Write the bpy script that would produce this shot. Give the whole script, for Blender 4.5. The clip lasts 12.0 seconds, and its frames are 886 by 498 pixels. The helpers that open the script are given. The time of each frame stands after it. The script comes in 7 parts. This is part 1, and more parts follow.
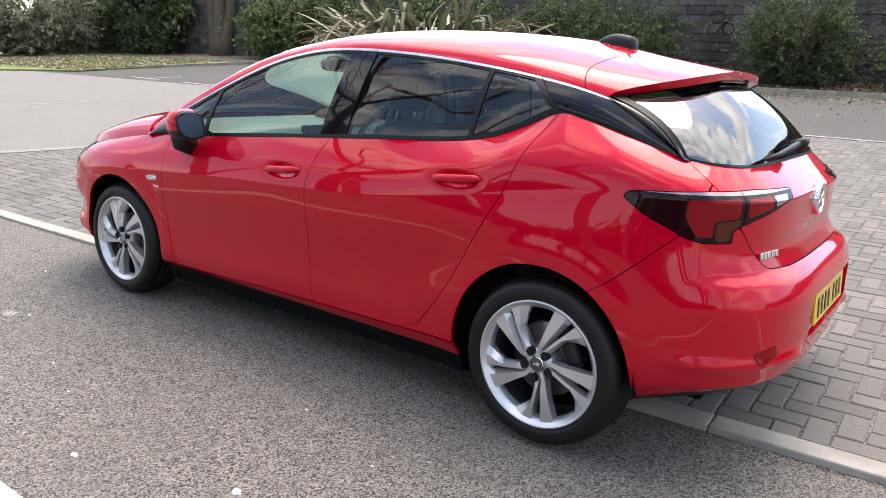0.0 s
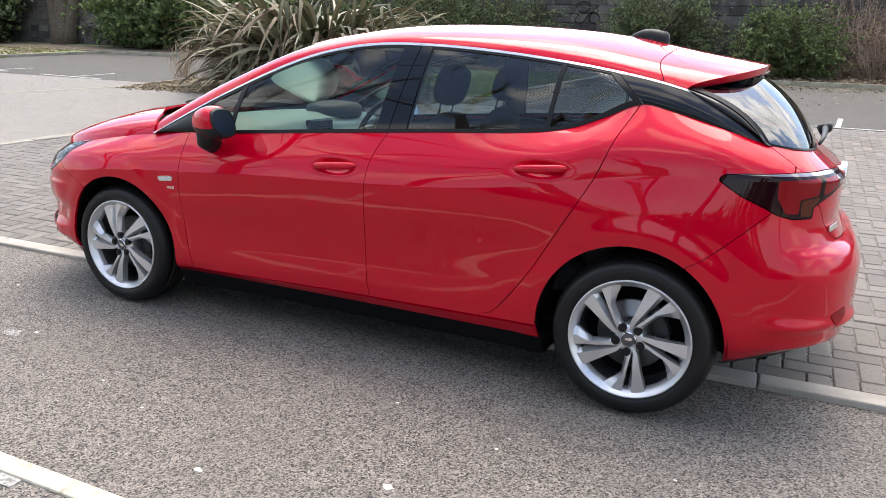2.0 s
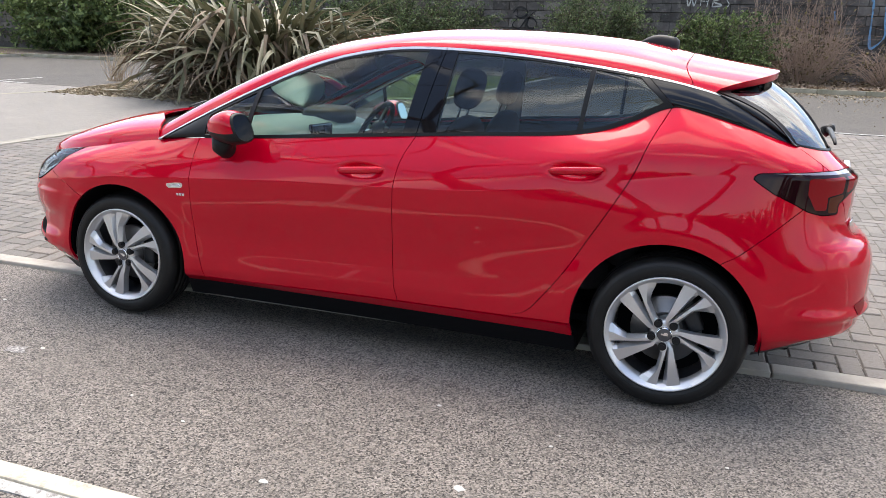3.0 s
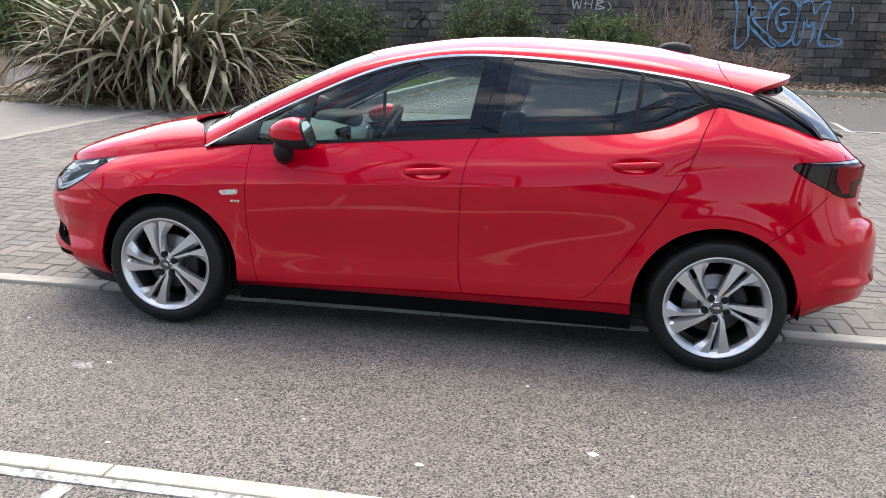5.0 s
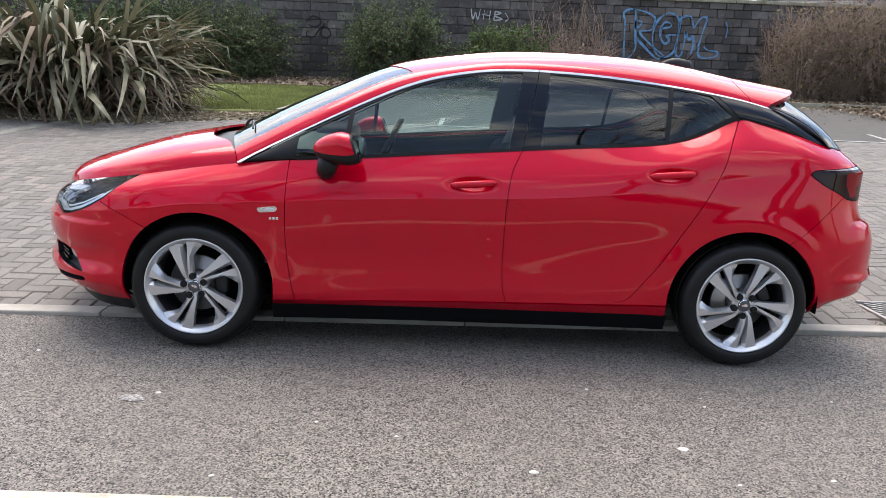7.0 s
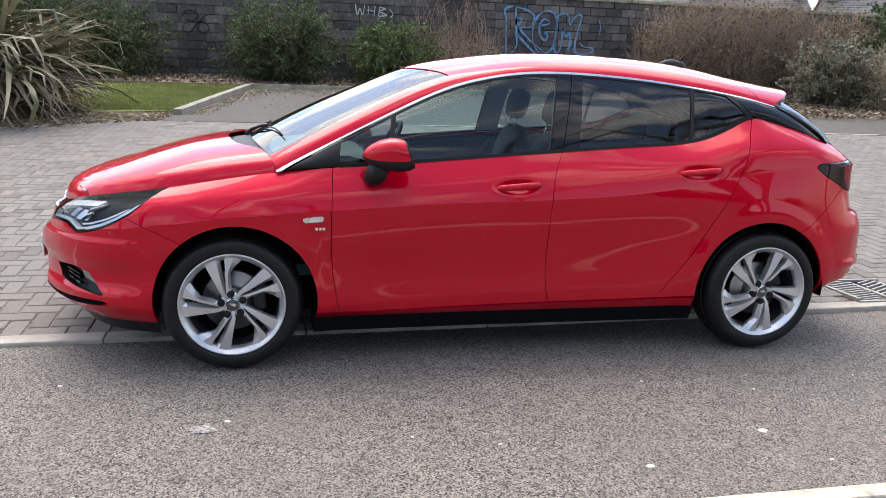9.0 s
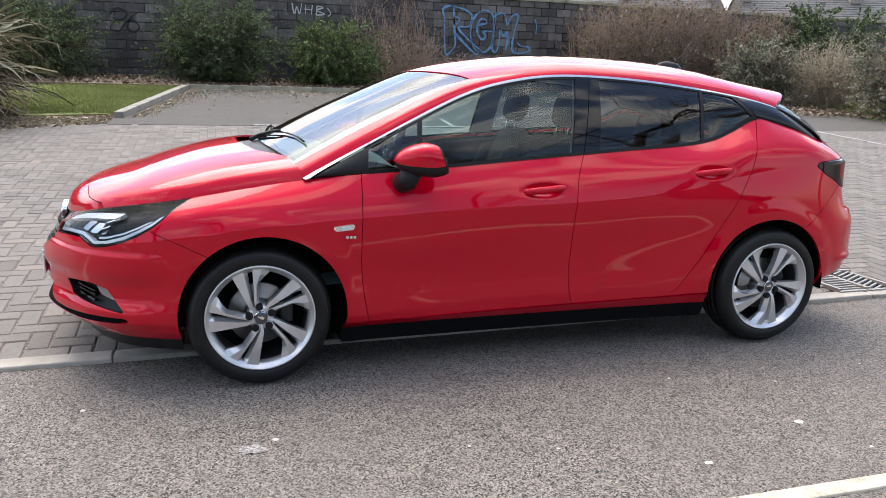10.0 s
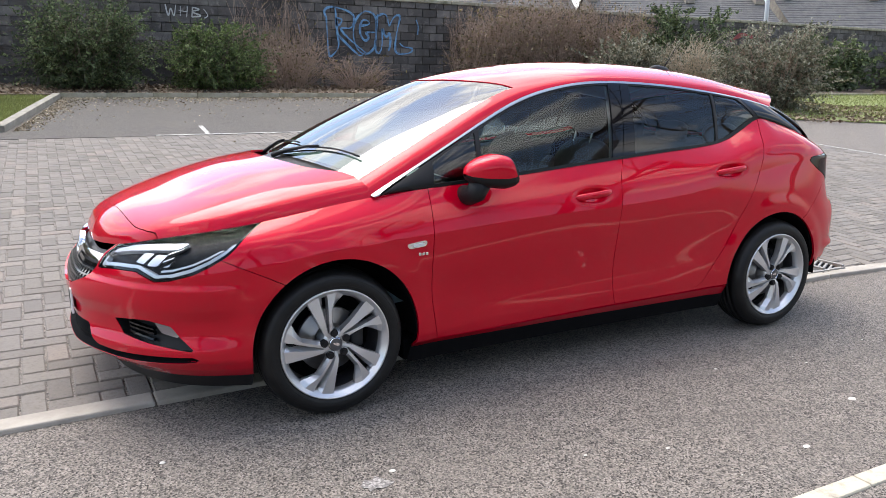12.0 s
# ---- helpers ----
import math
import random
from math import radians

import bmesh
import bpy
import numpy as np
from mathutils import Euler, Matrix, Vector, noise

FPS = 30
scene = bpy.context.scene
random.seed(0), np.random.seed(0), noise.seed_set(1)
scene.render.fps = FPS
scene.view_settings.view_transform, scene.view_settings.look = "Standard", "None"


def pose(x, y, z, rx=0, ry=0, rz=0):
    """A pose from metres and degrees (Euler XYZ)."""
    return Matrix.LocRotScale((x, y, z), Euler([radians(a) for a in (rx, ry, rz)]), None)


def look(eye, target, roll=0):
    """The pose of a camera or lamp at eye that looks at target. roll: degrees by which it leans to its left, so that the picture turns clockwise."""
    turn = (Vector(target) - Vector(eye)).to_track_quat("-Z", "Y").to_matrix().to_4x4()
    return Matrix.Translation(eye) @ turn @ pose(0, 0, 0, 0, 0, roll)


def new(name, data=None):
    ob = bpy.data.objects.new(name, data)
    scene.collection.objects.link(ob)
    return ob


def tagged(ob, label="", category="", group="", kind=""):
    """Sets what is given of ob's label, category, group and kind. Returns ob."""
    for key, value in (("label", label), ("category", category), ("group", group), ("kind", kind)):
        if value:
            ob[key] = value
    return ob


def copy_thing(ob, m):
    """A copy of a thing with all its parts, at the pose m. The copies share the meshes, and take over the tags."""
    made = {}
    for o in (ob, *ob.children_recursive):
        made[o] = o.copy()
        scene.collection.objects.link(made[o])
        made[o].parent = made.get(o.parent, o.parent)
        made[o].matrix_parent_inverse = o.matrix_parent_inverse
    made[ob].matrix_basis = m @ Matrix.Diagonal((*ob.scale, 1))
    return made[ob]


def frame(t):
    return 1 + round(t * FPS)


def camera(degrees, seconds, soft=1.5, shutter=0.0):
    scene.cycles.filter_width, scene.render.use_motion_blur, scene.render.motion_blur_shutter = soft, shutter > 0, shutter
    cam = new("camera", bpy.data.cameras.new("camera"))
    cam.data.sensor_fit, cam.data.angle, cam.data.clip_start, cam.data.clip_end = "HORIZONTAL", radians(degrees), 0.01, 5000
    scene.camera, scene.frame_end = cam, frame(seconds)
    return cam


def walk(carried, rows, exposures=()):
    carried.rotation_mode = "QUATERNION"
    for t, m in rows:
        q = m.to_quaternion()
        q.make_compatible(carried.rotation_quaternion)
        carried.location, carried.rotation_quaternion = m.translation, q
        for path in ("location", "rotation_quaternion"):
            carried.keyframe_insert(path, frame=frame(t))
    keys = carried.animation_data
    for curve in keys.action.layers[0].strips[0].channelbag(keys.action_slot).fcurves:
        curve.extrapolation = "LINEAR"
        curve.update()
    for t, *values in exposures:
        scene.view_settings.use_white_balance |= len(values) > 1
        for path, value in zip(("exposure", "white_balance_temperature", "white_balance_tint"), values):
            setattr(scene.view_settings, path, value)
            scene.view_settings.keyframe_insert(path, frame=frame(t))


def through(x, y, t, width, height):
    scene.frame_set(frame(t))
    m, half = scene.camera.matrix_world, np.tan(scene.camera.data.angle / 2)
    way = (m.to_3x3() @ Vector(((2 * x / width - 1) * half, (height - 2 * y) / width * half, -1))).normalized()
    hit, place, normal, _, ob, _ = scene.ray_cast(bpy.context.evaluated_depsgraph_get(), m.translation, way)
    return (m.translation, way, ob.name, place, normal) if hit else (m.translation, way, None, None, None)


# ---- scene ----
cam = camera(61.1, 12.0, 0.5)
PATH = [
    (0, (2.526, -3.095, 1.337), (1.382, -1.524, 0.864), 2.7),
    (0.5, (2.348, -3.21, 1.322), (1.282, -1.587, 0.843), 2.5),
    (1, (2.152, -3.303, 1.342), (1.164, -1.635, 0.854), 2.3),
    (1.5, (1.967, -3.501, 1.343), (1.068, -1.784, 0.852), 2.3),
    (2, (1.802, -3.628, 1.327), (0.995, -1.864, 0.84), 2.4),
    (2.5, (1.594, -3.694, 1.319), (0.876, -1.89, 0.839), 2.4),
    (3, (1.401, -3.817, 1.309), (0.772, -1.977, 0.84), 2.5),
    (5, (0.604, -4.242, 1.306), (0.305, -2.319, 0.848), 2.1),
    (5.5, (0.428, -4.32, 1.29), (0.206, -2.384, 0.84), 2.1),
    (6, (0.231, -4.33, 1.299), (0.09, -2.384, 0.858), 2.1),
    (6.5, (0.033, -4.361, 1.308), (-0.027, -2.409, 0.878), 2.2),
    (8.5, (-0.85, -4.254, 1.31), (-0.561, -2.321, 0.883), 1.9),
    (9, (-1.051, -4.228, 1.318), (-0.664, -2.312, 0.89), 1.8),
    (9.5, (-1.262, -4.126, 1.316), (-0.777, -2.233, 0.888), 1.6),
    (10, (-1.503, -4.078, 1.329), (-0.927, -2.211, 0.903), 1.5),
    (10.5, (-1.73, -4.048, 1.345), (-1.066, -2.21, 0.92), 1.3),
    (11, (-1.913, -3.925, 1.336), (-1.161, -2.12, 0.913), 1.0),
    (11.5, (-2.103, -3.788, 1.354), (-1.268, -2.019, 0.933), 0.6),
    (12, (-2.323, -3.678, 1.363), (-1.41, -1.95, 0.941), 0.3),
]
walk(cam, [(t, look(eye, target, roll)) for t, eye, target, roll in PATH], [(0, 0.56, 6850, 11), (3, 0.58, 6850, 11), (5, 0.53, 6750, 11), (6.5, 0.43, 6700, 11), (12, 0.42, 6700, 11)])
# ---- world, sun and exposure ----
SUN_EL, SUN_AZ = 66.0, 345.0
world = bpy.data.worlds.new("world")
scene.world = world
world.use_nodes = True
wn, wl = world.node_tree.nodes, world.node_tree.links
wn.clear()
w_out = wn.new("ShaderNodeOutputWorld")
w_bg = wn.new("ShaderNodeBackground")
w_sky = wn.new("ShaderNodeTexSky")
w_sky.sky_type = "NISHITA"
w_sky.sun_disc = False
w_sky.sun_elevation, w_sky.sun_rotation = radians(SUN_EL), radians(SUN_AZ)
w_sky.air_density, w_sky.dust_density, w_sky.ozone_density = 1.0, 1.5, 1.0
# broken cloud cover over the blue
w_co = wn.new("ShaderNodeTexCoord")
w_map = wn.new("ShaderNodeMapping")
w_map.inputs["Scale"].default_value = (1.0, 1.0, 2.0)
w_map.inputs["Location"].default_value = (7.7, 4.93, 2.06)
w_noise = wn.new("ShaderNodeTexNoise")
w_noise.inputs["Scale"].default_value, w_noise.inputs["Detail"].default_value = 2.9, 7.0
w_noise.inputs["Roughness"].default_value, w_noise.inputs["Distortion"].default_value = 0.52, 0.3
w_ramp = wn.new("ShaderNodeValToRGB")
w_ramp.color_ramp.elements[0].position, w_ramp.color_ramp.elements[1].position = 0.530, 0.610
w_shade = wn.new("ShaderNodeTexNoise")
w_shade.inputs["Scale"].default_value, w_shade.inputs["Detail"].default_value = 5.0, 6.0
w_cr = wn.new("ShaderNodeValToRGB")
w_cr.color_ramp.elements[0].position, w_cr.color_ramp.elements[0].color = 0.3, (10.5, 10.8, 11.4, 1)
w_cr.color_ramp.elements[1].position, w_cr.color_ramp.elements[1].color = 0.7, (21, 21, 21, 1)
w_mix = wn.new("ShaderNodeMix")
w_mix.data_type = "RGBA"
wl.new(w_co.outputs["Generated"], w_map.inputs["Vector"])
wl.new(w_map.outputs[0], w_noise.inputs["Vector"])
wl.new(w_map.outputs[0], w_shade.inputs["Vector"])
# more cloud in the bright quarter of the sky
w_bank = wn.new("ShaderNodeMath")
w_bank.operation = "MULTIPLY_ADD"
w_bank.inputs[1].default_value = 0.10
wl.new(w_noise.outputs["Fac"], w_bank.inputs[2])
wl.new(w_bank.outputs[0], w_ramp.inputs["Fac"])
wl.new(w_shade.outputs["Fac"], w_cr.inputs["Fac"])
wl.new(w_ramp.outputs["Color"], w_mix.inputs["Factor"])
w_blue = wn.new("ShaderNodeVectorMath")
w_blue.operation = "SCALE"
w_lift = wn.new("ShaderNodeMath")
w_lift.operation = "MULTIPLY"
w_lift.inputs[1].default_value = 2.7
wl.new(w_lift.outputs[0], w_blue.inputs["Scale"])
wl.new(w_sky.outputs["Color"], w_blue.inputs[0])
wl.new(w_blue.outputs[0], w_mix.inputs["A"])
# clouds shine most where the sun stands behind them
w_dot = wn.new("ShaderNodeVectorMath")
w_dot.operation = "DOT_PRODUCT"
_a, _e = radians(SUN_AZ), radians(SUN_EL)
w_dot.inputs[1].default_value = (math.sin(_a) * math.cos(_e), math.cos(_a) * math.cos(_e), math.sin(_e))
w_glow = wn.new("ShaderNodeMapRange")
w_glow.inputs["From Min"].default_value, w_glow.inputs["From Max"].default_value = 0.1, 0.95
w_glow.inputs["To Min"].default_value, w_glow.inputs["To Max"].default_value = 0.72, 1.35
w_scale = wn.new("ShaderNodeVectorMath")
w_scale.operation = "SCALE"
wl.new(w_co.outputs["Generated"], w_dot.inputs[0])
wl.new(w_dot.outputs["Value"], w_glow.inputs["Value"])
wl.new(w_glow.outputs[0], w_lift.inputs[0])
wl.new(w_dot.outputs["Value"], w_bank.inputs[0])
wl.new(w_cr.outputs["Color"], w_scale.inputs[0])
wl.new(w_glow.outputs[0], w_scale.inputs["Scale"])
wl.new(w_scale.outputs[0], w_mix.inputs["B"])
wl.new(w_mix.outputs["Result"], w_bg.inputs["Color"])
w_bg.inputs["Strength"].default_value = 0.12
wl.new(w_bg.outputs[0], w_out.inputs["Surface"])
sun_data = bpy.data.lights.new("sun", "SUN")
sun_data.energy, sun_data.angle, sun_data.color = 2.0, radians(42), (1.0, 0.93, 0.84)
sun = new("sun", sun_data)
sun.matrix_world = look((0, 0, 0), (-math.sin(_a) * math.cos(_e), -math.cos(_a) * math.cos(_e), -math.sin(_e)))
sun.location = (0, 0, 30)

# ---- materials ----
def mat(name, color=(0.5, 0.5, 0.5), rough=0.5, metal=0.0, coat=0.0, spec=0.5, coat_rough=0.03):
    m = bpy.data.materials.new(name)
    m.use_nodes = True
    b = m.node_tree.nodes["Principled BSDF"]
    b.inputs["Base Color"].default_value = (*color, 1)
    b.inputs["Roughness"].default_value, b.inputs["Metallic"].default_value = rough, metal
    b.inputs["Coat Weight"].default_value, b.inputs["Coat Roughness"].default_value = coat, coat_rough
    b.inputs["Specular IOR Level"].default_value = spec
    return m


def bsdf(m):
    return m.node_tree.nodes["Principled BSDF"]


def node(m, kind, **values):
    n = m.node_tree.nodes.new(kind)
    for key, value in values.items():
        n.inputs[key.replace("_", " ")].default_value = value
    return n


def link(m, a, b):
    m.node_tree.links.new(a, b)


def where(m, scale=1.0):
    """Object coordinates in metres."""
    co = m.node_tree.nodes.new("ShaderNodeTexCoord")
    return co.outputs["Object"]


def ramp(m, fac, stops):
    r = m.node_tree.nodes.new("ShaderNodeValToRGB")
    els = r.color_ramp.elements
    while len(els) < len(stops):
        els.new(0.5)
    for e, (p, c) in zip(els, stops):
        e.position, e.color = p, (*c, 1)
    link(m, fac, r.inputs["Fac"])
    return r.outputs["Color"]


def mix(m, fac, a, b, how="MIX"):
    n = m.node_tree.nodes.new("ShaderNodeMix")
    n.data_type, n.blend_type = "RGBA", how
    for sock, v in (("Factor", fac), ("A", a), ("B", b)):
        if isinstance(v, (int, float)):
            n.inputs[sock].default_value = v
        elif isinstance(v, tuple):
            n.inputs[sock].default_value = (*v, 1)
        else:
            link(m, v, n.inputs[sock])
    return n.outputs["Result"]


def bump(m, height, strength=0.3, distance=0.01):
    n = node(m, "ShaderNodeBump", Strength=strength, Distance=distance)
    link(m, height, n.inputs["Height"])
    link(m, n.outputs["Normal"], bsdf(m).inputs["Normal"])
    return n


def tex_noise(m, vec, scale, detail=4.0, rough=0.55, out="Fac"):
    n = node(m, "ShaderNodeTexNoise", Scale=scale, Detail=detail, Roughness=rough)
    link(m, vec, n.inputs["Vector"])
    return n.outputs[out]


def glass_mat(name, tint, rough=0.0, ior=1.95):
    """A thin tinted pane: clear through, mirrors at grazing angles."""
    m = bpy.data.materials.new(name)
    m.use_nodes = True
    nt = m.node_tree
    nt.nodes.clear()
    out = nt.nodes.new("ShaderNodeOutputMaterial")
    tr = nt.nodes.new("ShaderNodeBsdfTransparent")
    tr.inputs["Color"].default_value = (*tint, 1)
    gl = nt.nodes.new("ShaderNodeBsdfGlossy")
    gl.inputs["Roughness"].default_value = rough
    fr = nt.nodes.new("ShaderNodeFresnel")
    fr.inputs["IOR"].default_value = ior
    mx = nt.nodes.new("ShaderNodeMixShader")
    nt.links.new(fr.outputs[0], mx.inputs["Fac"])
    nt.links.new(tr.outputs[0], mx.inputs[1])
    nt.links.new(gl.outputs[0], mx.inputs[2])
    nt.links.new(mx.outputs[0], out.inputs["Surface"])
    return m


PAINT = mat("red_paint", (0.50, 0.001, 0.015), 0.40, 0.30, 1.0, 0.0, 0.012)
_v = where(PAINT)
_n = tex_noise(PAINT, _v, 1400.0, 2.0)
link(PAINT, ramp(PAINT, _n, [(0.3, (0.44, 0.0002, 0.012)), (0.7, (0.57, 0.0004, 0.020))]), bsdf(PAINT).inputs["Base Color"])
bsdf(PAINT).inputs["Coat IOR"].default_value = 1.43
BLACK_GLOSS = mat("gloss_black", (0.005, 0.005, 0.007), 0.3, 0.0, 1.0, 0.0)
bsdf(BLACK_GLOSS).inputs["Coat IOR"].default_value = 1.4
BLACK_PLASTIC = mat("black_plastic", (0.010, 0.010, 0.011), 0.45, spec=0.25)
# near black for hidden parts; shade of gaps and hollows lies in it
DARK = mat("dark_cavity", (0.004, 0.004, 0.005), 0.9, spec=0.1)
RUBBER = mat("tyre_rubber", (0.008, 0.008, 0.009), 0.5, spec=0.3)
_v = where(RUBBER)
bump(RUBBER, tex_noise(RUBBER, _v, 260.0, 3.0), 0.25, 0.002)
link(RUBBER, ramp(RUBBER, tex_noise(RUBBER, _v, 14.0, 4.0), [(0.3, (0.004, 0.004, 0.0045)), (0.75, (0.010, 0.0098, 0.0095))]), bsdf(RUBBER).inputs["Base Color"])
ALLOY = mat("silver_alloy", (0.60, 0.60, 0.61), 0.32, 0.72, 0.5)
CHROME = mat("chrome", (0.82, 0.83, 0.85), 0.10, 1.0)
SATIN = mat("satin_trim", (0.50, 0.51, 0.53), 0.28, 1.0)
GLASS = glass_mat("window_glass", (0.70, 0.83, 0.81), 0.0, 1.6)
SCREEN = glass_mat("windscreen_glass", (0.46, 0.57, 0.56), 0.0, 2.6)
REAR_GLASS = glass_mat("rear_glass", (0.26, 0.30, 0.32), 0.0, 2.5)
TINT = glass_mat("tinted_glass", (0.38, 0.43, 0.45), 0.0, 1.65)
LENS = glass_mat("clear_lens", (0.90, 0.92, 0.94), 0.0, 1.13)
# ---- shared builders ----
def part(name, bm, material, parent=None, label="", smooth=True):
    me = bpy.data.meshes.new(name)
    bm.to_mesh(me)
    bm.free()
    if smooth:
        me.shade_smooth()
    me.materials.append(material)
    ob = new(name, me)
    if parent is not None:
        ob.parent = parent
    if label:
        ob["label"] = label
    return ob


def mesh_part(name, verts, faces, material, parent=None, label="", smooth=True):
    me = bpy.data.meshes.new(name)
    me.from_pydata([tuple(v) for v in verts], [], faces)
    me.validate()
    if smooth:
        me.shade_smooth()
    me.materials.append(material)
    ob = new(name, me)
    if parent is not None:
        ob.parent = parent
    if label:
        ob["label"] = label
    return ob


def add_box(bm, cx, cy, cz, sx, sy, sz, bevel=0.0, m=None):
    r = bmesh.ops.create_cube(bm, size=1.0)
    vs = r["verts"]
    for v in vs:
        v.co = Vector((cx + v.co.x * sx, cy + v.co.y * sy, cz + v.co.z * sz))
    if m is not None:
        bmesh.ops.transform(bm, matrix=m, verts=vs)
    if bevel > 0:
        es = list({e for v in vs for e in v.link_edges})
        bmesh.ops.bevel(bm, geom=es, offset=bevel, segments=2, affect="EDGES", profile=0.5)


def add_tube(bm, pts, radii, sides=8, cap=True):
    """A tube through pts with a radius at each."""
    pts = [Vector(p) for p in pts]
    if isinstance(radii, (int, float)):
        radii = [radii] * len(pts)
    rings, ref = [], None
    for i, p in enumerate(pts):
        d = (pts[min(i + 1, len(pts) - 1)] - pts[max(i - 1, 0)]).normalized()
        if ref is None:
            ref = Vector((0, 0, 1)) if abs(d.z) < 0.9 else Vector((1, 0, 0))
        a = d.cross(ref).normalized()
        b = a.cross(d)
        ref = b
        rings.append([bm.verts.new(p + radii[i] * (math.cos(k * math.tau / sides) * a + math.sin(k * math.tau / sides) * b)) for k in range(sides)])
    for r0, r1 in zip(rings, rings[1:]):
        for k in range(sides):
            bm.faces.new((r0[k], r1[k], r1[(k + 1) % sides], r0[(k + 1) % sides]))
    if cap and sides > 2:
        bm.faces.new(rings[0])
        bm.faces.new(rings[-1][::-1])


def empty(name, m=None, label="", category="", group="", kind=""):
    ob = new(name)
    ob.empty_display_size = 0.1
    if m is not None:
        ob.matrix_world = m
    return tagged(ob, label, category, group, kind)


# ---- smooth curves and surface patches ----
def pchip(pts):
    """A monotone smooth curve through (x, y) pairs."""
    xs, ys = np.array(pts, float).T
    h, d = np.diff(xs), np.diff(ys) / np.diff(xs)
    m = np.zeros(len(xs))
    for i in range(1, len(xs) - 1):
        if d[i - 1] * d[i] > 0:
            w1, w2 = 2 * h[i] + h[i - 1], h[i] + 2 * h[i - 1]
            m[i] = (w1 + w2) / (w1 / d[i - 1] + w2 / d[i])
    m[0], m[-1] = d[0], d[-1]

    def at(x):
        x = np.clip(np.asarray(x, float), xs[0], xs[-1])
        i = np.clip(np.searchsorted(xs, x, side="right") - 1, 0, len(xs) - 2)
        t = (x - xs[i]) / h[i]
        return (ys[i] * (1 + 2 * t) * (1 - t) ** 2 + h[i] * m[i] * t * (1 - t) ** 2 + ys[i + 1] * t * t * (3 - 2 * t) + h[i] * m[i + 1] * t * t * (t - 1))
    return at


def natural(xs, ys):
    """A natural cubic spline; ys may hold many columns: shape (n, ...)."""
    xs, ys = np.asarray(xs, float), np.asarray(ys, float)
    n, h = len(xs), np.diff(xs)
    a = np.eye(n)
    rhs = np.zeros_like(ys)
    for i in range(1, n - 1):
        a[i, i - 1:i + 2] = h[i - 1], 2 * (h[i - 1] + h[i]), h[i]
        rhs[i] = 6 * ((ys[i + 1] - ys[i]) / h[i] - (ys[i] - ys[i - 1]) / h[i - 1])
    m = np.linalg.solve(a, rhs.reshape(n, -1)).reshape(ys.shape)

    def at(x):
        x = np.clip(np.asarray(x, float), xs[0], xs[-1])
        i = np.clip(np.searchsorted(xs, x, side="right") - 1, 0, n - 2)
        ex = (slice(None),) + (None,) * (ys.ndim - 1)
        hh, l, r = h[i][ex], (xs[i + 1] - x)[ex], (x - xs[i])[ex]
        return m[i] * l ** 3 / (6 * hh) + m[i + 1] * r ** 3 / (6 * hh) + (ys[i] / hh - m[i] * hh / 6) * l + (ys[i + 1] / hh - m[i + 1] * hh / 6) * r
    return at


def poly_dist(points):
    """Signed distance to a closed outline in a plane: below 0 inside."""
    p = np.array(points, float)
    q = np.roll(p, -1, axis=0)

    def at(a, b):
        pt = np.stack([a, b], -1)[:, None, :]
        e = (q - p)[None]
        t = np.clip(((pt - p) * e).sum(-1) / (e ** 2).sum(-1), 0, 1)
        d = np.sqrt((((pt - p) - t[..., None] * e) ** 2).sum(-1)).min(1)
        c = ((p[None, :, 1] > pt[..., 1]) != (q[None, :, 1] > pt[..., 1])) & (pt[..., 0] < (q[:, 0] - p[:, 0]) * (pt[..., 1] - p[:, 1]) / np.where(q[:, 1] == p[:, 1], 1e-9, q[:, 1] - p[:, 1]) + p[:, 0])
        return np.where(c.sum(1) % 2 == 1, -d, d)
    return at


def rounded(points, n=6, r=0.35):
    """A closed outline with its corners softened."""
    p = [Vector(q) for q in points]
    out = []
    for i, c in enumerate(p):
        a, b = c.lerp(p[i - 1], r), c.lerp(p[(i + 1) % len(p)], r)
        for k in range(n + 1):
            t = k / n
            out.append(tuple(a.lerp(c, t).lerp(c.lerp(b, t), t)))
    return out


def grid(nu, nv, u0=0.0, u1=1.0, v0=0.0, v1=1.0):
    u, v = np.meshgrid(np.linspace(u0, u1, nu), np.linspace(v0, v1, nv), indexing="ij")
    uv = np.stack([u.ravel(), v.ravel()], -1)
    i = np.arange(nu * nv).reshape(nu, nv)
    f = np.stack([i[:-1, :-1], i[1:, :-1], i[1:, 1:], i[:-1, 1:]], -1).reshape(-1, 4)
    return uv, [tuple(q) for q in f.tolist()]


def clip(mesh, field, surf, off=0.0):
    """The piece of a (uv, faces) mesh where field(uv, xyz) >= off."""
    uv, faces = mesh
    if not faces:
        return mesh
    val = field(uv, surf(uv)) - off
    val[np.abs(val) < 1e-5] = 1e-5
    pos = val > 0
    uvs, cut, keep = list(map(tuple, uv)), {}, []
    for f in faces:
        s = [pos[k] for k in f]
        if all(s):
            keep.append(f)
        elif any(s):
            g = []
            for a, b in zip(f, f[1:] + f[:1]):
                if pos[a]:
                    g.append(a)
                if pos[a] != pos[b]:
                    key = (min(a, b), max(a, b))
                    if key not in cut:
                        t = val[a] / (val[a] - val[b])
                        cut[key] = len(uvs)
                        uvs.append((uv[a][0] + t * (uv[b][0] - uv[a][0]), uv[a][1] + t * (uv[b][1] - uv[a][1])))
                    g.append(cut[key])
            if len(g) > 2:
                keep.append(tuple(g))
    used = sorted({k for f in keep for k in f})
    at = {k: n for n, k in enumerate(used)}
    return np.array([uvs[k] for k in used]).reshape(-1, 2), [tuple(at[k] for k in f) for f in keep]


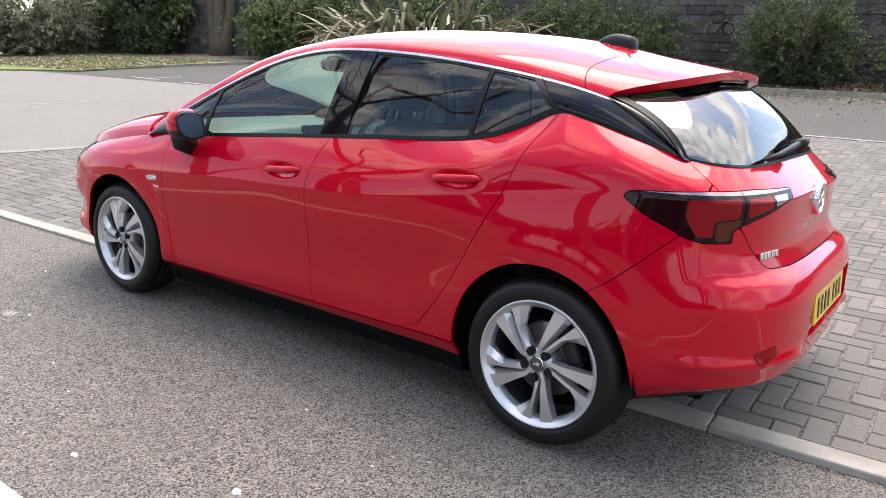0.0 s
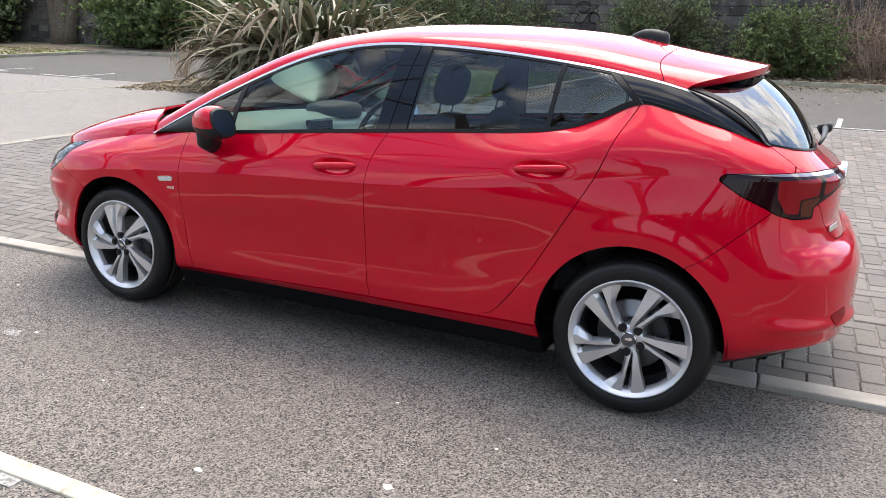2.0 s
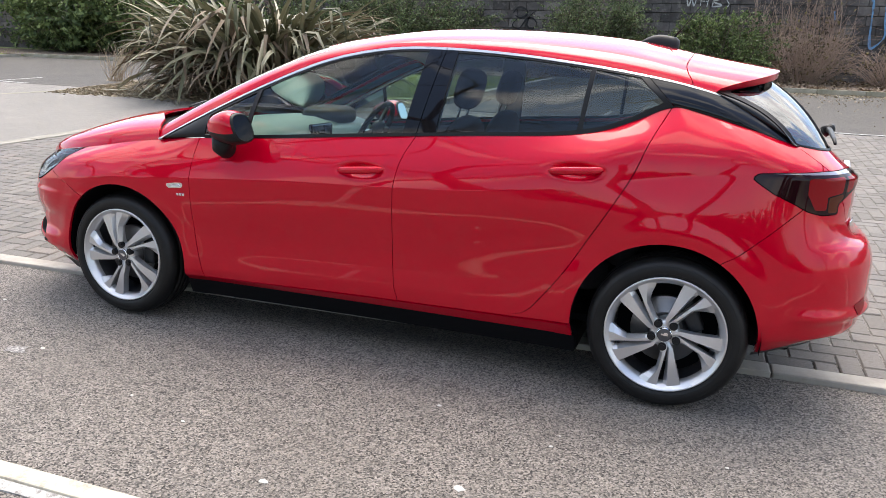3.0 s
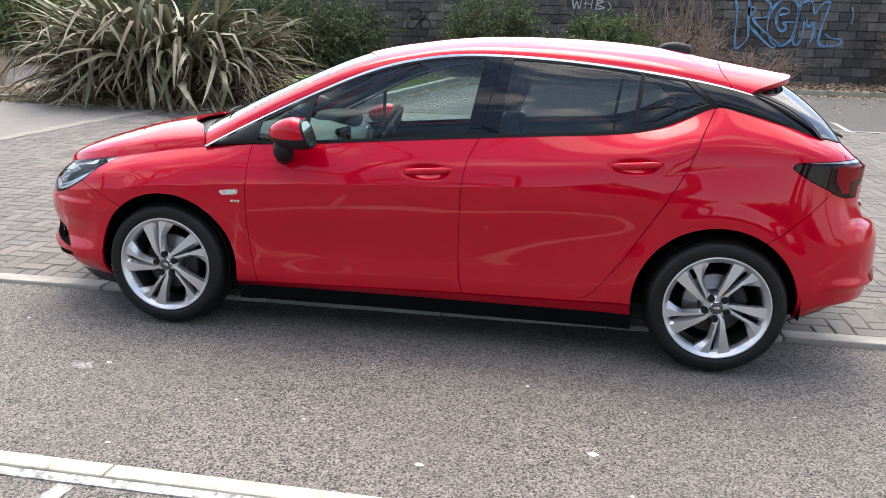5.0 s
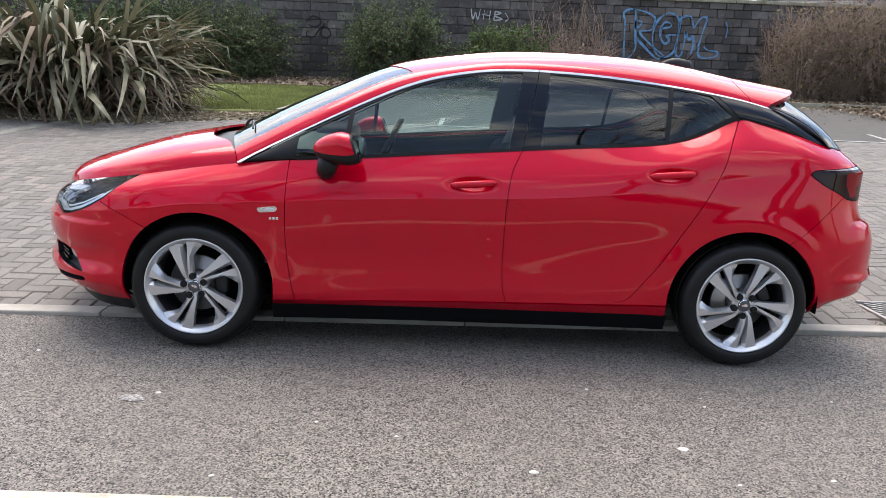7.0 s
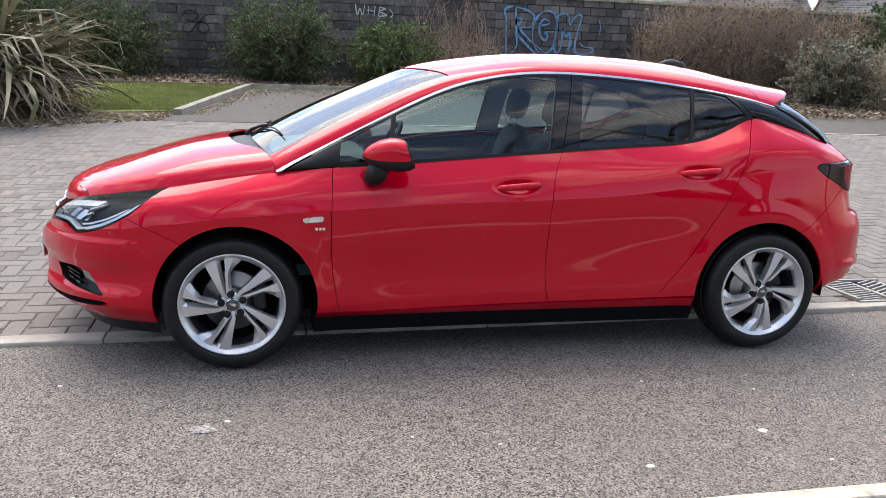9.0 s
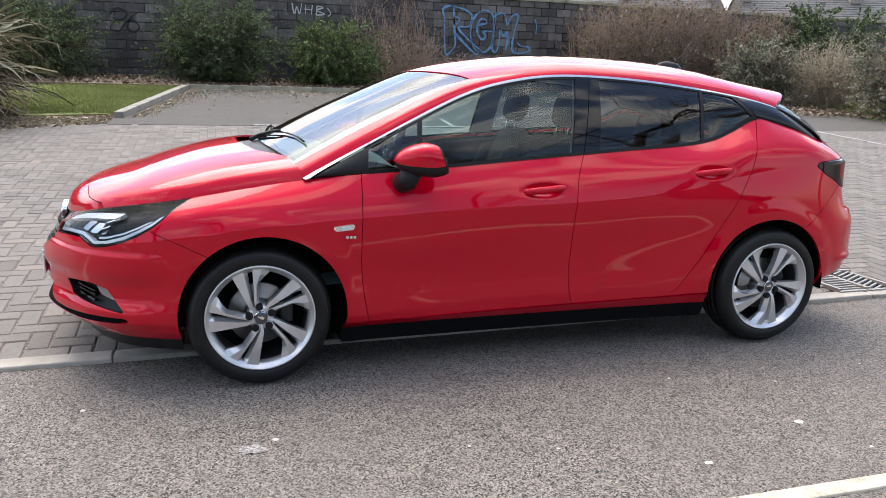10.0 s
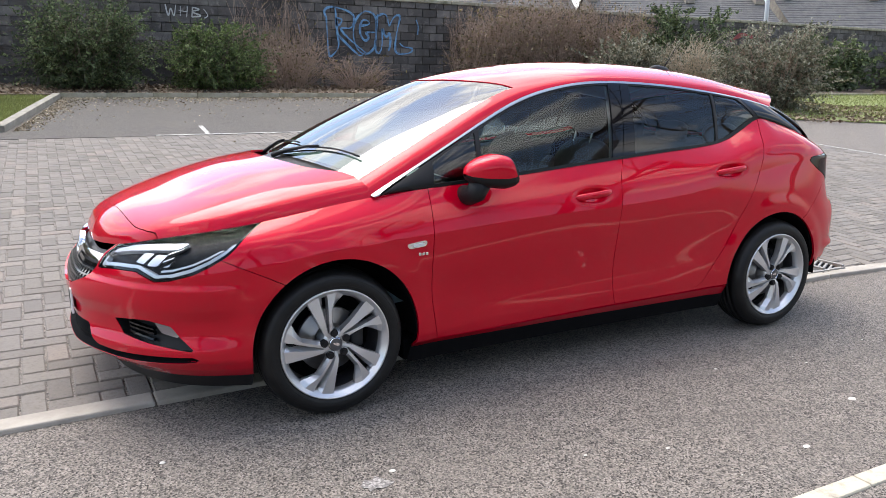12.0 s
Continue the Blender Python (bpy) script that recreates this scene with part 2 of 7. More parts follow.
def normals(surf, uv, e=1e-3):
    a = surf(np.clip(uv + [e, 0], 0, 1)) - surf(np.clip(uv - [e, 0], 0, 1))
    b = surf(np.clip(uv + [0, e], 0, 1)) - surf(np.clip(uv - [0, e], 0, 1))
    n = np.cross(a, b)
    ln = np.linalg.norm(n, axis=1, keepdims=True)
    return n / np.where(ln < 1e-12, 1, ln)


def skin(name, mesh, surf, material, parent, label="", sides=(-1,), depth=0.012, lift=0.0, weld=False, flip=True):
    """Lay a piece of a patch out as one mesh part with turned-in edges. Patches are made for w = |y|."""
    uv, faces = mesh
    if not faces:
        return None
    p, n = surf(uv), normals(surf, uv)
    if flip:
        n = -n
    p = p + lift * n
    count = {}
    for f in faces:
        for a, b in zip(f, f[1:] + f[:1]):
            count[(min(a, b), max(a, b))] = count.get((min(a, b), max(a, b)), 0) + 1
    V, F = [], []
    for s in sides:
        o = len(V)
        V += [(x, s * w, z) for x, w, z in p]
        turn = (s < 0) == flip
        F += [tuple(o + k for k in (f if turn else f[::-1])) for f in faces]
        if depth:
            lip = {}
            for f in faces:
                for a, b in zip(f, f[1:] + f[:1]):
                    if count[(min(a, b), max(a, b))] == 1 and not (weld and abs(p[a][1]) < 2e-3 and abs(p[b][1]) < 2e-3):
                        q = []
                        for k in (a, b):
                            if k not in lip:
                                lip[k] = len(V)
                                V.append((p[k][0], s * p[k][1], p[k][2]))
                                i = p[k] - depth * n[k]
                                V.append((i[0], s * i[1], i[2]))
                            q.append(lip[k])
                        g = (q[1], q[0], q[0] + 1, q[1] + 1)
                        F.append(g if turn else g[::-1])
    ob = mesh_part(name, V, F, material, parent, label)
    if weld:
        bm = bmesh.new()
        bm.from_mesh(ob.data)
        bmesh.ops.remove_doubles(bm, verts=[v for v in bm.verts if abs(v.co.y) < 2e-3], dist=1e-4)
        bm.to_mesh(ob.data)
        bm.free()
        ob.data.shade_smooth()
    return ob


# ---- ground: a road level with the car, then paving and bays that rise to the wall ----
SLOPE, FOOT = 0.08, -0.45


def rise(y):
    """The ground's height at y."""
    return max(0.0, min(y, 17.0) - FOOT) * SLOPE


def edge_y(x):
    """The road's edge, where the asphalt meets the edging stones."""
    return -0.352 + 0.028 * max(-5.0, min(x, 2.7)) - (0.05 * (x - 2.7) if x > 2.7 else 0.0)


def asphalt_mat(name, lo, hi, patch, grain=260.0):
    m = mat(name, lo, 0.85)
    v = where(m)
    fine = node(m, "ShaderNodeTexVoronoi", Scale=grain)
    link(m, v, fine.inputs["Vector"])
    chips = ramp(m, fine.outputs["Color"], [(0.15, lo), (0.55, tuple((a + b) / 2 for a, b in zip(lo, hi))), (0.95, hi)])
    big = tex_noise(m, v, 1.1, 5.0, 0.6)
    mid = tex_noise(m, v, 9.0, 4.0, 0.6)
    c = mix(m, ramp(m, big, [(0.42, (0, 0, 0)), (0.70, (0.40, 0.40, 0.40))]), chips, patch)
    c = mix(m, ramp(m, mid, [(0.35, (0.16, 0.16, 0.16)), (0.62, (0, 0, 0))]), c, tuple(0.55 * k for k in lo))
    link(m, c, bsdf(m).inputs["Base Color"])
    d = fine.outputs["Distance"]
    bump(m, d, 0.75, 0.004)
    return m


ASPHALT = asphalt_mat("road_asphalt", (0.016, 0.0142, 0.0125), (0.34, 0.30, 0.262), (0.128, 0.112, 0.098), 165.0)
TARMAC = asphalt_mat("bay_tarmac", (0.022, 0.0195, 0.017), (0.130, 0.116, 0.102), (0.104, 0.092, 0.078), 110.0)
CONCRETE = mat("edging_concrete", (0.46, 0.43, 0.38), 0.85)
_v = where(CONCRETE)
link(CONCRETE, ramp(CONCRETE, tex_noise(CONCRETE, _v, 3.0, 6.0, 0.65), [(0.3, (0.24, 0.215, 0.185)), (0.55, (0.36, 0.33, 0.285)), (0.8, (0.44, 0.41, 0.36))]), bsdf(CONCRETE).inputs["Base Color"])
bump(CONCRETE, tex_noise(CONCRETE, _v, 120.0, 4.0), 0.4, 0.004)
MOSSY = mat("mossy_concrete", (0.2, 0.19, 0.16), 0.9)
_v = where(MOSSY)
link(MOSSY, ramp(MOSSY, tex_noise(MOSSY, _v, 4.0, 7.0, 0.65), [(0.3, (0.14, 0.135, 0.080)), (0.5, (0.27, 0.25, 0.185)), (0.75, (0.38, 0.355, 0.285))]), bsdf(MOSSY).inputs["Base Color"])
bump(MOSSY, tex_noise(MOSSY, _v, 60.0, 4.0), 0.5, 0.008)
KERB = mat("kerb_concrete", (0.27, 0.25, 0.215), 0.9)
_v = where(KERB)
link(KERB, ramp(KERB, tex_noise(KERB, _v, 5.0, 6.0, 0.65), [(0.3, (0.17, 0.155, 0.125)), (0.55, (0.27, 0.25, 0.21)), (0.8, (0.33, 0.31, 0.265))]), bsdf(KERB).inputs["Base Color"])
bump(KERB, tex_noise(KERB, _v, 90.0, 4.0), 0.4, 0.004)
CREAM = mat("cream_edging", (0.60, 0.55, 0.42), 0.8)
_v = where(CREAM)
link(CREAM, ramp(CREAM, tex_noise(CREAM, _v, 9.0, 6.0, 0.7), [(0.32, (0.24, 0.21, 0.17)), (0.48, (0.47, 0.43, 0.34)), (0.7, (0.56, 0.52, 0.41))]), bsdf(CREAM).inputs["Base Color"])
bump(CREAM, tex_noise(CREAM, _v, 150.0, 4.0), 0.4, 0.003)
ROAD_PAINT = mat("worn_road_paint", (0.66, 0.65, 0.62), 0.75)
_v = where(ROAD_PAINT)
link(ROAD_PAINT, ramp(ROAD_PAINT, tex_noise(ROAD_PAINT, _v, 26.0, 5.0, 0.75), [(0.40, (0.15, 0.14, 0.13)), (0.56, (0.46, 0.45, 0.42)), (0.8, (0.62, 0.61, 0.58))]), bsdf(ROAD_PAINT).inputs["Base Color"])
SOIL = mat("leaf_litter_soil", (0.10, 0.075, 0.055), 0.95)
_v = where(SOIL)
link(SOIL, ramp(SOIL, tex_noise(SOIL, _v, 22.0, 6.0, 0.7), [(0.3, (0.045, 0.032, 0.022)), (0.5, (0.13, 0.095, 0.068)), (0.72, (0.27, 0.215, 0.16))]), bsdf(SOIL).inputs["Base Color"])
bump(SOIL, tex_noise(SOIL, _v, 40.0, 5.0), 0.8, 0.02)
DRY_SOIL = mat("dry_litter_soil", (0.2, 0.16, 0.12), 0.95)
_v = where(DRY_SOIL)
link(DRY_SOIL, ramp(DRY_SOIL, tex_noise(DRY_SOIL, _v, 26.0, 6.0, 0.75), [(0.3, (0.10, 0.078, 0.055)), (0.5, (0.20, 0.16, 0.115)), (0.72, (0.33, 0.275, 0.205))]), bsdf(DRY_SOIL).inputs["Base Color"])
bump(DRY_SOIL, tex_noise(DRY_SOIL, _v, 45.0, 5.0), 0.8, 0.02)
TURF = mat("turf", (0.13, 0.16, 0.05), 0.9)
_v = where(TURF)
link(TURF, ramp(TURF, tex_noise(TURF, _v, 7.0, 7.0, 0.7), [(0.34, (0.20, 0.162, 0.10)), (0.50, (0.17, 0.21, 0.062)), (0.72, (0.235, 0.29, 0.088))]), bsdf(TURF).inputs["Base Color"])
bump(TURF, tex_noise(TURF, _v, 70.0, 4.0), 0.8, 0.02)

_b = bmesh.new()
_xs = [-260, -60, -30, -12, -7, -4, -2, 0, 2, 4, 7, 12, 30, 60, 260]
_rows = []
for _y, _dz in ((-260, 0), (-60, 0), (-12, 0), (-2.2, 0), (None, 0), (0.0, 0.002), (0.6, 0.002), (7.6, 0.002), (7.74, 0.0), (13.4, 0.0), (17, 0), (40, 0), (260, 0)):
    _rows.append([_b.verts.new((x, edge_y(x) if _y is None else _y, (0.0 if _y is None else rise(_y)) + (_dz if _dz == 0 or abs(x) < 15 else 0))) for x in _xs])
for _r0, _r1 in zip(_rows, _rows[1:]):
    for _k in range(len(_xs) - 1):
        _b.faces.new((_r0[_k], _r0[_k + 1], _r1[_k + 1], _r1[_k]))
ground = tagged(part("ground", _b, ASPHALT, smooth=False), "grey asphalt road and rising car park ground", "ground", kind="structure")


def sheet(name, pts, material, label, lift, cat="pavement"):
    """A flat piece laid on the ground; pts in plan, anticlockwise."""
    b = bmesh.new()
    f = b.faces.new([b.verts.new((x, y, rise(y) + lift)) for x, y in pts])
    r = bmesh.ops.extrude_face_region(b, geom=[f])
    for v in [g for g in r["geom"] if isinstance(g, bmesh.types.BMVert)]:
        v.co.z -= 0.03
    bmesh.ops.recalc_face_normals(b, faces=b.faces)
    return tagged(part(name, b, material, smooth=False), label, cat, kind="structure")


sheet("parking_bay", [(-30, 7.75), (30, 7.75), (30, 13.35), (-30, 13.35)], TARMAC, "dark worn tarmac of the parking bays", 0.006, "tarmac")
sheet("planting_bed", [(-30, 13.50), (30, 13.50), (30, 17.5), (-30, 17.5)], SOIL, "bed of soil and dead leaves before the wall", 0.07, "soil")
sheet("planting_island", [(-9.9, 7.35), (-8.2, 6.95), (-6.0, 6.85), (-4.4, 7.35), (-2.95, 8.35), (-2.1, 13.5), (-10.2, 13.5)], DRY_SOIL, "soil island with dead leaves under the flax plant", 0.016, "soil")
sheet("grass_patch", [(-5.2, 9.2), (-4.1, 8.4), (-3.05, 8.7), (-2.25, 13.2), (-6.8, 13.2)], TURF, "patchy spring grass on the island", 0.034, "grass")
sheet("grass_verge", [(-60, 6.6), (-21.5, 7.1), (-18.95, 8.3), (-18.75, 9.8), (-17.7, 13.4), (-17.7, 17), (-60, 17)], TURF, "grass verge beside the bays", 0.05, "grass")
sheet("grass_verge", [(12.6, 8.0), (14.7, 6.9), (60, 6.0), (60, 14.5), (13.5, 14.5)], TURF, "grass verge with dead leaves", 0.04, "grass")
sheet("side_road", [(9.55, 0.2), (60, 0.2), (60, 5.95), (14.6, 6.8), (12.5, 7.9), (9.55, 7.7)], ASPHALT, "pale asphalt beyond the paving", 0.004, "road")


PALE_ASPHALT = asphalt_mat("pale_asphalt", (0.11, 0.101, 0.090), (0.31, 0.285, 0.255), (0.24, 0.22, 0.195), 120.0)
CHANNEL = [(-7.5, -0.2), (-6.86, 0.88), (-6.42, 1.67), (-6.12, 3.0), (-5.98, 4.1), (-5.9, 5.1), (-5.75, 6.3), (-5.5, 7.0), (-5.4, 7.7)]
sheet("side_road", CHANNEL + [(-30, 7.7), (-30, -0.2)], PALE_ASPHALT, "smooth pale asphalt beyond the paving", 0.010, "road")


def stones(name, runs, width, length, height, material, label, cat="kerb"):
    """A run of kerb or edging stones, each a part of its own, along a line in plan."""
    th = tagged(empty(name), label, cat, kind="structure")
    shared = {}
    for x0, y0, x1, y1 in runs:
        d = Vector((x1 - x0, y1 - y0, 0))
        n = max(1, round(d.length / length))
        for k in range(n):
            a, b = Vector((x0, y0, 0)) + d * k / n, Vector((x0, y0, 0)) + d * (k + 1) / n
            c = (a + b) / 2
            key = round((b - a).length, 3)
            if key not in shared:
                bm = bmesh.new()
                add_box(bm, 0, 0, -0.05, key - 0.006, width, 0.10, min(0.008, width * 0.1))
                me = bpy.data.meshes.new("stone")
                bm.to_mesh(me)
                bm.free()
                me.materials.append(material)
                shared[key] = me
            ob = new("stone", shared[key])
            ob.parent = th
            pitch = math.atan2(rise(b.y) - rise(a.y), key)
            ob.matrix_world = Matrix.Translation((c.x, c.y, rise(c.y) + height + 0.0015 * math.sin(7 * c.x))) @ Euler((0, -pitch, math.atan2(d.y, d.x))).to_matrix().to_4x4()
    return th


_e = [(x, edge_y(x) + 0.063) for x in (-12, -8, -5, -2, 0, 2.7, 4, 8, 12)]
stones("edging", [(*a, *b) for a, b in zip(_e, _e[1:])], 0.122, 0.9, 0.014, CONCRETE, "flush pale concrete edging between road and paving")
stones("near_edging", [(-9, -2.235, 12, -2.215)], 0.075, 0.9, 0.012, CREAM, "cream concrete edging along the road")
stones("bay_kerb", [(-17.6, 13.42, -10.2, 13.42), (-2.0, 13.42, 24, 13.42)], 0.13, 0.9, 0.10, MOSSY, "mossy concrete kerb at the head of the bays")
stones("island_kerb", [(-2.86, 8.45, -2.02, 13.35)], 0.14, 0.9, 0.10, KERB, "pale concrete kerb beside the grass island")
stones("verge_kerb", [(-18.9, 9.75, -17.65, 13.3)], 0.13, 0.9, 0.09, KERB, "pale concrete kerb beside the far verge")
stones("channel", [(*a, *b) for a, b in zip(CHANNEL, CHANNEL[1:])], 0.20, 0.6, 0.016, KERB, "concrete channel laid across the paving")
stones("channel", [(-11.9, 3.0, -10.4, 6.0), (-10.4, 6.0, -9.7, 7.2)], 0.14, 0.6, 0.014, MOSSY, "dark channel laid across the paving")


def stripe(x0, y0, x1, y1, w, lift=0.010):
    d = Vector((x1 - x0, y1 - y0, 0)).normalized()
    n = Vector((-d.y, d.x, 0)) * w / 2
    b = bmesh.new()
    a, c = Vector((x0, y0, 0)), Vector((x1, y1, 0))
    q = [a - n, c - n, c + n, a + n]
    f = b.faces.new([b.verts.new((p.x, p.y, rise(p.y) + lift)) for p in q])
    r = bmesh.ops.extrude_face_region(b, geom=[f])
    for v in [g for g in r["geom"] if isinstance(g, bmesh.types.BMVert)]:
        v.co.z -= 0.006
    bmesh.ops.recalc_face_normals(b, faces=b.faces)
    tagged(part("road_marking", b, ROAD_PAINT, smooth=False), "worn white painted line on the tarmac", "road marking", kind="structure")


stripe(-1.35, -2.298, -0.23, -2.29, 0.045, 0.005)
stripe(-0.86, -2.33, -0.90, -2.75, 0.06, 0.005)
stripe(-0.9, 7.80, 9.4, 7.80, 0.06)
for _x in (-0.17, 2.3, 4.75, 7.2):
    stripe(_x, 7.83, _x + 0.06, 8.75, 0.07)
stripe(-16.0, 8.2, -14.6, 8.05, 0.07)
stripe(-15.2, 8.15, -14.9, 8.9, 0.07)
stripe(-13.4, 7.95, -11.4, 7.80, 0.07)
stripe(-12.3, 7.9, -12.1, 8.8, 0.07)
stripe(9.45, 2.2, 9.45, 7.6, 0.06, 0.014)

# gully grating beside the road's edge
IRON_GRATE = mat("cast_iron", (0.27, 0.255, 0.235), 0.65, 0.2)
_gx, _gy = 2.74, 0.015
grate = tagged(empty("gully_grate"), "slotted iron gully grate in the paving", "drain cover")
# flat near-black slab stands for the shaded hollow below the bars
_b = bmesh.new()
add_box(_b, _gx, _gy, rise(_gy) - 0.0055, 0.46, 0.40, 0.02, 0, Matrix.Translation((0, _gy, rise(_gy))) @ Matrix.Rotation(math.atan(SLOPE), 4, "X") @ Matrix.Translation((0, -_gy, -rise(_gy))))
part("gully_pit", _b, DARK, grate, "near-black slab with the pit's shade in its colour", False)
for _n, _x, _y, _sx, _sy in (("grate_frame", _gx, _gy - 0.20, 0.48, 0.026), ("grate_frame", _gx, _gy + 0.20, 0.48, 0.026), ("grate_frame", _gx - 0.23, _gy, 0.026, 0.40), ("grate_frame", _gx + 0.23, _gy, 0.026, 0.40), ("grate_frame", _gx, _gy, 0.03, 0.40)):
    _b = bmesh.new()
    add_box(_b, _x, _y, rise(_y) + 0.006, _sx, _sy, 0.03, 0.003)
    part(_n, _b, IRON_GRATE, grate, smooth=False)
for _h in (-1, 1):
    for _k in range(9):
        _b = bmesh.new()
        _y = _gy - 0.17 + 0.0425 * _k
        add_box(_b, _gx + _h * 0.115, _y, rise(_y) + 0.004, 0.21, 0.016, 0.03, 0.002, Matrix.Translation((_gx + _h * 0.115, _y, 0)) @ pose(0, 0, 0, 0, 0, _h * 28) @ Matrix.Translation((-_gx - _h * 0.115, -_y, 0)))
        part("grate_bar", _b, IRON_GRATE, grate, smooth=False)

# pale chips and patches on the road
CHIP = mat("pale_chip", (0.55, 0.53, 0.48), 0.8)
_rnd = random.Random(4)
_spots = [(0.193, -1.956, 0.030), (-1.318, -1.391, 0.022), (0.783, -1.747, 0.035), (-0.62, -1.62, 0.014), (0.52, -1.2, 0.016), (-1.75, -1.9, 0.02), (1.25, -1.95, 0.018), (-0.3, -1.72, 0.013), (1.0, -1.35, 0.012), (-2.3, -1.2, 0.02), (-2.05, -0.95, 0.02), (0.9, -2.0, 0.014), (1.6, -1.25, 0.013), (-0.9, -2.05, 0.016), (-2.9, -1.5, 0.018)]
for _ in range(14):
    _spots.append((_rnd.uniform(-4, 4), _rnd.uniform(-2.1, -0.95), _rnd.uniform(0.003, 0.007)))
for _x, _y, _r in _spots:
    _r *= 0.62
    _b = bmesh.new()
    _n = 9
    _t = [_b.verts.new((_x + _r * _rnd.uniform(0.7, 1.2) * math.cos(k * math.tau / _n), _y + 0.7 * _r * _rnd.uniform(0.7, 1.2) * math.sin(k * math.tau / _n), 0.001)) for k in range(_n)]
    _u = [_b.verts.new((v.co.x * 0.75 + _x * 0.25, v.co.y * 0.75 + _y * 0.25, 0.003 + 0.12 * _r)) for v in _t]
    for _k in range(_n):
        _b.faces.new((_t[_k], _t[(_k + 1) % _n], _u[(_k + 1) % _n], _u[_k]))
    _b.faces.new(_u)
    tagged(part("pale_chip", _b, CHIP), "small pale chip lying on the asphalt", "chip", "chips on the road")
SPLAT = mat("pale_splat", (0.52, 0.50, 0.47), 0.85)
_v = where(SPLAT)
link(SPLAT, ramp(SPLAT, tex_noise(SPLAT, _v, 70.0, 5.0, 0.8), [(0.44, (0.13, 0.12, 0.115)), (0.62, (0.46, 0.44, 0.41))]), bsdf(SPLAT).inputs["Base Color"])
for _x, _y, _r in ((-1.41, -1.45, 0.06),):
    _b = bmesh.new()
    _f = _b.faces.new([_b.verts.new((_x + _r * _rnd.uniform(0.6, 1.3) * math.cos(k * math.tau / 15), _y + 0.7 * _r * _rnd.uniform(0.6, 1.3) * math.sin(k * math.tau / 15), 0.003)) for k in range(15)])
    tagged(part("pale_splat", _b, SPLAT, smooth=False), "pale dried splash on the asphalt", "stain", "stains on the road")
# ---- the car's surfaces: x runs from nose (-) to tail (+), w is the half width ----
WHEELS_X, WHEEL_Z, ARCH_R = (-1.331, 1.331), 0.317, 0.362
ARCH_X = (-1.313, 1.313)


def outline(xf, x1, pf, half, x2, xr, pr, taper):
    """The plan of one level from the nose's middle round the side to the tail's middle, at equal steps of three stretches."""
    n = 400
    th = np.linspace(0, np.pi / 2, n)
    nose = np.stack([x1 - (x1 - xf) * np.cos(th) ** (2 / pf), half * np.sin(th) ** (2 / pf)], -1)
    side = np.stack([np.linspace(x1, x2, n), np.full(n, half)], -1)
    tail = np.stack([x2 + (xr - x2) * np.sin(th) ** (2 / pr), half * np.cos(th) ** (2 / pr)], -1)
    t = pchip(taper)
    out = []
    for seg, m in ((nose, 121), (side, 221), (tail, 121)):
        seg = seg.copy()
        seg[:, 1] *= t(seg[:, 0])
        s = np.r_[0, np.cumsum(np.linalg.norm(np.diff(seg, axis=0), axis=1))]
        k = np.linspace(0, s[-1], m)
        out.append(np.stack([np.interp(k, s, seg[:, 0]), np.interp(k, s, seg[:, 1])], -1))
    return np.concatenate([out[0], out[1][1:], out[2][1:]])


FLAT = [(-2.3, 0.985), (-1.35, 1.0), (0.0, 0.985), (1.3, 1.0), (2.3, 0.97)]
WAIST = [(-2.3, 0.98), (-1.3, 1.0), (-0.9, 0.995), (0.0, 0.985), (0.9, 0.965), (1.6, 0.93), (2.3, 0.92)]
BELT = [(-2.3, 0.97), (-1.1, 0.975), (-0.88, 1.0), (0.2, 0.975), (0.8, 0.94), (1.26, 0.872), (1.7, 0.88), (2.3, 0.88)]
SIDE_LOW = [(-2.3, 0.985), (-1.35, 1.0), (-0.95, 0.988), (-0.5, 0.967), (0.3, 0.963), (0.75, 0.970), (1.0, 0.990), (1.3, 1.0), (2.3, 0.97)]
SIDE_FACET = [(-2.3, 0.985), (-1.35, 1.0), (-0.95, 0.990), (-0.5, 0.976), (0.3, 0.973), (0.75, 0.977), (1.0, 0.990), (1.3, 1.0), (2.3, 0.97)]
SIDE_MID = [(-2.3, 0.985), (-1.35, 1.0), (-0.95, 0.992), (-0.5, 0.974), (0.3, 0.971), (0.8, 0.977), (1.05, 0.990), (1.3, 1.0), (2.3, 0.97)]
SIDE_HIGH = [(-2.3, 0.985), (-1.35, 1.0), (0.0, 0.981), (0.9, 0.985), (1.25, 0.990), (1.6, 0.968), (2.3, 0.935)]
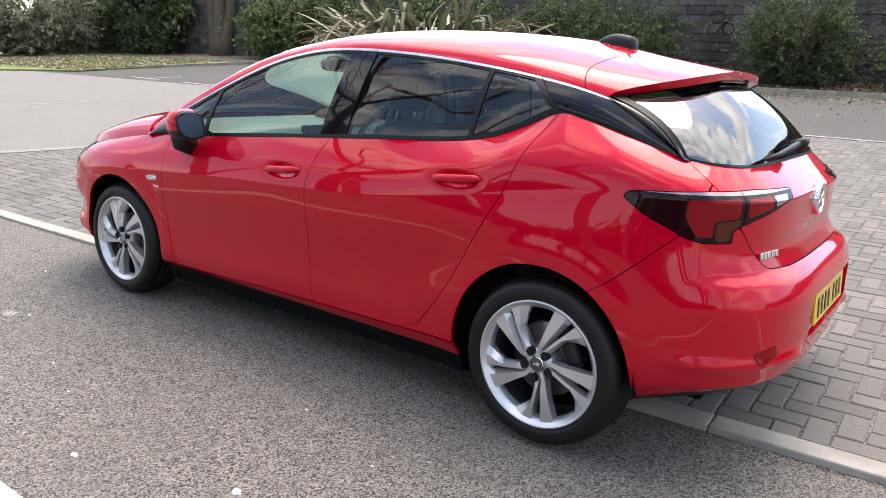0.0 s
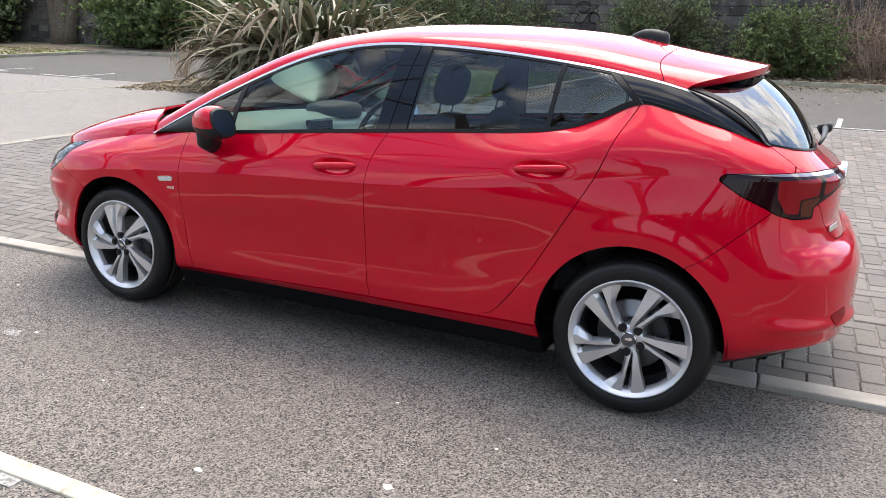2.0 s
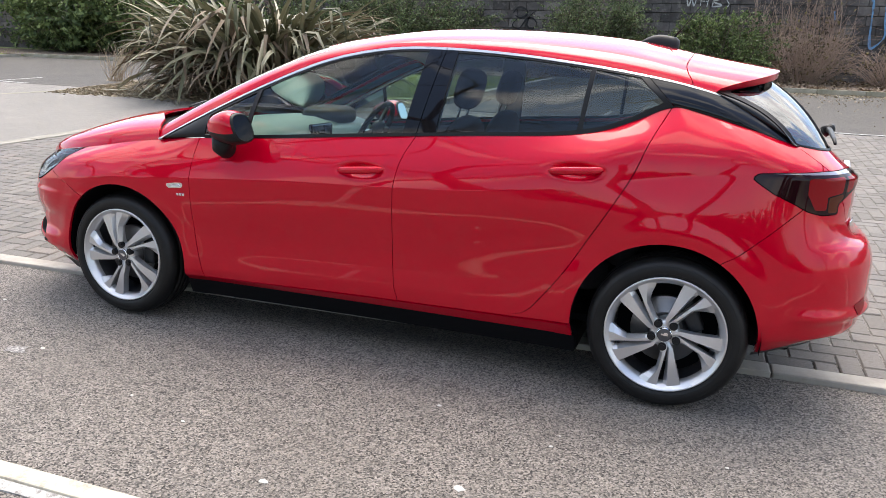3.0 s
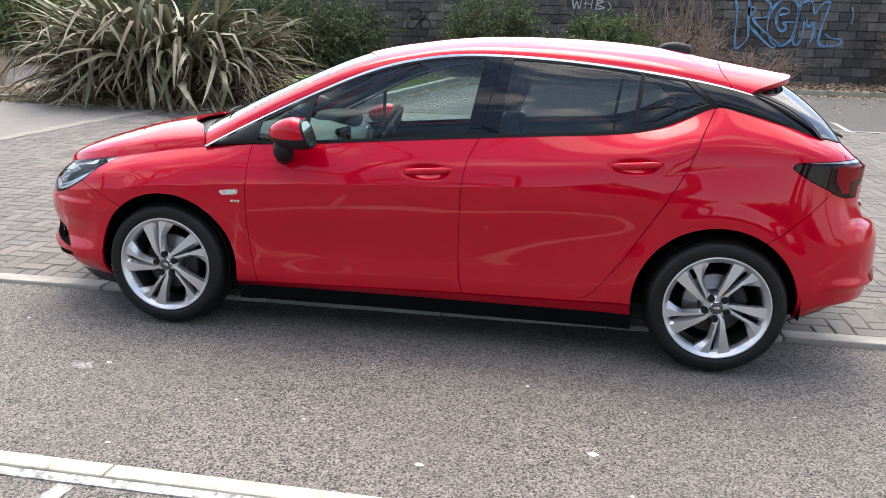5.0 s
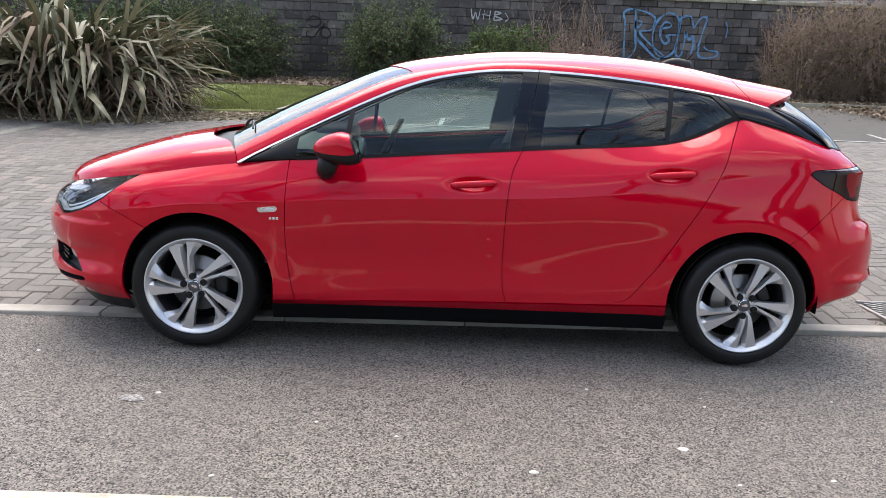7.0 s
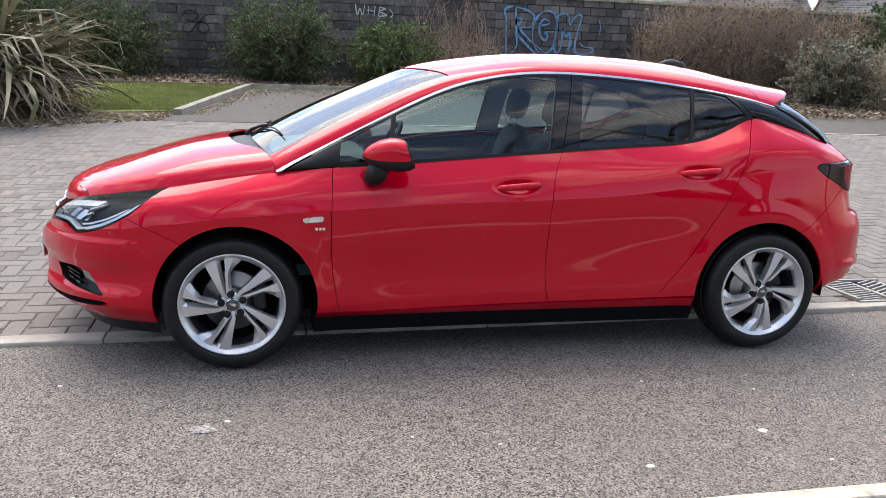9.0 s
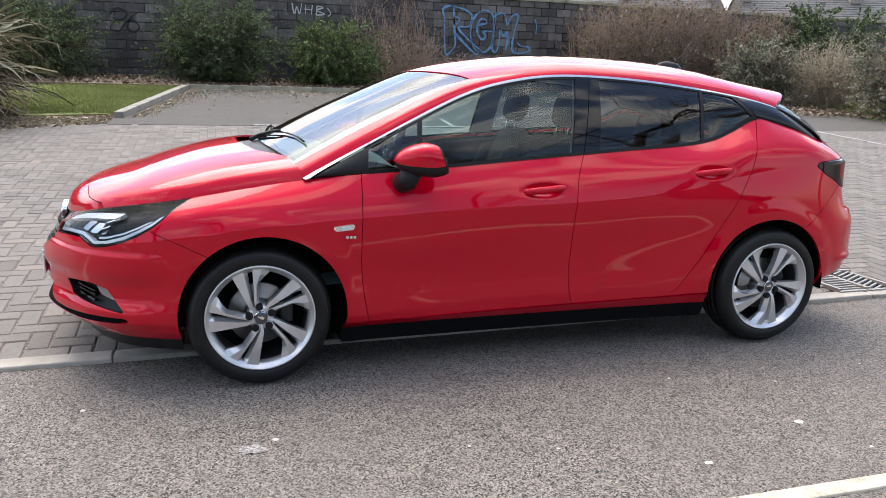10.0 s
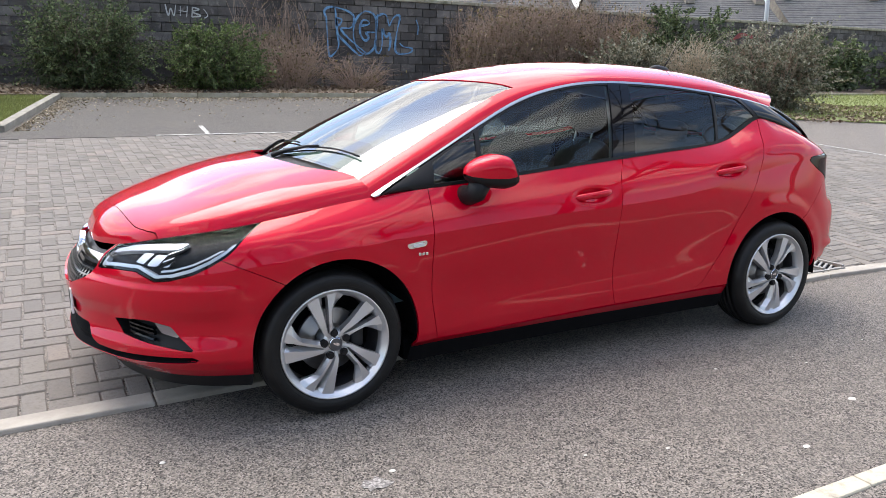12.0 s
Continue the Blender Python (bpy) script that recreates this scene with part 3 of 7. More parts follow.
LEVELS = [
    # nose x, side from, squareness, half width, side to, tail x, squareness, taper, height along x
    (-2.13, -1.45, 2.6, 0.800, 1.35, 2.02, 3.7, FLAT, [(-2.2, 0.215), (-1.7, 0.222), (-0.95, 0.232), (0.95, 0.236), (1.6, 0.262), (1.7, 0.286), (1.84, 0.318), (2.1, 0.345)]),
    (-2.22, -1.45, 2.6, 0.842, 1.35, 2.09, 3.8, FLAT, [(-2.2, 0.275), (-1.7, 0.268), (-0.9, 0.265), (0.0, 0.280), (0.95, 0.298), (1.7, 0.345), (2.2, 0.385)]),
    (-2.238, -1.45, 2.6, 0.858, 1.35, 2.102, 3.8, SIDE_FACET, [(-2.2, 0.315), (-1.5, 0.305), (-0.9, 0.296), (-0.3, 0.336), (0.16, 0.348), (0.5, 0.354), (0.75, 0.366), (0.95, 0.384), (1.7, 0.41), (2.2, 0.44)]),
    (-2.245, -1.45, 2.6, 0.863, 1.35, 2.11, 3.8, SIDE_LOW, [(-2.2, 0.365), (-1.5, 0.36), (-0.9, 0.348), (-0.5, 0.405), (0.16, 0.428), (0.5, 0.436), (0.75, 0.465), (0.95, 0.525), (1.25, 0.535), (1.7, 0.49), (2.2, 0.50)]),
    (-2.245, -1.45, 2.6, 0.863, 1.35, 2.095, 3.8, SIDE_MID, [(-2.2, 0.45), (-1.5, 0.47), (0.0, 0.52), (0.95, 0.62), (1.3, 0.64), (1.7, 0.62), (2.2, 0.64)]),
    (-2.24, -1.45, 2.6, 0.877, 1.35, 2.015, 3.7, SIDE_HIGH, [(-2.2, 0.55), (-1.5, 0.58), (0.0, 0.675), (0.95, 0.765), (1.7, 0.80), (2.1, 0.81)]),
    (-2.22, -1.42, 2.7, 0.888, 1.35, 2.005, 3.8, WAIST, [(-2.2, 0.625), (-1.75, 0.67), (-1.33, 0.725), (-0.9, 0.750), (-0.3, 0.784), (0.1, 0.796), (0.5, 0.818), (0.95, 0.880), (1.2, 0.925), (1.5, 0.962), (1.75, 0.972), (2.05, 0.955)]),
    (-2.195, -1.38, 2.8, 0.861, 1.35, 1.945, 4.0, WAIST, [(-2.2, 0.675), (-1.75, 0.755), (-1.33, 0.80), (-0.9, 0.832), (-0.3, 0.866), (0.1, 0.886), (0.5, 0.912), (0.95, 0.978), (1.2, 1.045), (1.5, 1.055), (1.75, 1.02), (2.0, 1.00)]),
    (-2.14, -1.27, 3.0, 0.800, 1.30, 1.885, 5.0, BELT, [(-2.14, 0.715), (-1.97, 0.775), (-1.614, 0.835), (-1.18, 0.903), (-0.88, 0.935), (-0.586, 0.954), (-0.05, 0.997), (0.478, 1.037), (0.869, 1.066), (1.0, 1.090), (1.12, 1.135), (1.25, 1.193), (1.28, 1.198), (1.36, 1.182), (1.55, 1.132), (1.736, 1.076), (1.9, 1.05)]),
]
_lv = []
for _row in LEVELS:
    _o = outline(*_row[:8])
    _lv.append(np.concatenate([_o, pchip(_row[8])(_o[:, 0])[:, None]], 1))
_lv = np.array(_lv)  # level, step, (x, w, z)
NQ = _lv.shape[1]
_bends = (0, 1, 2, 3, 6, 8)  # levels at which the section has an edge
_vs = np.array([0.0, 0.05, 0.08, 0.13, 0.28, 0.46, 0.62, 0.79, 1.0])
_dense, _vd = [], []
for _a, _b in zip(_bends, _bends[1:]):
    _f = natural(_vs[_a:_b + 1], _lv[_a:_b + 1])
    _k = np.linspace(_vs[_a], _vs[_b], max(2, int(240 * (_vs[_b] - _vs[_a]))))
    _d = _f(_k)
    _dense.append(_d if not _dense else _d[1:])
    _vd.append(_k if not _vd else _k[1:])
_dense, _vd = np.concatenate(_dense), np.concatenate(_vd)


def step(x, a, b):
    t = np.clip((x - a) / (b - a), 0, 1)
    return t * t * (3 - 2 * t)


NOSE = pchip([(0.2, 0.020), (0.34, 0.040), (0.47, 0.048), (0.56, 0.042), (0.66, 0.028), (0.715, 0.042), (0.8, 0.042)])  # how far the nose's middle stands forward
HANDLES = ((-0.012, 0.861), (0.925, 0.936))


def wall(uv):
    """The painted side wall, round the whole car: u from nose to tail, v from sill to waistline."""
    q = np.clip(uv[:, 0], 0, 1) * (NQ - 1)
    i = np.clip(q.astype(int), 0, NQ - 2)
    fq = (q - i)[:, None]
    j = np.clip(np.searchsorted(_vd, np.clip(uv[:, 1], 0, 1), side="right") - 1, 0, len(_vd) - 2)
    fv = ((uv[:, 1] - _vd[j]) / (_vd[j + 1] - _vd[j]))[:, None]
    p = (_dense[j, i] * (1 - fq) + _dense[j, i + 1] * fq) * (1 - fv) + (_dense[j + 1, i] * (1 - fq) + _dense[j + 1, i + 1] * fq) * fv
    p = p.copy()
    for cx in ARCH_X:  # flared arches
        r = np.hypot(p[:, 0] - cx, p[:, 2] - 0.322)
        p[:, 1] += 0.009 * step(-r, -(ARCH_R + 0.115), -(ARCH_R + 0.030)) * step(p[:, 1], 0.6, 0.78)
    nose = step(-p[:, 0], 1.75, 2.0)
    p[:, 0] -= NOSE(p[:, 2]) * step(-p[:, 1], -0.58, -0.22) * nose
    # a shelf under the headlights, a crease across the tail
    lip = (0.020 * step(-p[:, 2], -0.395, -0.345) * step(p[:, 2], 0.275, 0.310) - 0.012 * step(p[:, 2], 0.375, 0.415) * step(-p[:, 2], -0.52, -0.46)) * step(-p[:, 0], 1.66, 1.86)
    out = np.where(p[:, 0] < 0, -1.0, 1.0) * step(-p[:, 1], -0.80, -0.50)
    shelf = 0.011 * step(-p[:, 2], -0.622, -0.596) * step(p[:, 2], 0.44, 0.56) * step(-p[:, 0], 1.62, 1.85)
    ridge = 0.022 * step(p[:, 2], 0.422, 0.438) * step(-p[:, 2], -0.490, -0.440) * step(p[:, 0], 1.72, 1.90) * step(p[:, 1], 0.36, 0.46)
    ridge += (0.016 * step(-p[:, 2], -0.735, -0.700) * step(p[:, 2], 0.55, 0.68) - 0.018 * step(p[:, 2], 0.700, 0.735) * step(-p[:, 2], -0.87, -0.78)) * step(p[:, 0], 1.80, 1.95)
    p[:, 0] += out * (shelf + ridge + lip)
    p[:, 1] += (1 - np.abs(out)) * (shelf + ridge + lip)
    for hx, hz in HANDLES:  # hollows behind the door handles
        d = ((p[:, 0] - hx) / 0.095) ** 2 + ((p[:, 2] - hz + 0.004) / 0.030) ** 2
        p[:, 1] -= 0.020 * np.exp(-d ** 2)
    return p


SECTIONS = [
    # rail x, half width, height; middle x, height; bow of the cross lines
    (-1.135, 0.772, 0.915, -1.28, 1.035, 2.0),
    (-0.843, 0.747, 1.066, -0.985, 1.185, 2.0),
    (-0.58, 0.700, 1.197, -0.70, 1.31, 2.0),
    (-0.32, 0.648, 1.310, -0.42, 1.416, 2.0),
    (-0.07, 0.632, 1.372, -0.13, 1.470, 2.0),
    (0.20, 0.627, 1.395, 0.17, 1.501, 2.0),
    (0.61, 0.627, 1.379, 0.60, 1.504, 2.0),
    (1.00, 0.633, 1.336, 1.02, 1.476, 2.2),
    (1.26, 0.643, 1.294, 1.32, 1.424, 3.0),
    (1.41, 0.647, 1.258, 1.665, 1.368, 4.0),
]
_sx = np.linspace(0, 1, len(SECTIONS))
_sec = natural(_sx, np.array(SECTIONS))


def canopy(uv):
    """Windscreen, pillars and roof: u from the scuttle to the spoiler's edge, v from the rail to the middle."""
    s = _sec(uv[:, 0])
    r = 1 - uv[:, 1]
    n = 2.3 - 0.45 * step(uv[:, 0], 0.22, 0.42)
    h = np.maximum(1 - r ** n, 0) ** (1 / n)
    return np.stack([s[:, 0] + (s[:, 3] - s[:, 0]) * (1 - r ** s[:, 5]), r * s[:, 1], s[:, 2] + (s[:, 4] - s[:, 2]) * h], -1)


def rail(x):
    """The line over the side windows: half width and height at x."""
    k = _sec(np.linspace(0, 1, 400))
    return np.interp(x, k[:, 0], k[:, 1]), np.interp(x, k[:, 0], k[:, 2])


_top = _lv[-1]


def belt(x):
    """The waistline along the side: half width and height at x."""
    k = _top[60:-40]
    return np.interp(x, k[:, 0], k[:, 1]), np.interp(x, k[:, 0], k[:, 2])


def flank(uv):
    """Side windows: u from the mirror's corner to the tailgate, v from waistline to rail."""
    a, v = uv[:, 0], uv[:, 1]
    xb, xt = -1.115 + (1.736 + 1.115) * a, -1.135 + (1.415 + 1.135) * a
    wb, zb = belt(xb)
    wt, zt = rail(xt)
    return np.stack([xb + (xt - xb) * v, wb + (wt - wb) * v + 0.018 * 4 * v * (1 - v), zb + (zt - zb) * v], -1)


_hood = pchip([(-2.145, 0.725), (-2.11, 0.795), (-2.03, 0.85), (-1.87, 0.912), (-1.7, 0.967), (-1.55, 1.006), (-1.33, 1.042)])


def bonnet(uv):
    """u from the nose to the scuttle, v from the wing to the middle."""
    r = 1 - uv[:, 1]
    xe = -2.14 + (2.14 - 1.135) * uv[:, 0] ** 1.6
    k = _top[:int(np.argmax(_top[:, 0] > -1.05))]
    we, ze = np.interp(xe, k[:, 0], k[:, 1]), np.interp(xe, k[:, 0], k[:, 2])
    xc = -2.14 + (2.14 - 1.33) * uv[:, 0] ** 1.6
    zc = _hood(xc)
    x = xe + (xc - xe) * (1 - r ** 2.2)
    w, z = we * r, ze + (zc - ze) * np.maximum(1 - r ** 2.7, 0) ** (1 / 2.7)
    return np.stack([x - 0.042 * step(-w, -0.52, -0.12) * step(-x, 1.85, 2.08), w, z], -1)


def tailgate_glass(uv):
    """u from the spoiler down to the waist, v from the side to the middle."""
    r = 1 - uv[:, 1]
    xt, wt, zt = 1.415 + 0.20 * (1 - r ** 3), 0.636 * r, 1.262 + 0.07 * (1 - r ** 2.4)
    k = _top[int(np.argmax(_top[:, 0] > 1.70)):][::-1]
    wb = 0.690 * r
    xb, zb = np.interp(wb, k[:, 1], k[:, 0]), np.interp(wb, k[:, 1], k[:, 2])
    t = uv[:, 0]
    b = 0.030 * 4 * t * (1 - t)
    return np.stack([xt + (xb - xt) * t + b, wt + (wb - wt) * t, zt + (zb - zt) * t + b * 0.6], -1)


# ---- the car ----
car = empty("car", label="glossy red five-door hatchback parked across the road edging", category="car")
BOTH = (-1, 1)
RING = grid(440, 101)
LEN = 5.2  # metres of wall per unit of u


def by(fn):
    """A field from a function of x, half width, height and the wall's own u, v."""
    return lambda uv, p: fn(p[:, 0], p[:, 1], p[:, 2], uv[:, 0] * LEN, uv[:, 1])


def inside(points):
    d = poly_dist(points)
    return by(lambda x, w, z, a, v: -d(a, z))


def neg(field):
    return lambda uv, p: -field(uv, p)


def on_wall(points):
    return [(u * LEN, z) for u, z in points]


def carve(mesh, surf, *fields, gap=0.0016):
    for f in fields:
        mesh = clip(mesh, f, surf, gap)
    return mesh


# outlines on the wall: distance round the car, height
HEADLIGHT = on_wall([(0.1995, 0.90), (0.2003, 0.805), (0.1989, 0.761), (0.1946, 0.728), (0.1845, 0.691), (0.1731, 0.661), (0.1574, 0.637), (0.1445, 0.629), (0.1365, 0.645), (0.1259, 0.662), (0.1044, 0.658), (0.0805, 0.646), (0.0835, 0.72), (0.0835, 0.90)])
GRILLE = on_wall([(-0.02, 0.532), (0.02, 0.536), (0.0486, 0.556), (0.0700, 0.597), (0.0785, 0.648), (0.0815, 0.72), (0.0815, 0.90), (-0.02, 0.90)])
FOG = on_wall([(0.1044, 0.456), (0.125, 0.466), (0.1402, 0.468), (0.1588, 0.448), (0.166, 0.402), (0.176, 0.354), (0.1574, 0.369), (0.1388, 0.382), (0.113, 0.402)])
GROOVE = on_wall([(-0.02, 0.42), (0.0415, 0.412), (0.0700, 0.405), (0.0810, 0.362), (0.0900, 0.334), (0.1096, 0.327), (0.1462, 0.330), (0.1740, 0.330), (0.1790, 0.315), (0.1640, 0.306), (0.1452, 0.300), (0.1067, 0.292), (0.073, 0.304), (-0.02, 0.318)])
TAIL_LIGHT = on_wall([(0.7850, 0.960), (0.789, 0.978), (0.8026, 0.984), (0.8398, 0.994), (0.8784, 0.997), (0.9356, 0.986), (0.926, 0.965), (0.9099, 0.948), (0.8927, 0.925), (0.8755, 0.905), (0.8655, 0.888), (0.8584, 0.872), (0.8584, 0.834), (0.8398, 0.833), (0.8283, 0.846), (0.8169, 0.874), (0.8011, 0.908), (0.7897, 0.943)])
HATCH = on_wall([(0.8350, 1.10), (0.8355, 1.069), (0.8469, 0.996), (0.8641, 0.881), (0.8755, 0.815), (0.8884, 0.754), (0.8956, 0.741), (0.9227, 0.734), (0.9785, 0.732), (1.02, 0.732), (1.02, 1.10)])
PLATE_BAY = on_wall([(0.938, 0.628), (1.02, 0.628), (1.02, 0.478), (0.936, 0.478)])
in_head, in_grille, in_fog, in_groove = map(inside, (HEADLIGHT, GRILLE, FOG, GROOVE))
in_tail, in_hatch, in_bay = map(inside, (TAIL_LIGHT, HATCH, PLATE_BAY))
_sf = pchip([(0.2, -1.45), (0.6, -1.54), (0.619, -1.573), (0.708, -1.758), (0.90, -2.15)])
_sr = pchip([(0.2, 1.50), (0.62, 1.50), (0.669, 1.564), (0.754, 1.659), (0.846, 1.757), (0.9, 1.82)])
_da = pchip([(0.2, -0.84), (0.265, -0.85), (0.349, -0.866), (0.474, -0.884), (0.614, -0.890), (0.728, -0.888), (0.834, -0.884), (0.95, -0.878)])
_db = pchip([(0.2, 0.176), (0.286, 0.172), (0.351, 0.155), (0.493, 0.146), (0.658, 0.147), (0.795, 0.152), (0.904, 0.168), (1.005, 0.211), (1.05, 0.235)])
_dc = pchip([(0.2, 0.50), (0.290, 0.666), (0.322, 0.758), (0.389, 0.817), (0.515, 0.909), (0.672, 1.001), (0.805, 1.078), (0.938, 1.148), (1.069, 1.197), (1.184, 1.252), (1.25, 1.28)])
after_f = by(lambda x, w, z, a, v: (x - _sf(z)) * 0.5)
after_r = by(lambda x, w, z, a, v: (x - _sr(z)) * 0.7)
after_a = by(lambda x, w, z, a, v: x - _da(z))
after_b = by(lambda x, w, z, a, v: x - _db(z))
after_c = by(lambda x, w, z, a, v: (x - _dc(z)) * 0.85)
over_sill = by(lambda x, w, z, a, v: (v - 0.05) * 0.9)
arches = by(lambda x, w, z, a, v: np.minimum(np.hypot(x - ARCH_X[0], z - 0.322), np.hypot(x - ARCH_X[1], z - 0.322)) - ARCH_R)
OPEN = clip(RING, arches, wall)

bumper = carve(OPEN, wall, neg(after_f), neg(in_head), neg(in_grille), neg(in_fog), neg(in_groove))
skin("front_bumper", bumper, wall, PAINT, car, "red painted front bumper", BOTH, 0.012, weld=True)
skin("fender", carve(OPEN, wall, after_f, neg(after_a), neg(in_head)), wall, PAINT, car, sides=(-1,))
skin("fender", carve(OPEN, wall, after_f, neg(after_a), neg(in_head)), wall, PAINT, car, sides=(1,))
_fd = carve(OPEN, wall, after_a, neg(after_b), over_sill)
_rd = carve(OPEN, wall, after_b, neg(after_c), over_sill)
_quarter = carve(OPEN, wall, after_c, neg(after_r), over_sill, neg(in_tail), neg(in_hatch))
_over = carve(OPEN, wall, after_r, neg(in_tail), neg(in_hatch), by(lambda x, w, z, a, v: z - 0.885))
DOORS = []
for _s in BOTH:
    for _name, _m in (("front_door", _fd), ("rear_door", _rd)):
        _d = skin(_name, _m, wall, PAINT, car, sides=(_s,))
        DOORS.append((_name, _s, _d))
    skin("side_skirt", carve(OPEN, wall, by(lambda x, w, z, a, v: x + 1.2), by(lambda x, w, z, a, v: 1.2 - x), by(lambda x, w, z, a, v: 0.047 - v)), wall, PAINT, car, sides=(_s,))
    skin("rear_quarter_panel", _quarter, wall, PAINT, car, sides=(_s,))
    skin("rear_quarter_panel", _over, wall, PAINT, car, sides=(_s,))
_rb = carve(OPEN, wall, after_r, neg(in_tail), neg(in_hatch), neg(in_bay), by(lambda x, w, z, a, v: 0.88 - z))
skin("rear_bumper", _rb, wall, PAINT, car, "red painted rear bumper", BOTH, 0.012, weld=True)
tailgate = skin("tailgate", carve(OPEN, wall, in_hatch, neg(in_tail)), wall, PAINT, car, "red painted tailgate", BOTH, weld=True)

# dark inner shell behind the gaps and openings, near black to hold their shade
skin("inner_shell", carve(clip(grid(160, 30), arches, wall), wall, neg(in_fog), neg(in_groove), neg(in_bay), neg(in_grille), neg(in_head)), wall, DARK, car, "inner body shell, near black for the shade in the gaps", BOTH, 0, lift=-0.028)
skin("intake_backing", carve(RING, wall, in_groove, gap=-0.001), wall, DARK, car, "black lower intake", BOTH, -0.030, lift=-0.032, weld=True)
skin("number_plate_bay", carve(RING, wall, in_bay, gap=-0.001), wall, PAINT, car, "recess for the rear number plate", BOTH, -0.016, lift=-0.018, weld=True)

# bonnet and the painted nose before it
_bon = grid(110, 56)
_nose = pchip([(0.0, -2.085), (0.154, -2.072), (0.47, -2.036), (0.56, -2.000), (0.616, -1.964), (0.8, -1.92)])
ahead = lambda uv, p: (p[:, 0] - _nose(p[:, 1])) * 0.9
_cowl = lambda uv, p: 1.010 - 0.056 * step(uv[:, 1], 0.08, 0.40) - uv[:, 0]
skin("bonnet", clip(clip(_bon, ahead, bonnet, 0.0012), _cowl, bonnet, 0.0), bonnet, PAINT, car, "red painted bonnet", BOTH, weld=True)
skin("nose_panel", clip(_bon, neg(ahead), bonnet, 0.0012), bonnet, PAINT, car, "red panel over the grille", BOTH, weld=True)

# roof, pillars, windscreen, spoiler
_can = grid(150, 60)
_head = pchip([(0.0, 0.346), (0.107, 0.343), (0.54, 0.322), (1.0, 0.313)])
before_head = lambda uv, p: (_head(uv[:, 1]) - uv[:, 0]) * 2.6
in_pane = lambda uv, p: (uv[:, 1] - 0.092) * 0.7
_gap = pchip([(0.0, 1.302), (0.239, 1.303), (0.388, 1.298), (0.542, 1.289), (0.60, 1.30), (0.66, 1.335)])
spoil = lambda uv, p: p[:, 0] - _gap(p[:, 1])
_roof = clip(_can, neg(spoil), canopy, 0.002)
_pane = clip(clip(_can, before_head, canopy, 0.0), in_pane, canopy, 0.0)
_rest = [clip(_roof, neg(before_head), canopy, 0.0), clip(clip(_roof, before_head, canopy, 0.0), neg(in_pane), canopy, 0.0)]
skin("roof", _rest[0], canopy, PAINT, car, "red painted roof", BOTH, weld=True)
for _s in BOTH:
    skin("pillar", _rest[1], canopy, PAINT, car, sides=(_s,))
skin("windscreen", _pane, canopy, SCREEN, car, "clear windscreen mirroring the clouds", BOTH, 0, lift=-0.004, weld=True).visible_shadow = False
_frit = clip(_pane, neg(lambda uv, p: np.minimum((uv[:, 1] - 0.135) * 0.7, (_head(uv[:, 1]) - 0.018 - uv[:, 0]) * 2.6)), canopy, 0.0)
skin("windscreen_border", _frit, canopy, BLACK_GLOSS, car, "black ceramic border of the windscreen", BOTH, 0, lift=-0.009, weld=True)
_spo = clip(_can, spoil, canopy, 0.002)
spoiler = skin("spoiler", _spo, canopy, PAINT, car, "red roof spoiler", BOTH, 0.028, weld=True)


def under_spoiler(uv):
    """From the spoiler's edge in to the top of the rear window."""
    t, r = uv[:, 0], uv[:, 1]
    a = canopy(np.stack([np.ones_like(r), r], -1)) - np.array([0.004, 0, 0.024])
    b = tailgate_glass(np.stack([np.full_like(r, 0.02), r], -1))
    return a + (b - a) * t[:, None]


skin("spoiler_underside", grid(8, 40), under_spoiler, BLACK_GLOSS, car, "black underside of the spoiler", BOTH, 0, weld=True)
_bl = bmesh.new()
add_box(_bl, 1.632, 0, 1.332, 0.02, 0.30, 0.016, 0.004)
part("brake_light", _bl, mat("dark_red_lens", (0.10, 0.004, 0.006), 0.15, 0, 1.0), car, "dark red high brake light", False)
skin("rear_window", grid(40, 40), tailgate_glass, REAR_GLASS, car, "dark tinted rear window", BOTH, 0, weld=True)
_edge = clip(grid(60, 60), lambda uv, p: np.maximum(np.maximum(0.040 - 0.015 * uv[:, 0] - uv[:, 1], uv[:, 0] - 0.975), 0.05 - uv[:, 0]), tailgate_glass, 0.0)
skin("rear_window_border", _edge, tailgate_glass, mat("ceramic_black", (0.006, 0.006, 0.008), 0.35, spec=0.15), car, "black border of the rear window", BOTH, 0, lift=0.003, weld=True)


def hatch_corner(uv):
    """Between the rear pillar cover and the side of the rear window."""
    t, s = uv[:, 0], uv[:, 1]
    a = flank(np.stack([np.ones_like(t), 1 - t], -1))
    b = tailgate_glass(np.stack([t, np.zeros_like(t)], -1))
    p = a + (b - a) * s[:, None]
    p[:, 1] += 0.010 * 4 * s * (1 - s)
    return p


for _s in BOTH:
    skin("hatch_corner", grid(30, 8), hatch_corner, BLACK_GLOSS, car, "gloss black corner beside the rear window", (_s,), 0)


# side windows
def line(x0, z0, x1, z1):
    k = (x1 - x0) / (z1 - z0)
    return lambda uv, p: (p[:, 0] - (x0 + (p[:, 2] - z0) * k)) / math.hypot(1, k)


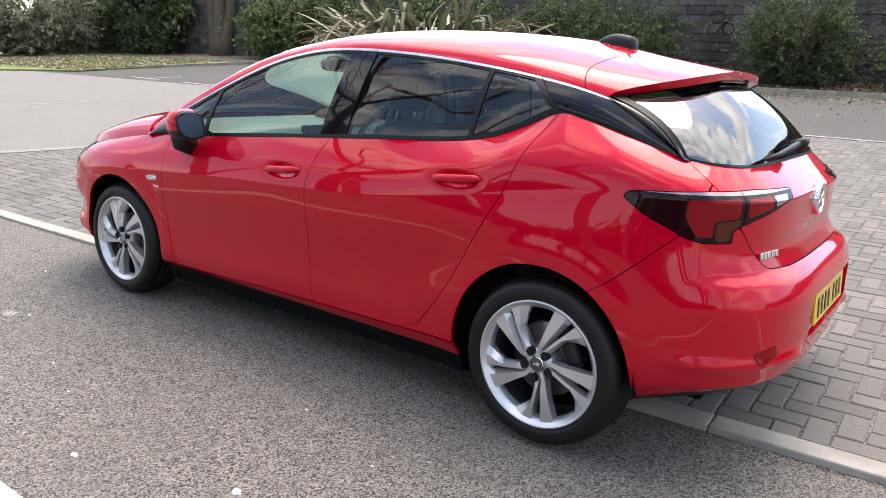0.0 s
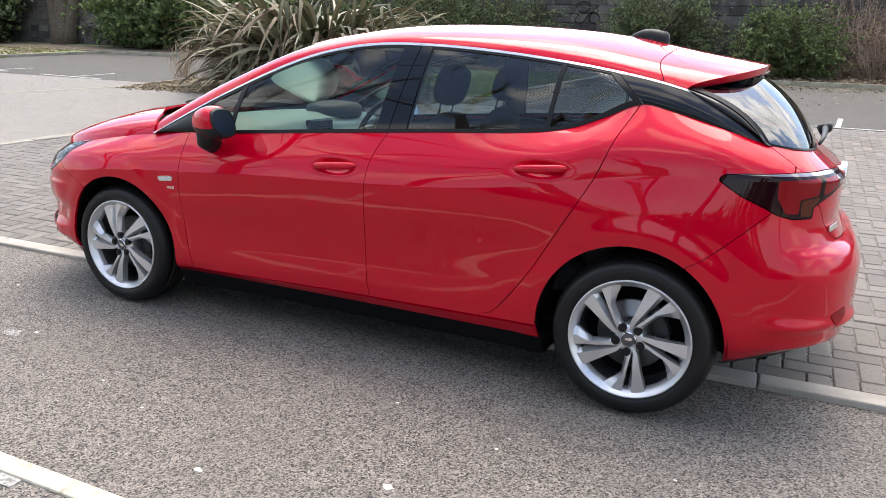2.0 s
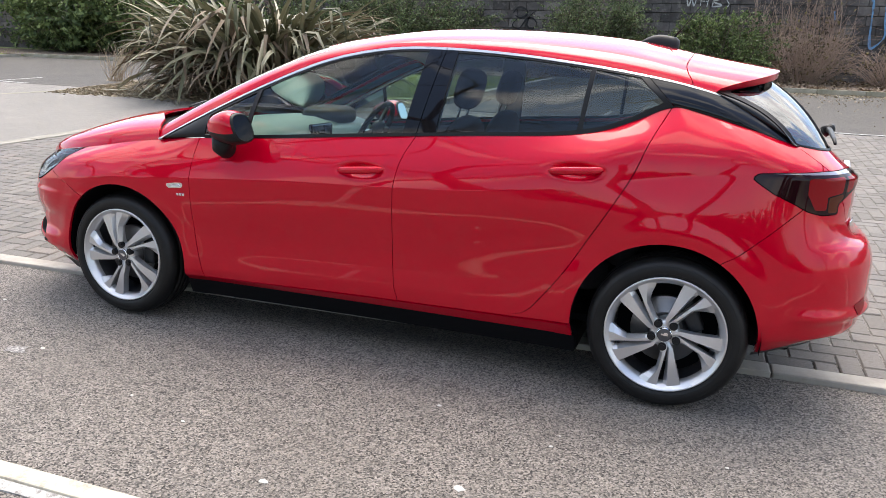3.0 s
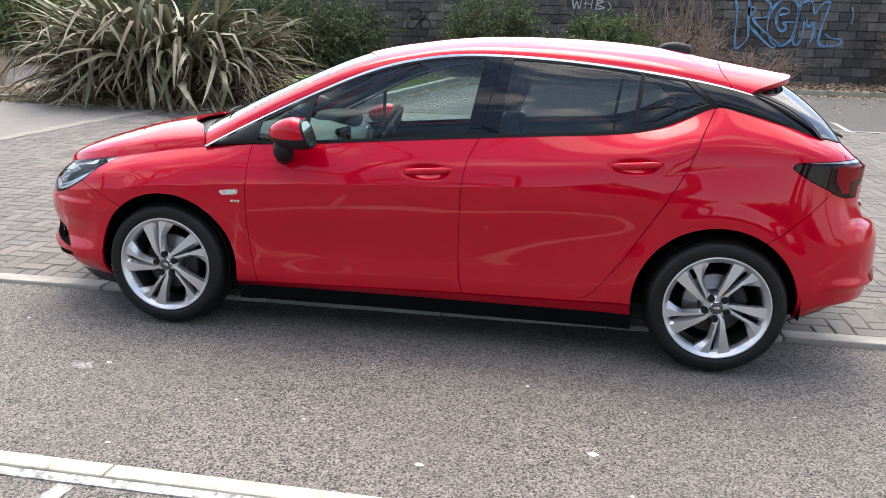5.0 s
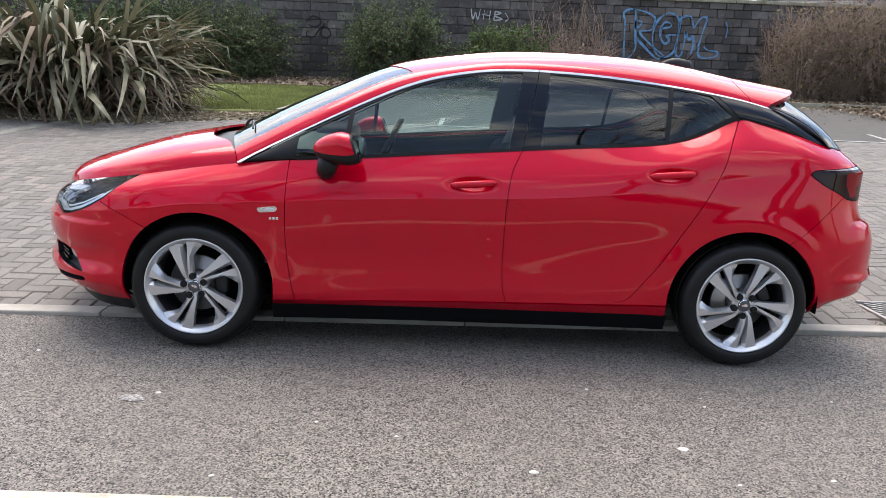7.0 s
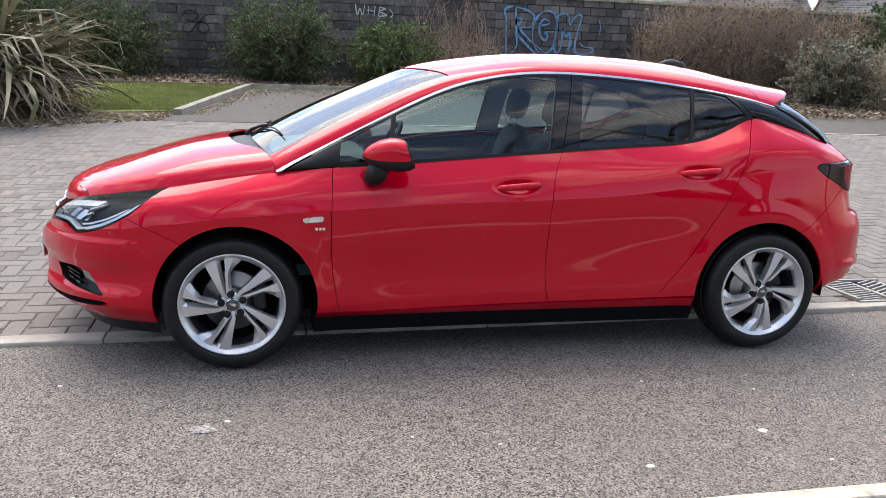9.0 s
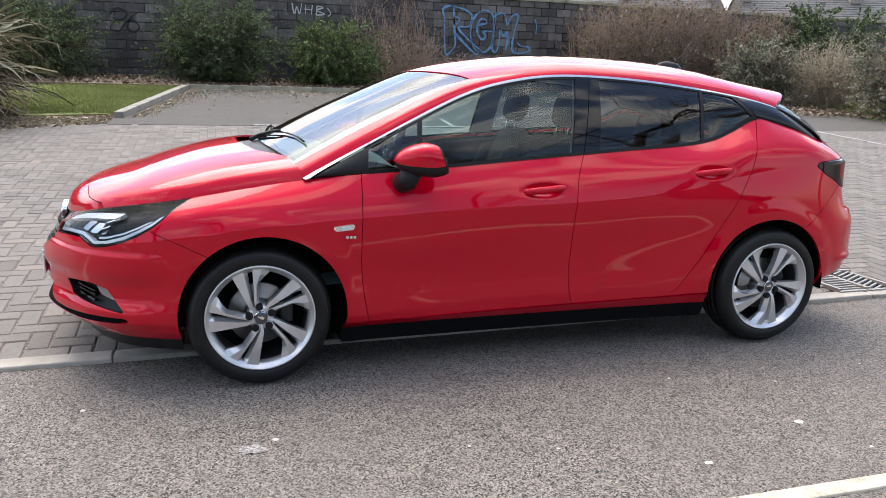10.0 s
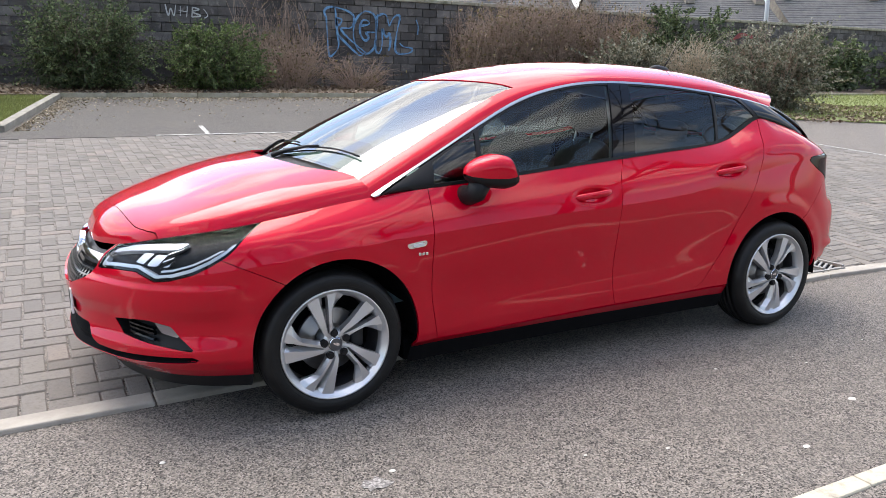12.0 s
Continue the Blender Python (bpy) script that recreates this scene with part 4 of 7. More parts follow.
_fl = grid(300, 40)
hgt = lambda uv: rail(-1.135 + 2.55 * uv[:, 0])[1] - belt(-1.115 + 2.851 * uv[:, 0])[1]
from_top = lambda uv, p: (1 - uv[:, 1]) * hgt(uv) * 1.05
from_belt = lambda uv, p: uv[:, 1] * hgt(uv) * 1.05
L1, L2 = line(-0.850, 0.947, -0.836, 1.07), line(-0.635, 0.955, -0.604, 1.179)
B1, BM, B2 = line(0.153, 1.015, 0.214, 1.374), line(0.216, 1.017, 0.295, 1.395), line(0.300, 1.024, 0.347, 1.378)
C1, C2 = line(0.898, 1.069, 0.926, 1.343), line(1.262, 1.203, 1.152, 1.308)
bright = lambda uv, p: np.minimum(from_top(uv, p) * -1 + 0.011 - 0.004 * step(-p[:, 0], 0.35, 0.8), 1.0)
_body = clip(_fl, from_top, flank, 0.012)
_seal = clip(_body, lambda uv, p: 0.015 - from_belt(uv, p), flank, 0.0)
_in = clip(_body, lambda uv, p: from_belt(uv, p) - 0.015, flank, 0.0)
_trim = clip(_fl, bright, flank, 0.0)


def between(mesh, a=None, b=None, ga=0.0, gb=0.0):
    if a:
        mesh = clip(mesh, a, flank, ga)
    return clip(mesh, neg(b), flank, gb) if b else mesh


_frame = lambda uv, p: np.minimum(from_top(uv, p) - 0.020, from_belt(uv, p) - 0.015)
for _s in BOTH:
    for _a, _b in ((None, L1), (L1, BM), (BM, C2), (C2, None)):
        skin("chrome_strip", between(_trim, _a, _b, 0.0012, 0.0012), flank, SATIN, car, "satin chrome window strip", (_s,), 0.005, lift=0.003)
    for _a, _b in ((L1, BM), (BM, C2)):
        skin("window_seal", between(_seal, _a, _b, 0.001, 0.001), flank, BLACK_PLASTIC, car, "black rubber window seal", (_s,), 0.006, lift=0.003)
    skin("corner_panel", between(clip(_body, lambda uv, p: from_belt(uv, p) - 0.004, flank, 0), None, L1, 0, 0.001), flank, BLACK_PLASTIC, car, "black mirror corner panel", (_s,), 0.006)
    skin("pillar_cover", between(_in, B1, BM, 0, 0.0018), flank, BLACK_GLOSS, car, "gloss black door pillar cover", (_s,), 0.008, lift=0.002)
    skin("pillar_cover", between(_in, BM, B2, 0.0018, 0), flank, BLACK_GLOSS, car, "gloss black door pillar cover", (_s,), 0.008, lift=0.002)
    skin("pillar_cover", between(_body, C2, None, 0.002, 0), flank, BLACK_GLOSS, car, "gloss black rear pillar cover", (_s,), 0.008, lift=0.002)
    skin("window_bar", between(_in, L2, line(-0.612, 0.955, -0.581, 1.179)), flank, BLACK_PLASTIC, car, "", (_s,), 0.006, lift=0.001)
    skin("window_bar", between(_in, C1, line(0.918, 1.069, 0.946, 1.343)), flank, BLACK_PLASTIC, car, "", (_s,), 0.006, lift=0.001)
    skin("window_bar", between(_in, line(1.232, 1.203, 1.122, 1.308), C2, 0, 0.0), flank, BLACK_PLASTIC, car, "", (_s,), 0.006, lift=0.001)
    skin("window_frame", clip(between(_in, L1, B1), neg(_frame), flank, 0.0), flank, BLACK_PLASTIC, car, "", (_s,), 0.004, lift=0.0005)
    skin("window_frame", clip(between(_in, B2, C2), neg(_frame), flank, 0.0), flank, BLACK_PLASTIC, car, "", (_s,), 0.004, lift=0.0005)
    _g = clip(_in, _frame, flank, 0.0)
    skin("side_window", between(_g, L1, L2), flank, TINT, car, "small fixed front window", (_s,), 0, lift=-0.004)
    skin("side_window", between(_g, line(-0.612, 0.955, -0.581, 1.179), B1), flank, GLASS, car, "clear front door window", (_s,), 0, lift=-0.004)
    skin("side_window", between(_g, B2, C1), flank, TINT, car, "tinted rear door window", (_s,), 0, lift=-0.004)
    skin("side_window", between(_g, line(0.918, 1.069, 0.946, 1.343), line(1.232, 1.203, 1.122, 1.308)), flank, TINT, car, "tinted quarter window", (_s,), 0, lift=-0.004)

# tail lights: dark lens with red, amber and clear fields
LENS_DARK = mat("smoked_lens", (0.014, 0.002, 0.004), 0.3, 0, 0.5, 0.0)
LENS_RED = mat("red_lens", (0.21, 0.003, 0.006), 0.3, 0, 0.5, 0.0)
LENS_AMBER = mat("amber_lens", (0.08, 0.018, 0.007), 0.3, 0, 0.5, 0.0)
LENS_GREY = mat("grey_lens", (0.25, 0.22, 0.23), 0.12, 0.3, 1.0)
_tail = carve(RING, wall, in_tail)
split_t = by(lambda x, w, z, a, v: a - 0.8655 * LEN + (z - 0.9) * 0.05)
_red = inside(on_wall([(0.826, 0.968), (0.862, 0.974), (0.862, 0.915), (0.8445, 0.902), (0.8445, 0.852), (0.834, 0.852), (0.8265, 0.91)]))
_amb = inside(on_wall([(0.8460, 0.898), (0.8637, 0.911), (0.8630, 0.89), (0.8565, 0.874), (0.8565, 0.842), (0.8460, 0.842)]))
_gry = by(lambda x, w, z, a, v: z - (0.981 + 0.002 * np.sin(a * 3)))
_rd2 = inside(on_wall([(0.868, 0.972), (0.893, 0.976), (0.893, 0.938), (0.868, 0.912)]))
_clr = inside(on_wall([(0.896, 0.974), (0.920, 0.974), (0.912, 0.957), (0.896, 0.942)]))
for _s in BOTH:
    _o, _i = clip(_tail, neg(split_t), wall, 0.0015), clip(_tail, split_t, wall, 0.0015)
    _low = clip(_o, neg(_gry), wall, 0.0)
    _t = skin("tail_light", clip(clip(_low, neg(_red), wall, 0.0), neg(_amb), wall, 0.0), wall, LENS_DARK, car, "smoked dark red tail light", (_s,), 0.01, lift=0.002)
    skin("red_lens", clip(_low, _red, wall, 0.0), wall, LENS_RED, _t, "bright red lens", (_s,), 0, lift=0.002)
    skin("amber_lens", clip(_low, _amb, wall, 0.0), wall, LENS_AMBER, _t, "dull amber lens", (_s,), 0, lift=0.002)
    skin("lens_edge", clip(_o, _gry, wall, 0.0), wall, LENS_GREY, _t, "clear grey upper edge", (_s,), 0, lift=0.002)
    _low = clip(_i, neg(_gry), wall, 0.0)
    _t = skin("tail_light", clip(clip(_low, neg(_rd2), wall, 0.0), neg(_clr), wall, 0.0), wall, LENS_DARK, car, "smoked tail light on the tailgate", (_s,), 0.01, lift=0.002)
    skin("red_lens", clip(_low, _rd2, wall, 0.0), wall, LENS_RED, _t, "bright red lens", (_s,), 0, lift=0.002)
    skin("clear_lens", clip(_low, _clr, wall, 0.0), wall, LENS_GREY, _t, "pale reversing lens", (_s,), 0, lift=0.002)
    skin("lens_edge", clip(_i, _gry, wall, 0.0), wall, LENS_GREY, _t, "clear grey upper edge", (_s,), 0, lift=0.002)

for _s in BOTH:
    skin("rear_reflector", carve(RING, wall, inside(on_wall([(0.8712, 0.487), (0.8884, 0.506), (0.8927, 0.476), (0.877, 0.445)])), gap=0.0), wall, LENS_RED, car, "dark red bumper reflector", (_s,), 0.004, lift=0.003)

# headlights: housing, chrome shapes, clear cover
HOUSING = mat("headlight_housing", (0.006, 0.007, 0.009), 0.5, 0.0, 0.0, 0.2)
GUIDE = mat("light_guide", (0.66, 0.69, 0.72), 0.25, 0.4, 0.3)
_hd = carve(RING, wall, in_head)
_zone = inside(on_wall([(0.083, 0.60), (0.150, 0.60), (0.197, 0.70), (0.197, 0.775), (0.184, 0.762), (0.165, 0.715), (0.145, 0.69), (0.125, 0.70), (0.083, 0.70)]))
_drl = lambda uv, p: np.minimum(np.minimum(in_head(uv, p) - 0.0125, 0.0255 - in_head(uv, p)), _zone(uv, p))
_drl2 = lambda uv, p: np.minimum(np.minimum(in_head(uv, p) - 0.036, 0.044 - in_head(uv, p)), inside(on_wall([(0.146, 0.62), (0.197, 0.70), (0.197, 0.765), (0.160, 0.72), (0.146, 0.69)]))(uv, p))
# upper bezel, widened so the cover's pale sky reflection lies in its shape
_brow = inside(on_wall([(0.0880, 0.728), (0.105, 0.752), (0.128, 0.766), (0.156, 0.775), (0.152, 0.752), (0.128, 0.744), (0.105, 0.731), (0.0880, 0.714)]))
_ref = inside(on_wall([(0.1205, 0.738), (0.131, 0.738), (0.128, 0.694), (0.1185, 0.700)]))
_ref2 = inside(on_wall([(0.133, 0.738), (0.144, 0.738), (0.141, 0.690), (0.131, 0.690)]))
_fin = lambda uv, p: 0.0012 - np.abs(((uv[:, 0] * LEN - 0.772 - (p[:, 2] - 0.72) * 0.35) / 0.010 + 0.5) % 1.0 - 0.5) * 0.010
_finzone = inside(on_wall([(0.1462, 0.755), (0.1555, 0.765), (0.1525, 0.688), (0.1440, 0.688)]))
for _s in BOTH:
    _h = skin("headlight", clip(_hd, in_head, wall, 0.003), wall, HOUSING, car, "black headlight with chrome inside", (_s,), 0.02, lift=-0.030)
    skin("light_strip", clip(_hd, _drl, wall, 0.0), wall, GUIDE, _h, "pale running light strip", (_s,), 0.02, lift=-0.007)
    skin("reflector", clip(_hd, _brow, wall, 0.0), wall, GUIDE, _h, "silver upper bezel, pale with the sky mirrored in the cover", (_s,), 0.02, lift=-0.008)
    skin("reflector", clip(_hd, _ref, wall, 0.0), wall, SATIN, _h, "chrome reflector block", (_s,), 0.015, lift=-0.018)
    skin("reflector", clip(_hd, _ref2, wall, 0.0), wall, SATIN, _h, "chrome reflector block", (_s,), 0.015, lift=-0.022)
    skin("light_fins", clip(clip(_hd, _finzone, wall, 0.0), _fin, wall, 0.0), wall, SATIN, _h, "fine bright ribs", (_s,), 0.012, lift=-0.012)
    skin("light_strip", clip(_hd, _drl2, wall, 0.0), wall, GUIDE, _h, "pale inner light strip", (_s,), 0.015, lift=-0.014)
    skin("lens_cover", clip(_hd, in_head, wall, 0.004), wall, LENS, _h, "clear plastic cover", (_s,), 0, lift=0.001)
    _rim = clip(_hd, lambda uv, p: 0.010 - in_head(uv, p), wall, 0.0)
    skin("light_border", _rim, wall, BLACK_GLOSS, _h, "black border", (_s,), 0.006, lift=-0.002)

# grille with a chrome wing, round badge, mesh
_gr = carve(RING, wall, in_grille)
grille = skin("grille", clip(_gr, in_grille, wall, 0.0), wall, BLACK_PLASTIC, car, "black honeycomb grille with a chrome wing", BOTH, 0, lift=-0.035, weld=True)
_wing = by(lambda x, w, z, a, v: np.minimum(0.009 + 0.013 * a - np.abs(z - 0.688 + 0.01 * a), a - 0.075))
_wing2 = by(lambda x, w, z, a, v: np.minimum(0.008 - np.abs(z - 0.648), a - 0.085))
for _s in BOTH:
    skin("chrome_wing", clip(_gr, _wing, wall, 0.0), wall, CHROME, grille, "chrome wing bar", (_s,), 0.02, lift=-0.002)
    skin("grille_bar", clip(_gr, _wing2, wall, 0.0), wall, BLACK_GLOSS, grille, "gloss black bar", (_s,), 0.02, lift=-0.012)


def cell(a, z):
    """Signed distance into the holes of a honeycomb."""
    px, pz = 0.030, 0.021
    row = np.floor(z / pz)
    ax = (a / px + 0.5 * (row % 2)) % 1.0 - 0.5
    az = (z / pz) % 1.0 - 0.5
    return np.maximum(np.abs(ax) * px, np.abs(az) * pz * 1.0) - 0.0085


_mesh = clip(grid(220, 150, 0.0, 0.085, 0.30, 0.75), in_grille, wall, 0.002)
_mesh = clip(_mesh, by(lambda x, w, z, a, v: np.minimum(cell(a, z), 0.636 - z)), wall, 0.0)
skin("honeycomb", _mesh, wall, mat("grille_grey", (0.045, 0.046, 0.05), 0.30, 0.3, 0.6), grille, "glossy honeycomb mesh", BOTH, 0.010, lift=-0.010, weld=True)


def ring_disc(bm, m, r0, r1, h, n=40):
    """A bevelled ring or disc about the local z."""
    prof = [(r0, 0), (r0, h), (r1 - 0.002, h), (r1, h - 0.002), (r1, 0)]
    rows = [[bm.verts.new(m @ Vector((r * math.cos(k * math.tau / n), r * math.sin(k * math.tau / n), z))) for k in range(n)] for r, z in prof]
    for a, b in zip(rows, rows[1:]):
        for k in range(n):
            bm.faces.new((a[k], a[(k + 1) % n], b[(k + 1) % n], b[k]))
    if r0 < 0.002:
        bm.faces.new(rows[1])


for _m, _p, _r in ((pose(-2.208, 0, 0.664, 0, -80, 0), grille, 0.062), (pose(1.998, 0, 0.918, 0, 88, 0), tailgate, 0.062)):
    _b = bmesh.new()
    ring_disc(_b, _m, _r - 0.011, _r, 0.022)
    _badge = part("badge", _b, CHROME, _p, "round chrome badge")
    _b = bmesh.new()
    ring_disc(_b, _m, 0.001, _r - 0.012, 0.014)
    part("badge_face", _b, BLACK_PLASTIC, _badge, "dark badge face")
    _b = bmesh.new()
    add_box(_b, 0, 0, 0.017, 0.016, 0.085, 0.008, 0.002, _m @ pose(0, 0, 0, 0, 0, 25))
    add_box(_b, 0.02, 0.012, 0.017, 0.04, 0.012, 0.008, 0.002, _m @ pose(0, 0, 0, 0, 0, 25))
    add_box(_b, -0.02, -0.012, 0.017, 0.04, 0.012, 0.008, 0.002, _m @ pose(0, 0, 0, 0, 0, 25))
    part("badge_relief", _b, CHROME, _badge, "raised chrome shape", False)

# fog light pods
for _s in BOTH:
    _f = skin("fog_light_pod", carve(RING, wall, in_fog, gap=-0.001), wall, BLACK_PLASTIC, car, "black bezel with a fog light", (_s,), -0.042, lift=-0.045)
    _lens = inside(on_wall([(0.1420, 0.452), (0.1600, 0.436), (0.1640, 0.402), (0.1480, 0.414)]))
    skin("fog_lens", clip(RING, _lens, wall, 0.0), wall, LENS_GREY, _f, "clear bright fog lamp", (_s,), 0.015, lift=-0.024)
    for _k in range(3):
        _bar = on_wall([(0.116, 0.408 + 0.016 * _k), (0.160, 0.378 + 0.016 * _k), (0.172, 0.362 + 0.012 * _k), (0.172, 0.368 + 0.012 * _k), (0.160, 0.385 + 0.016 * _k), (0.116, 0.415 + 0.016 * _k)])
        skin("slat", clip(clip(RING, inside(_bar), wall, 0.0), by(lambda x, w, z, a, v: 0.1415 * LEN - a), wall, 0.0), wall, BLACK_GLOSS, _f, "", (_s,), 0.02, lift=-0.018)

# black under-edges
def under_edge(uv):
    p = wall(np.stack([uv[:, 0], np.full(len(uv), 0.004)], -1))
    k = uv[:, 1]
    back = np.stack([-np.sign(p[:, 0]) * (np.abs(p[:, 0]) > 1.5) * 0.035, -0.035 * np.ones(len(p)) * (p[:, 1] > 0.1), np.zeros(len(p))], -1)
    drop = np.where(p[:, 0] < -1.2, 0.062, np.where(p[:, 0] > 1.2, 0.035, 0.082))
    q = p + back * k[:, None]
    q[:, 2] -= drop * k + 0.001
    q[:, 1] = np.maximum(q[:, 1], 0)
    return q


for _n, _lo, _hi, _l in (("front_splitter", -2.4, -1.66, "black plastic front lip"), ("rear_diffuser", 1.66, 2.4, "black plastic rear lip")):
    _m = clip(grid(300, 4), lambda uv, p, lo=_lo: p[:, 0] - lo, under_edge, 0.0)
    _m = clip(_m, lambda uv, p, hi=_hi: hi - p[:, 0], under_edge, 0.0)
    skin(_n, _m, under_edge, BLACK_PLASTIC, car, _l, BOTH, 0.0, weld=True)
for _s in BOTH:
    # near-black strip: slim sill flange plus the shade under the car
    _m = clip(grid(300, 4), lambda uv, p: 0.97 - np.abs(p[:, 0]), under_edge, 0.0)
    skin("sill_edge", _m, under_edge, DARK, car, "black plastic sill edge, deepened for the shade below it", (_s,), 0.0)

for _x, _z, _sx, _sy, _sz in ((0.0, 0.197, 1.95, 1.50, 0.10), (-1.40, 0.225, 1.0, 1.06, 0.07), (1.35, 0.265, 0.95, 1.06, 0.10)):
    _b = bmesh.new()
    add_box(_b, _x, 0, _z, _sx, _sy, _sz, 0.015)
    part("underbody", _b, DARK, car, "dark underbody", False)
for _x in ARCH_X:
    for _s in BOTH:
        _b = bmesh.new()
        _r = [[_b.verts.new((_x + (ARCH_R + 0.012) * math.cos(a), _s * y, 0.322 + (ARCH_R + 0.012) * math.sin(a))) for y in (0.50, 0.845)] for a in [radians(-6 + 192 * k / 40) for k in range(41)]]
        for a, b in zip(_r, _r[1:]):
            _b.faces.new((a[0], a[1], b[1], b[0]))
        _b.faces.new([q[0] for q in _r])
        part("wheel_arch_liner", _b, DARK, car, "black wheel arch liner")

# number plates: plain bars stand in for the characters
PLATE_Y = mat("yellow_plate", (0.80, 0.50, 0.015), 0.35, 0, 0.4)
PLATE_W = mat("white_plate", (0.75, 0.75, 0.73), 0.35, 0, 0.4)
INK = mat("black_ink", (0.008, 0.008, 0.009), 0.4)
for _m, _mt, _l in ((pose(2.096, 0, 0.556, 86, 0, 90), PLATE_Y, "yellow rear number plate with dark bars"), (pose(-2.282, 0, 0.475, 90, 0, -90), PLATE_W, "white front number plate with dark bars")):
    _b = bmesh.new()
    add_box(_b, 0, 0, 0, 0.53, 0.111, 0.010, 0.003, _m)
    _p = part("number_plate", _b, _mt, car, _l, False)
    for _k in range(7):
        _b = bmesh.new()
        add_box(_b, -0.205 + 0.062 * _k + (0.03 if _k > 3 else 0), 0, 0.0062, 0.027, 0.072, 0.0016, 0, _m)
        part("bar", _b, INK, _p, smooth=False)
_b = bmesh.new()
for _k in range(5):
    add_box(_b, -0.050 + 0.025 * _k, 0, 0, 0.019, 0.021, 0.006, 0.0015, pose(1.977, -0.522, 0.785, 80, 0, 77))
part("model_badge", _b, CHROME, tailgate, "small chrome badge bars", False)
_b = bmesh.new()
for _k in range(3):
    add_box(_b, -0.955 + 0.016 * _k, -0.881, 0.668, 0.012, 0.006, 0.012, 0.001)
part("trim_badge", _b, CHROME, car, "tiny chrome badge bars", False)

# side repeaters
for _s in BOTH:
    _r = skin("side_repeater", clip(RING, by(lambda x, w, z, a, v: -poly_dist([(-1.020, 0.717), (-1.008, 0.695), (-0.924, 0.702), (-0.922, 0.727), (-0.95, 0.726)])(x, z)), wall, 0.0), wall, CHROME, car, "chrome-edged indicator on the wing", (_s,), 0.006, lift=0.005)
    skin("indicator_lens", clip(RING, by(lambda x, w, z, a, v: -poly_dist([(-0.995, 0.712), (-0.985, 0.701), (-0.935, 0.706), (-0.933, 0.720)])(x, z)), wall, 0.0), wall, GUIDE, _r, "clear indicator lens", (_s,), 0.004, lift=0.008)

# door handles
for _name, _s, _d in DOORS:
    _hx, _hz = HANDLES[0] if _name == "front_door" else HANDLES[1]
    _b = bmesh.new()
    _w0 = 0.858 if _name == "front_door" else 0.846
    _rings = []
    for k in range(15):
        t = -1 + 2 * k / 14
        c = Vector((_hx + 0.113 * t, _s * (_w0 + 0.010 - 0.020 * t ** 4), _hz + 0.010 * t))
        h, d = 0.0165 * max(0.16, (1 - t ** 6) ** 0.5), 0.012 * max(0.2, (1 - t ** 8) ** 0.5)
        _rings.append([_b.verts.new(c + Vector((0, _s * d * math.cos(a), h * math.sin(a)))) for a in [j * math.tau / 12 for j in range(12)]])
    for a, b in zip(_rings, _rings[1:]):
        for j in range(12):
            _b.faces.new((a[j], a[(j + 1) % 12], b[(j + 1) % 12], b[j]))
    _b.faces.new(_rings[0])
    _b.faces.new(_rings[-1])
    bmesh.ops.recalc_face_normals(_b, faces=_b.faces)
    part("door_handle", _b, PAINT, _d, "red pull handle")

# door mirrors: a rounded housing that narrows forward from the tilted glass, black below
def mirror_shell(side, a0, a1, s0, s1, grow=0.0, cap=False):
    bm = bmesh.new()
    rows = []
    n = 24
    for i in range(15):
        s = s0 + (s1 - s0) * i / 14
        k = max(0.0, 1 - s ** 2.3) ** 0.55 * (0.76 + 0.24 * min(1.0, s / 0.28) ** 0.6)
        row = []
        for j in range(n + 1):
            a = radians(a0 + (a1 - a0) * j / n)
            ca, sa = math.copysign(abs(math.cos(a)) ** 0.72, math.cos(a)), math.copysign(abs(math.sin(a)) ** 0.72, math.sin(a))
            z = 1.012 - 0.010 * s + (0.078 + grow) * k * sa
            y = 0.930 - 0.035 * s + (0.092 + grow) * k * ca
            row.append(bm.verts.new((-0.548 - 0.36 * (z - 1.012) * (1 - s) - 0.207 * s, side * y, z)))
        rows.append(row)
    for a, b in zip(rows, rows[1:]):
        for j in range(n):
            bm.faces.new((a[j], a[j + 1], b[j + 1], b[j]))
    if cap:
        bm.faces.new(rows[0])
    bmesh.ops.remove_doubles(bm, verts=bm.verts, dist=0.0002)
    bmesh.ops.recalc_face_normals(bm, faces=bm.faces)
    return bm


def mirror_face(side, k, x0, thick):
    """A rounded plate across the housing's open end."""
    bm = bmesh.new()
    rows = []
    for dx in (0.0, thick):
        row = []
        for j in range(36):
            a = j * math.tau / 36
            ca, sa = math.copysign(abs(math.cos(a)) ** 0.72, math.cos(a)), math.copysign(abs(math.sin(a)) ** 0.72, math.sin(a))
            z = 1.012 + 0.078 * k * sa
            row.append(bm.verts.new((x0 + dx - 0.36 * (z - 1.012), side * (0.930 + 0.092 * k * ca), z)))
        rows.append(row)
    for j in range(36):
        bm.faces.new((rows[0][j], rows[0][(j + 1) % 36], rows[1][(j + 1) % 36], rows[1][j]))
    bm.faces.new(rows[1])
    bmesh.ops.recalc_face_normals(bm, faces=bm.faces)
    return bm


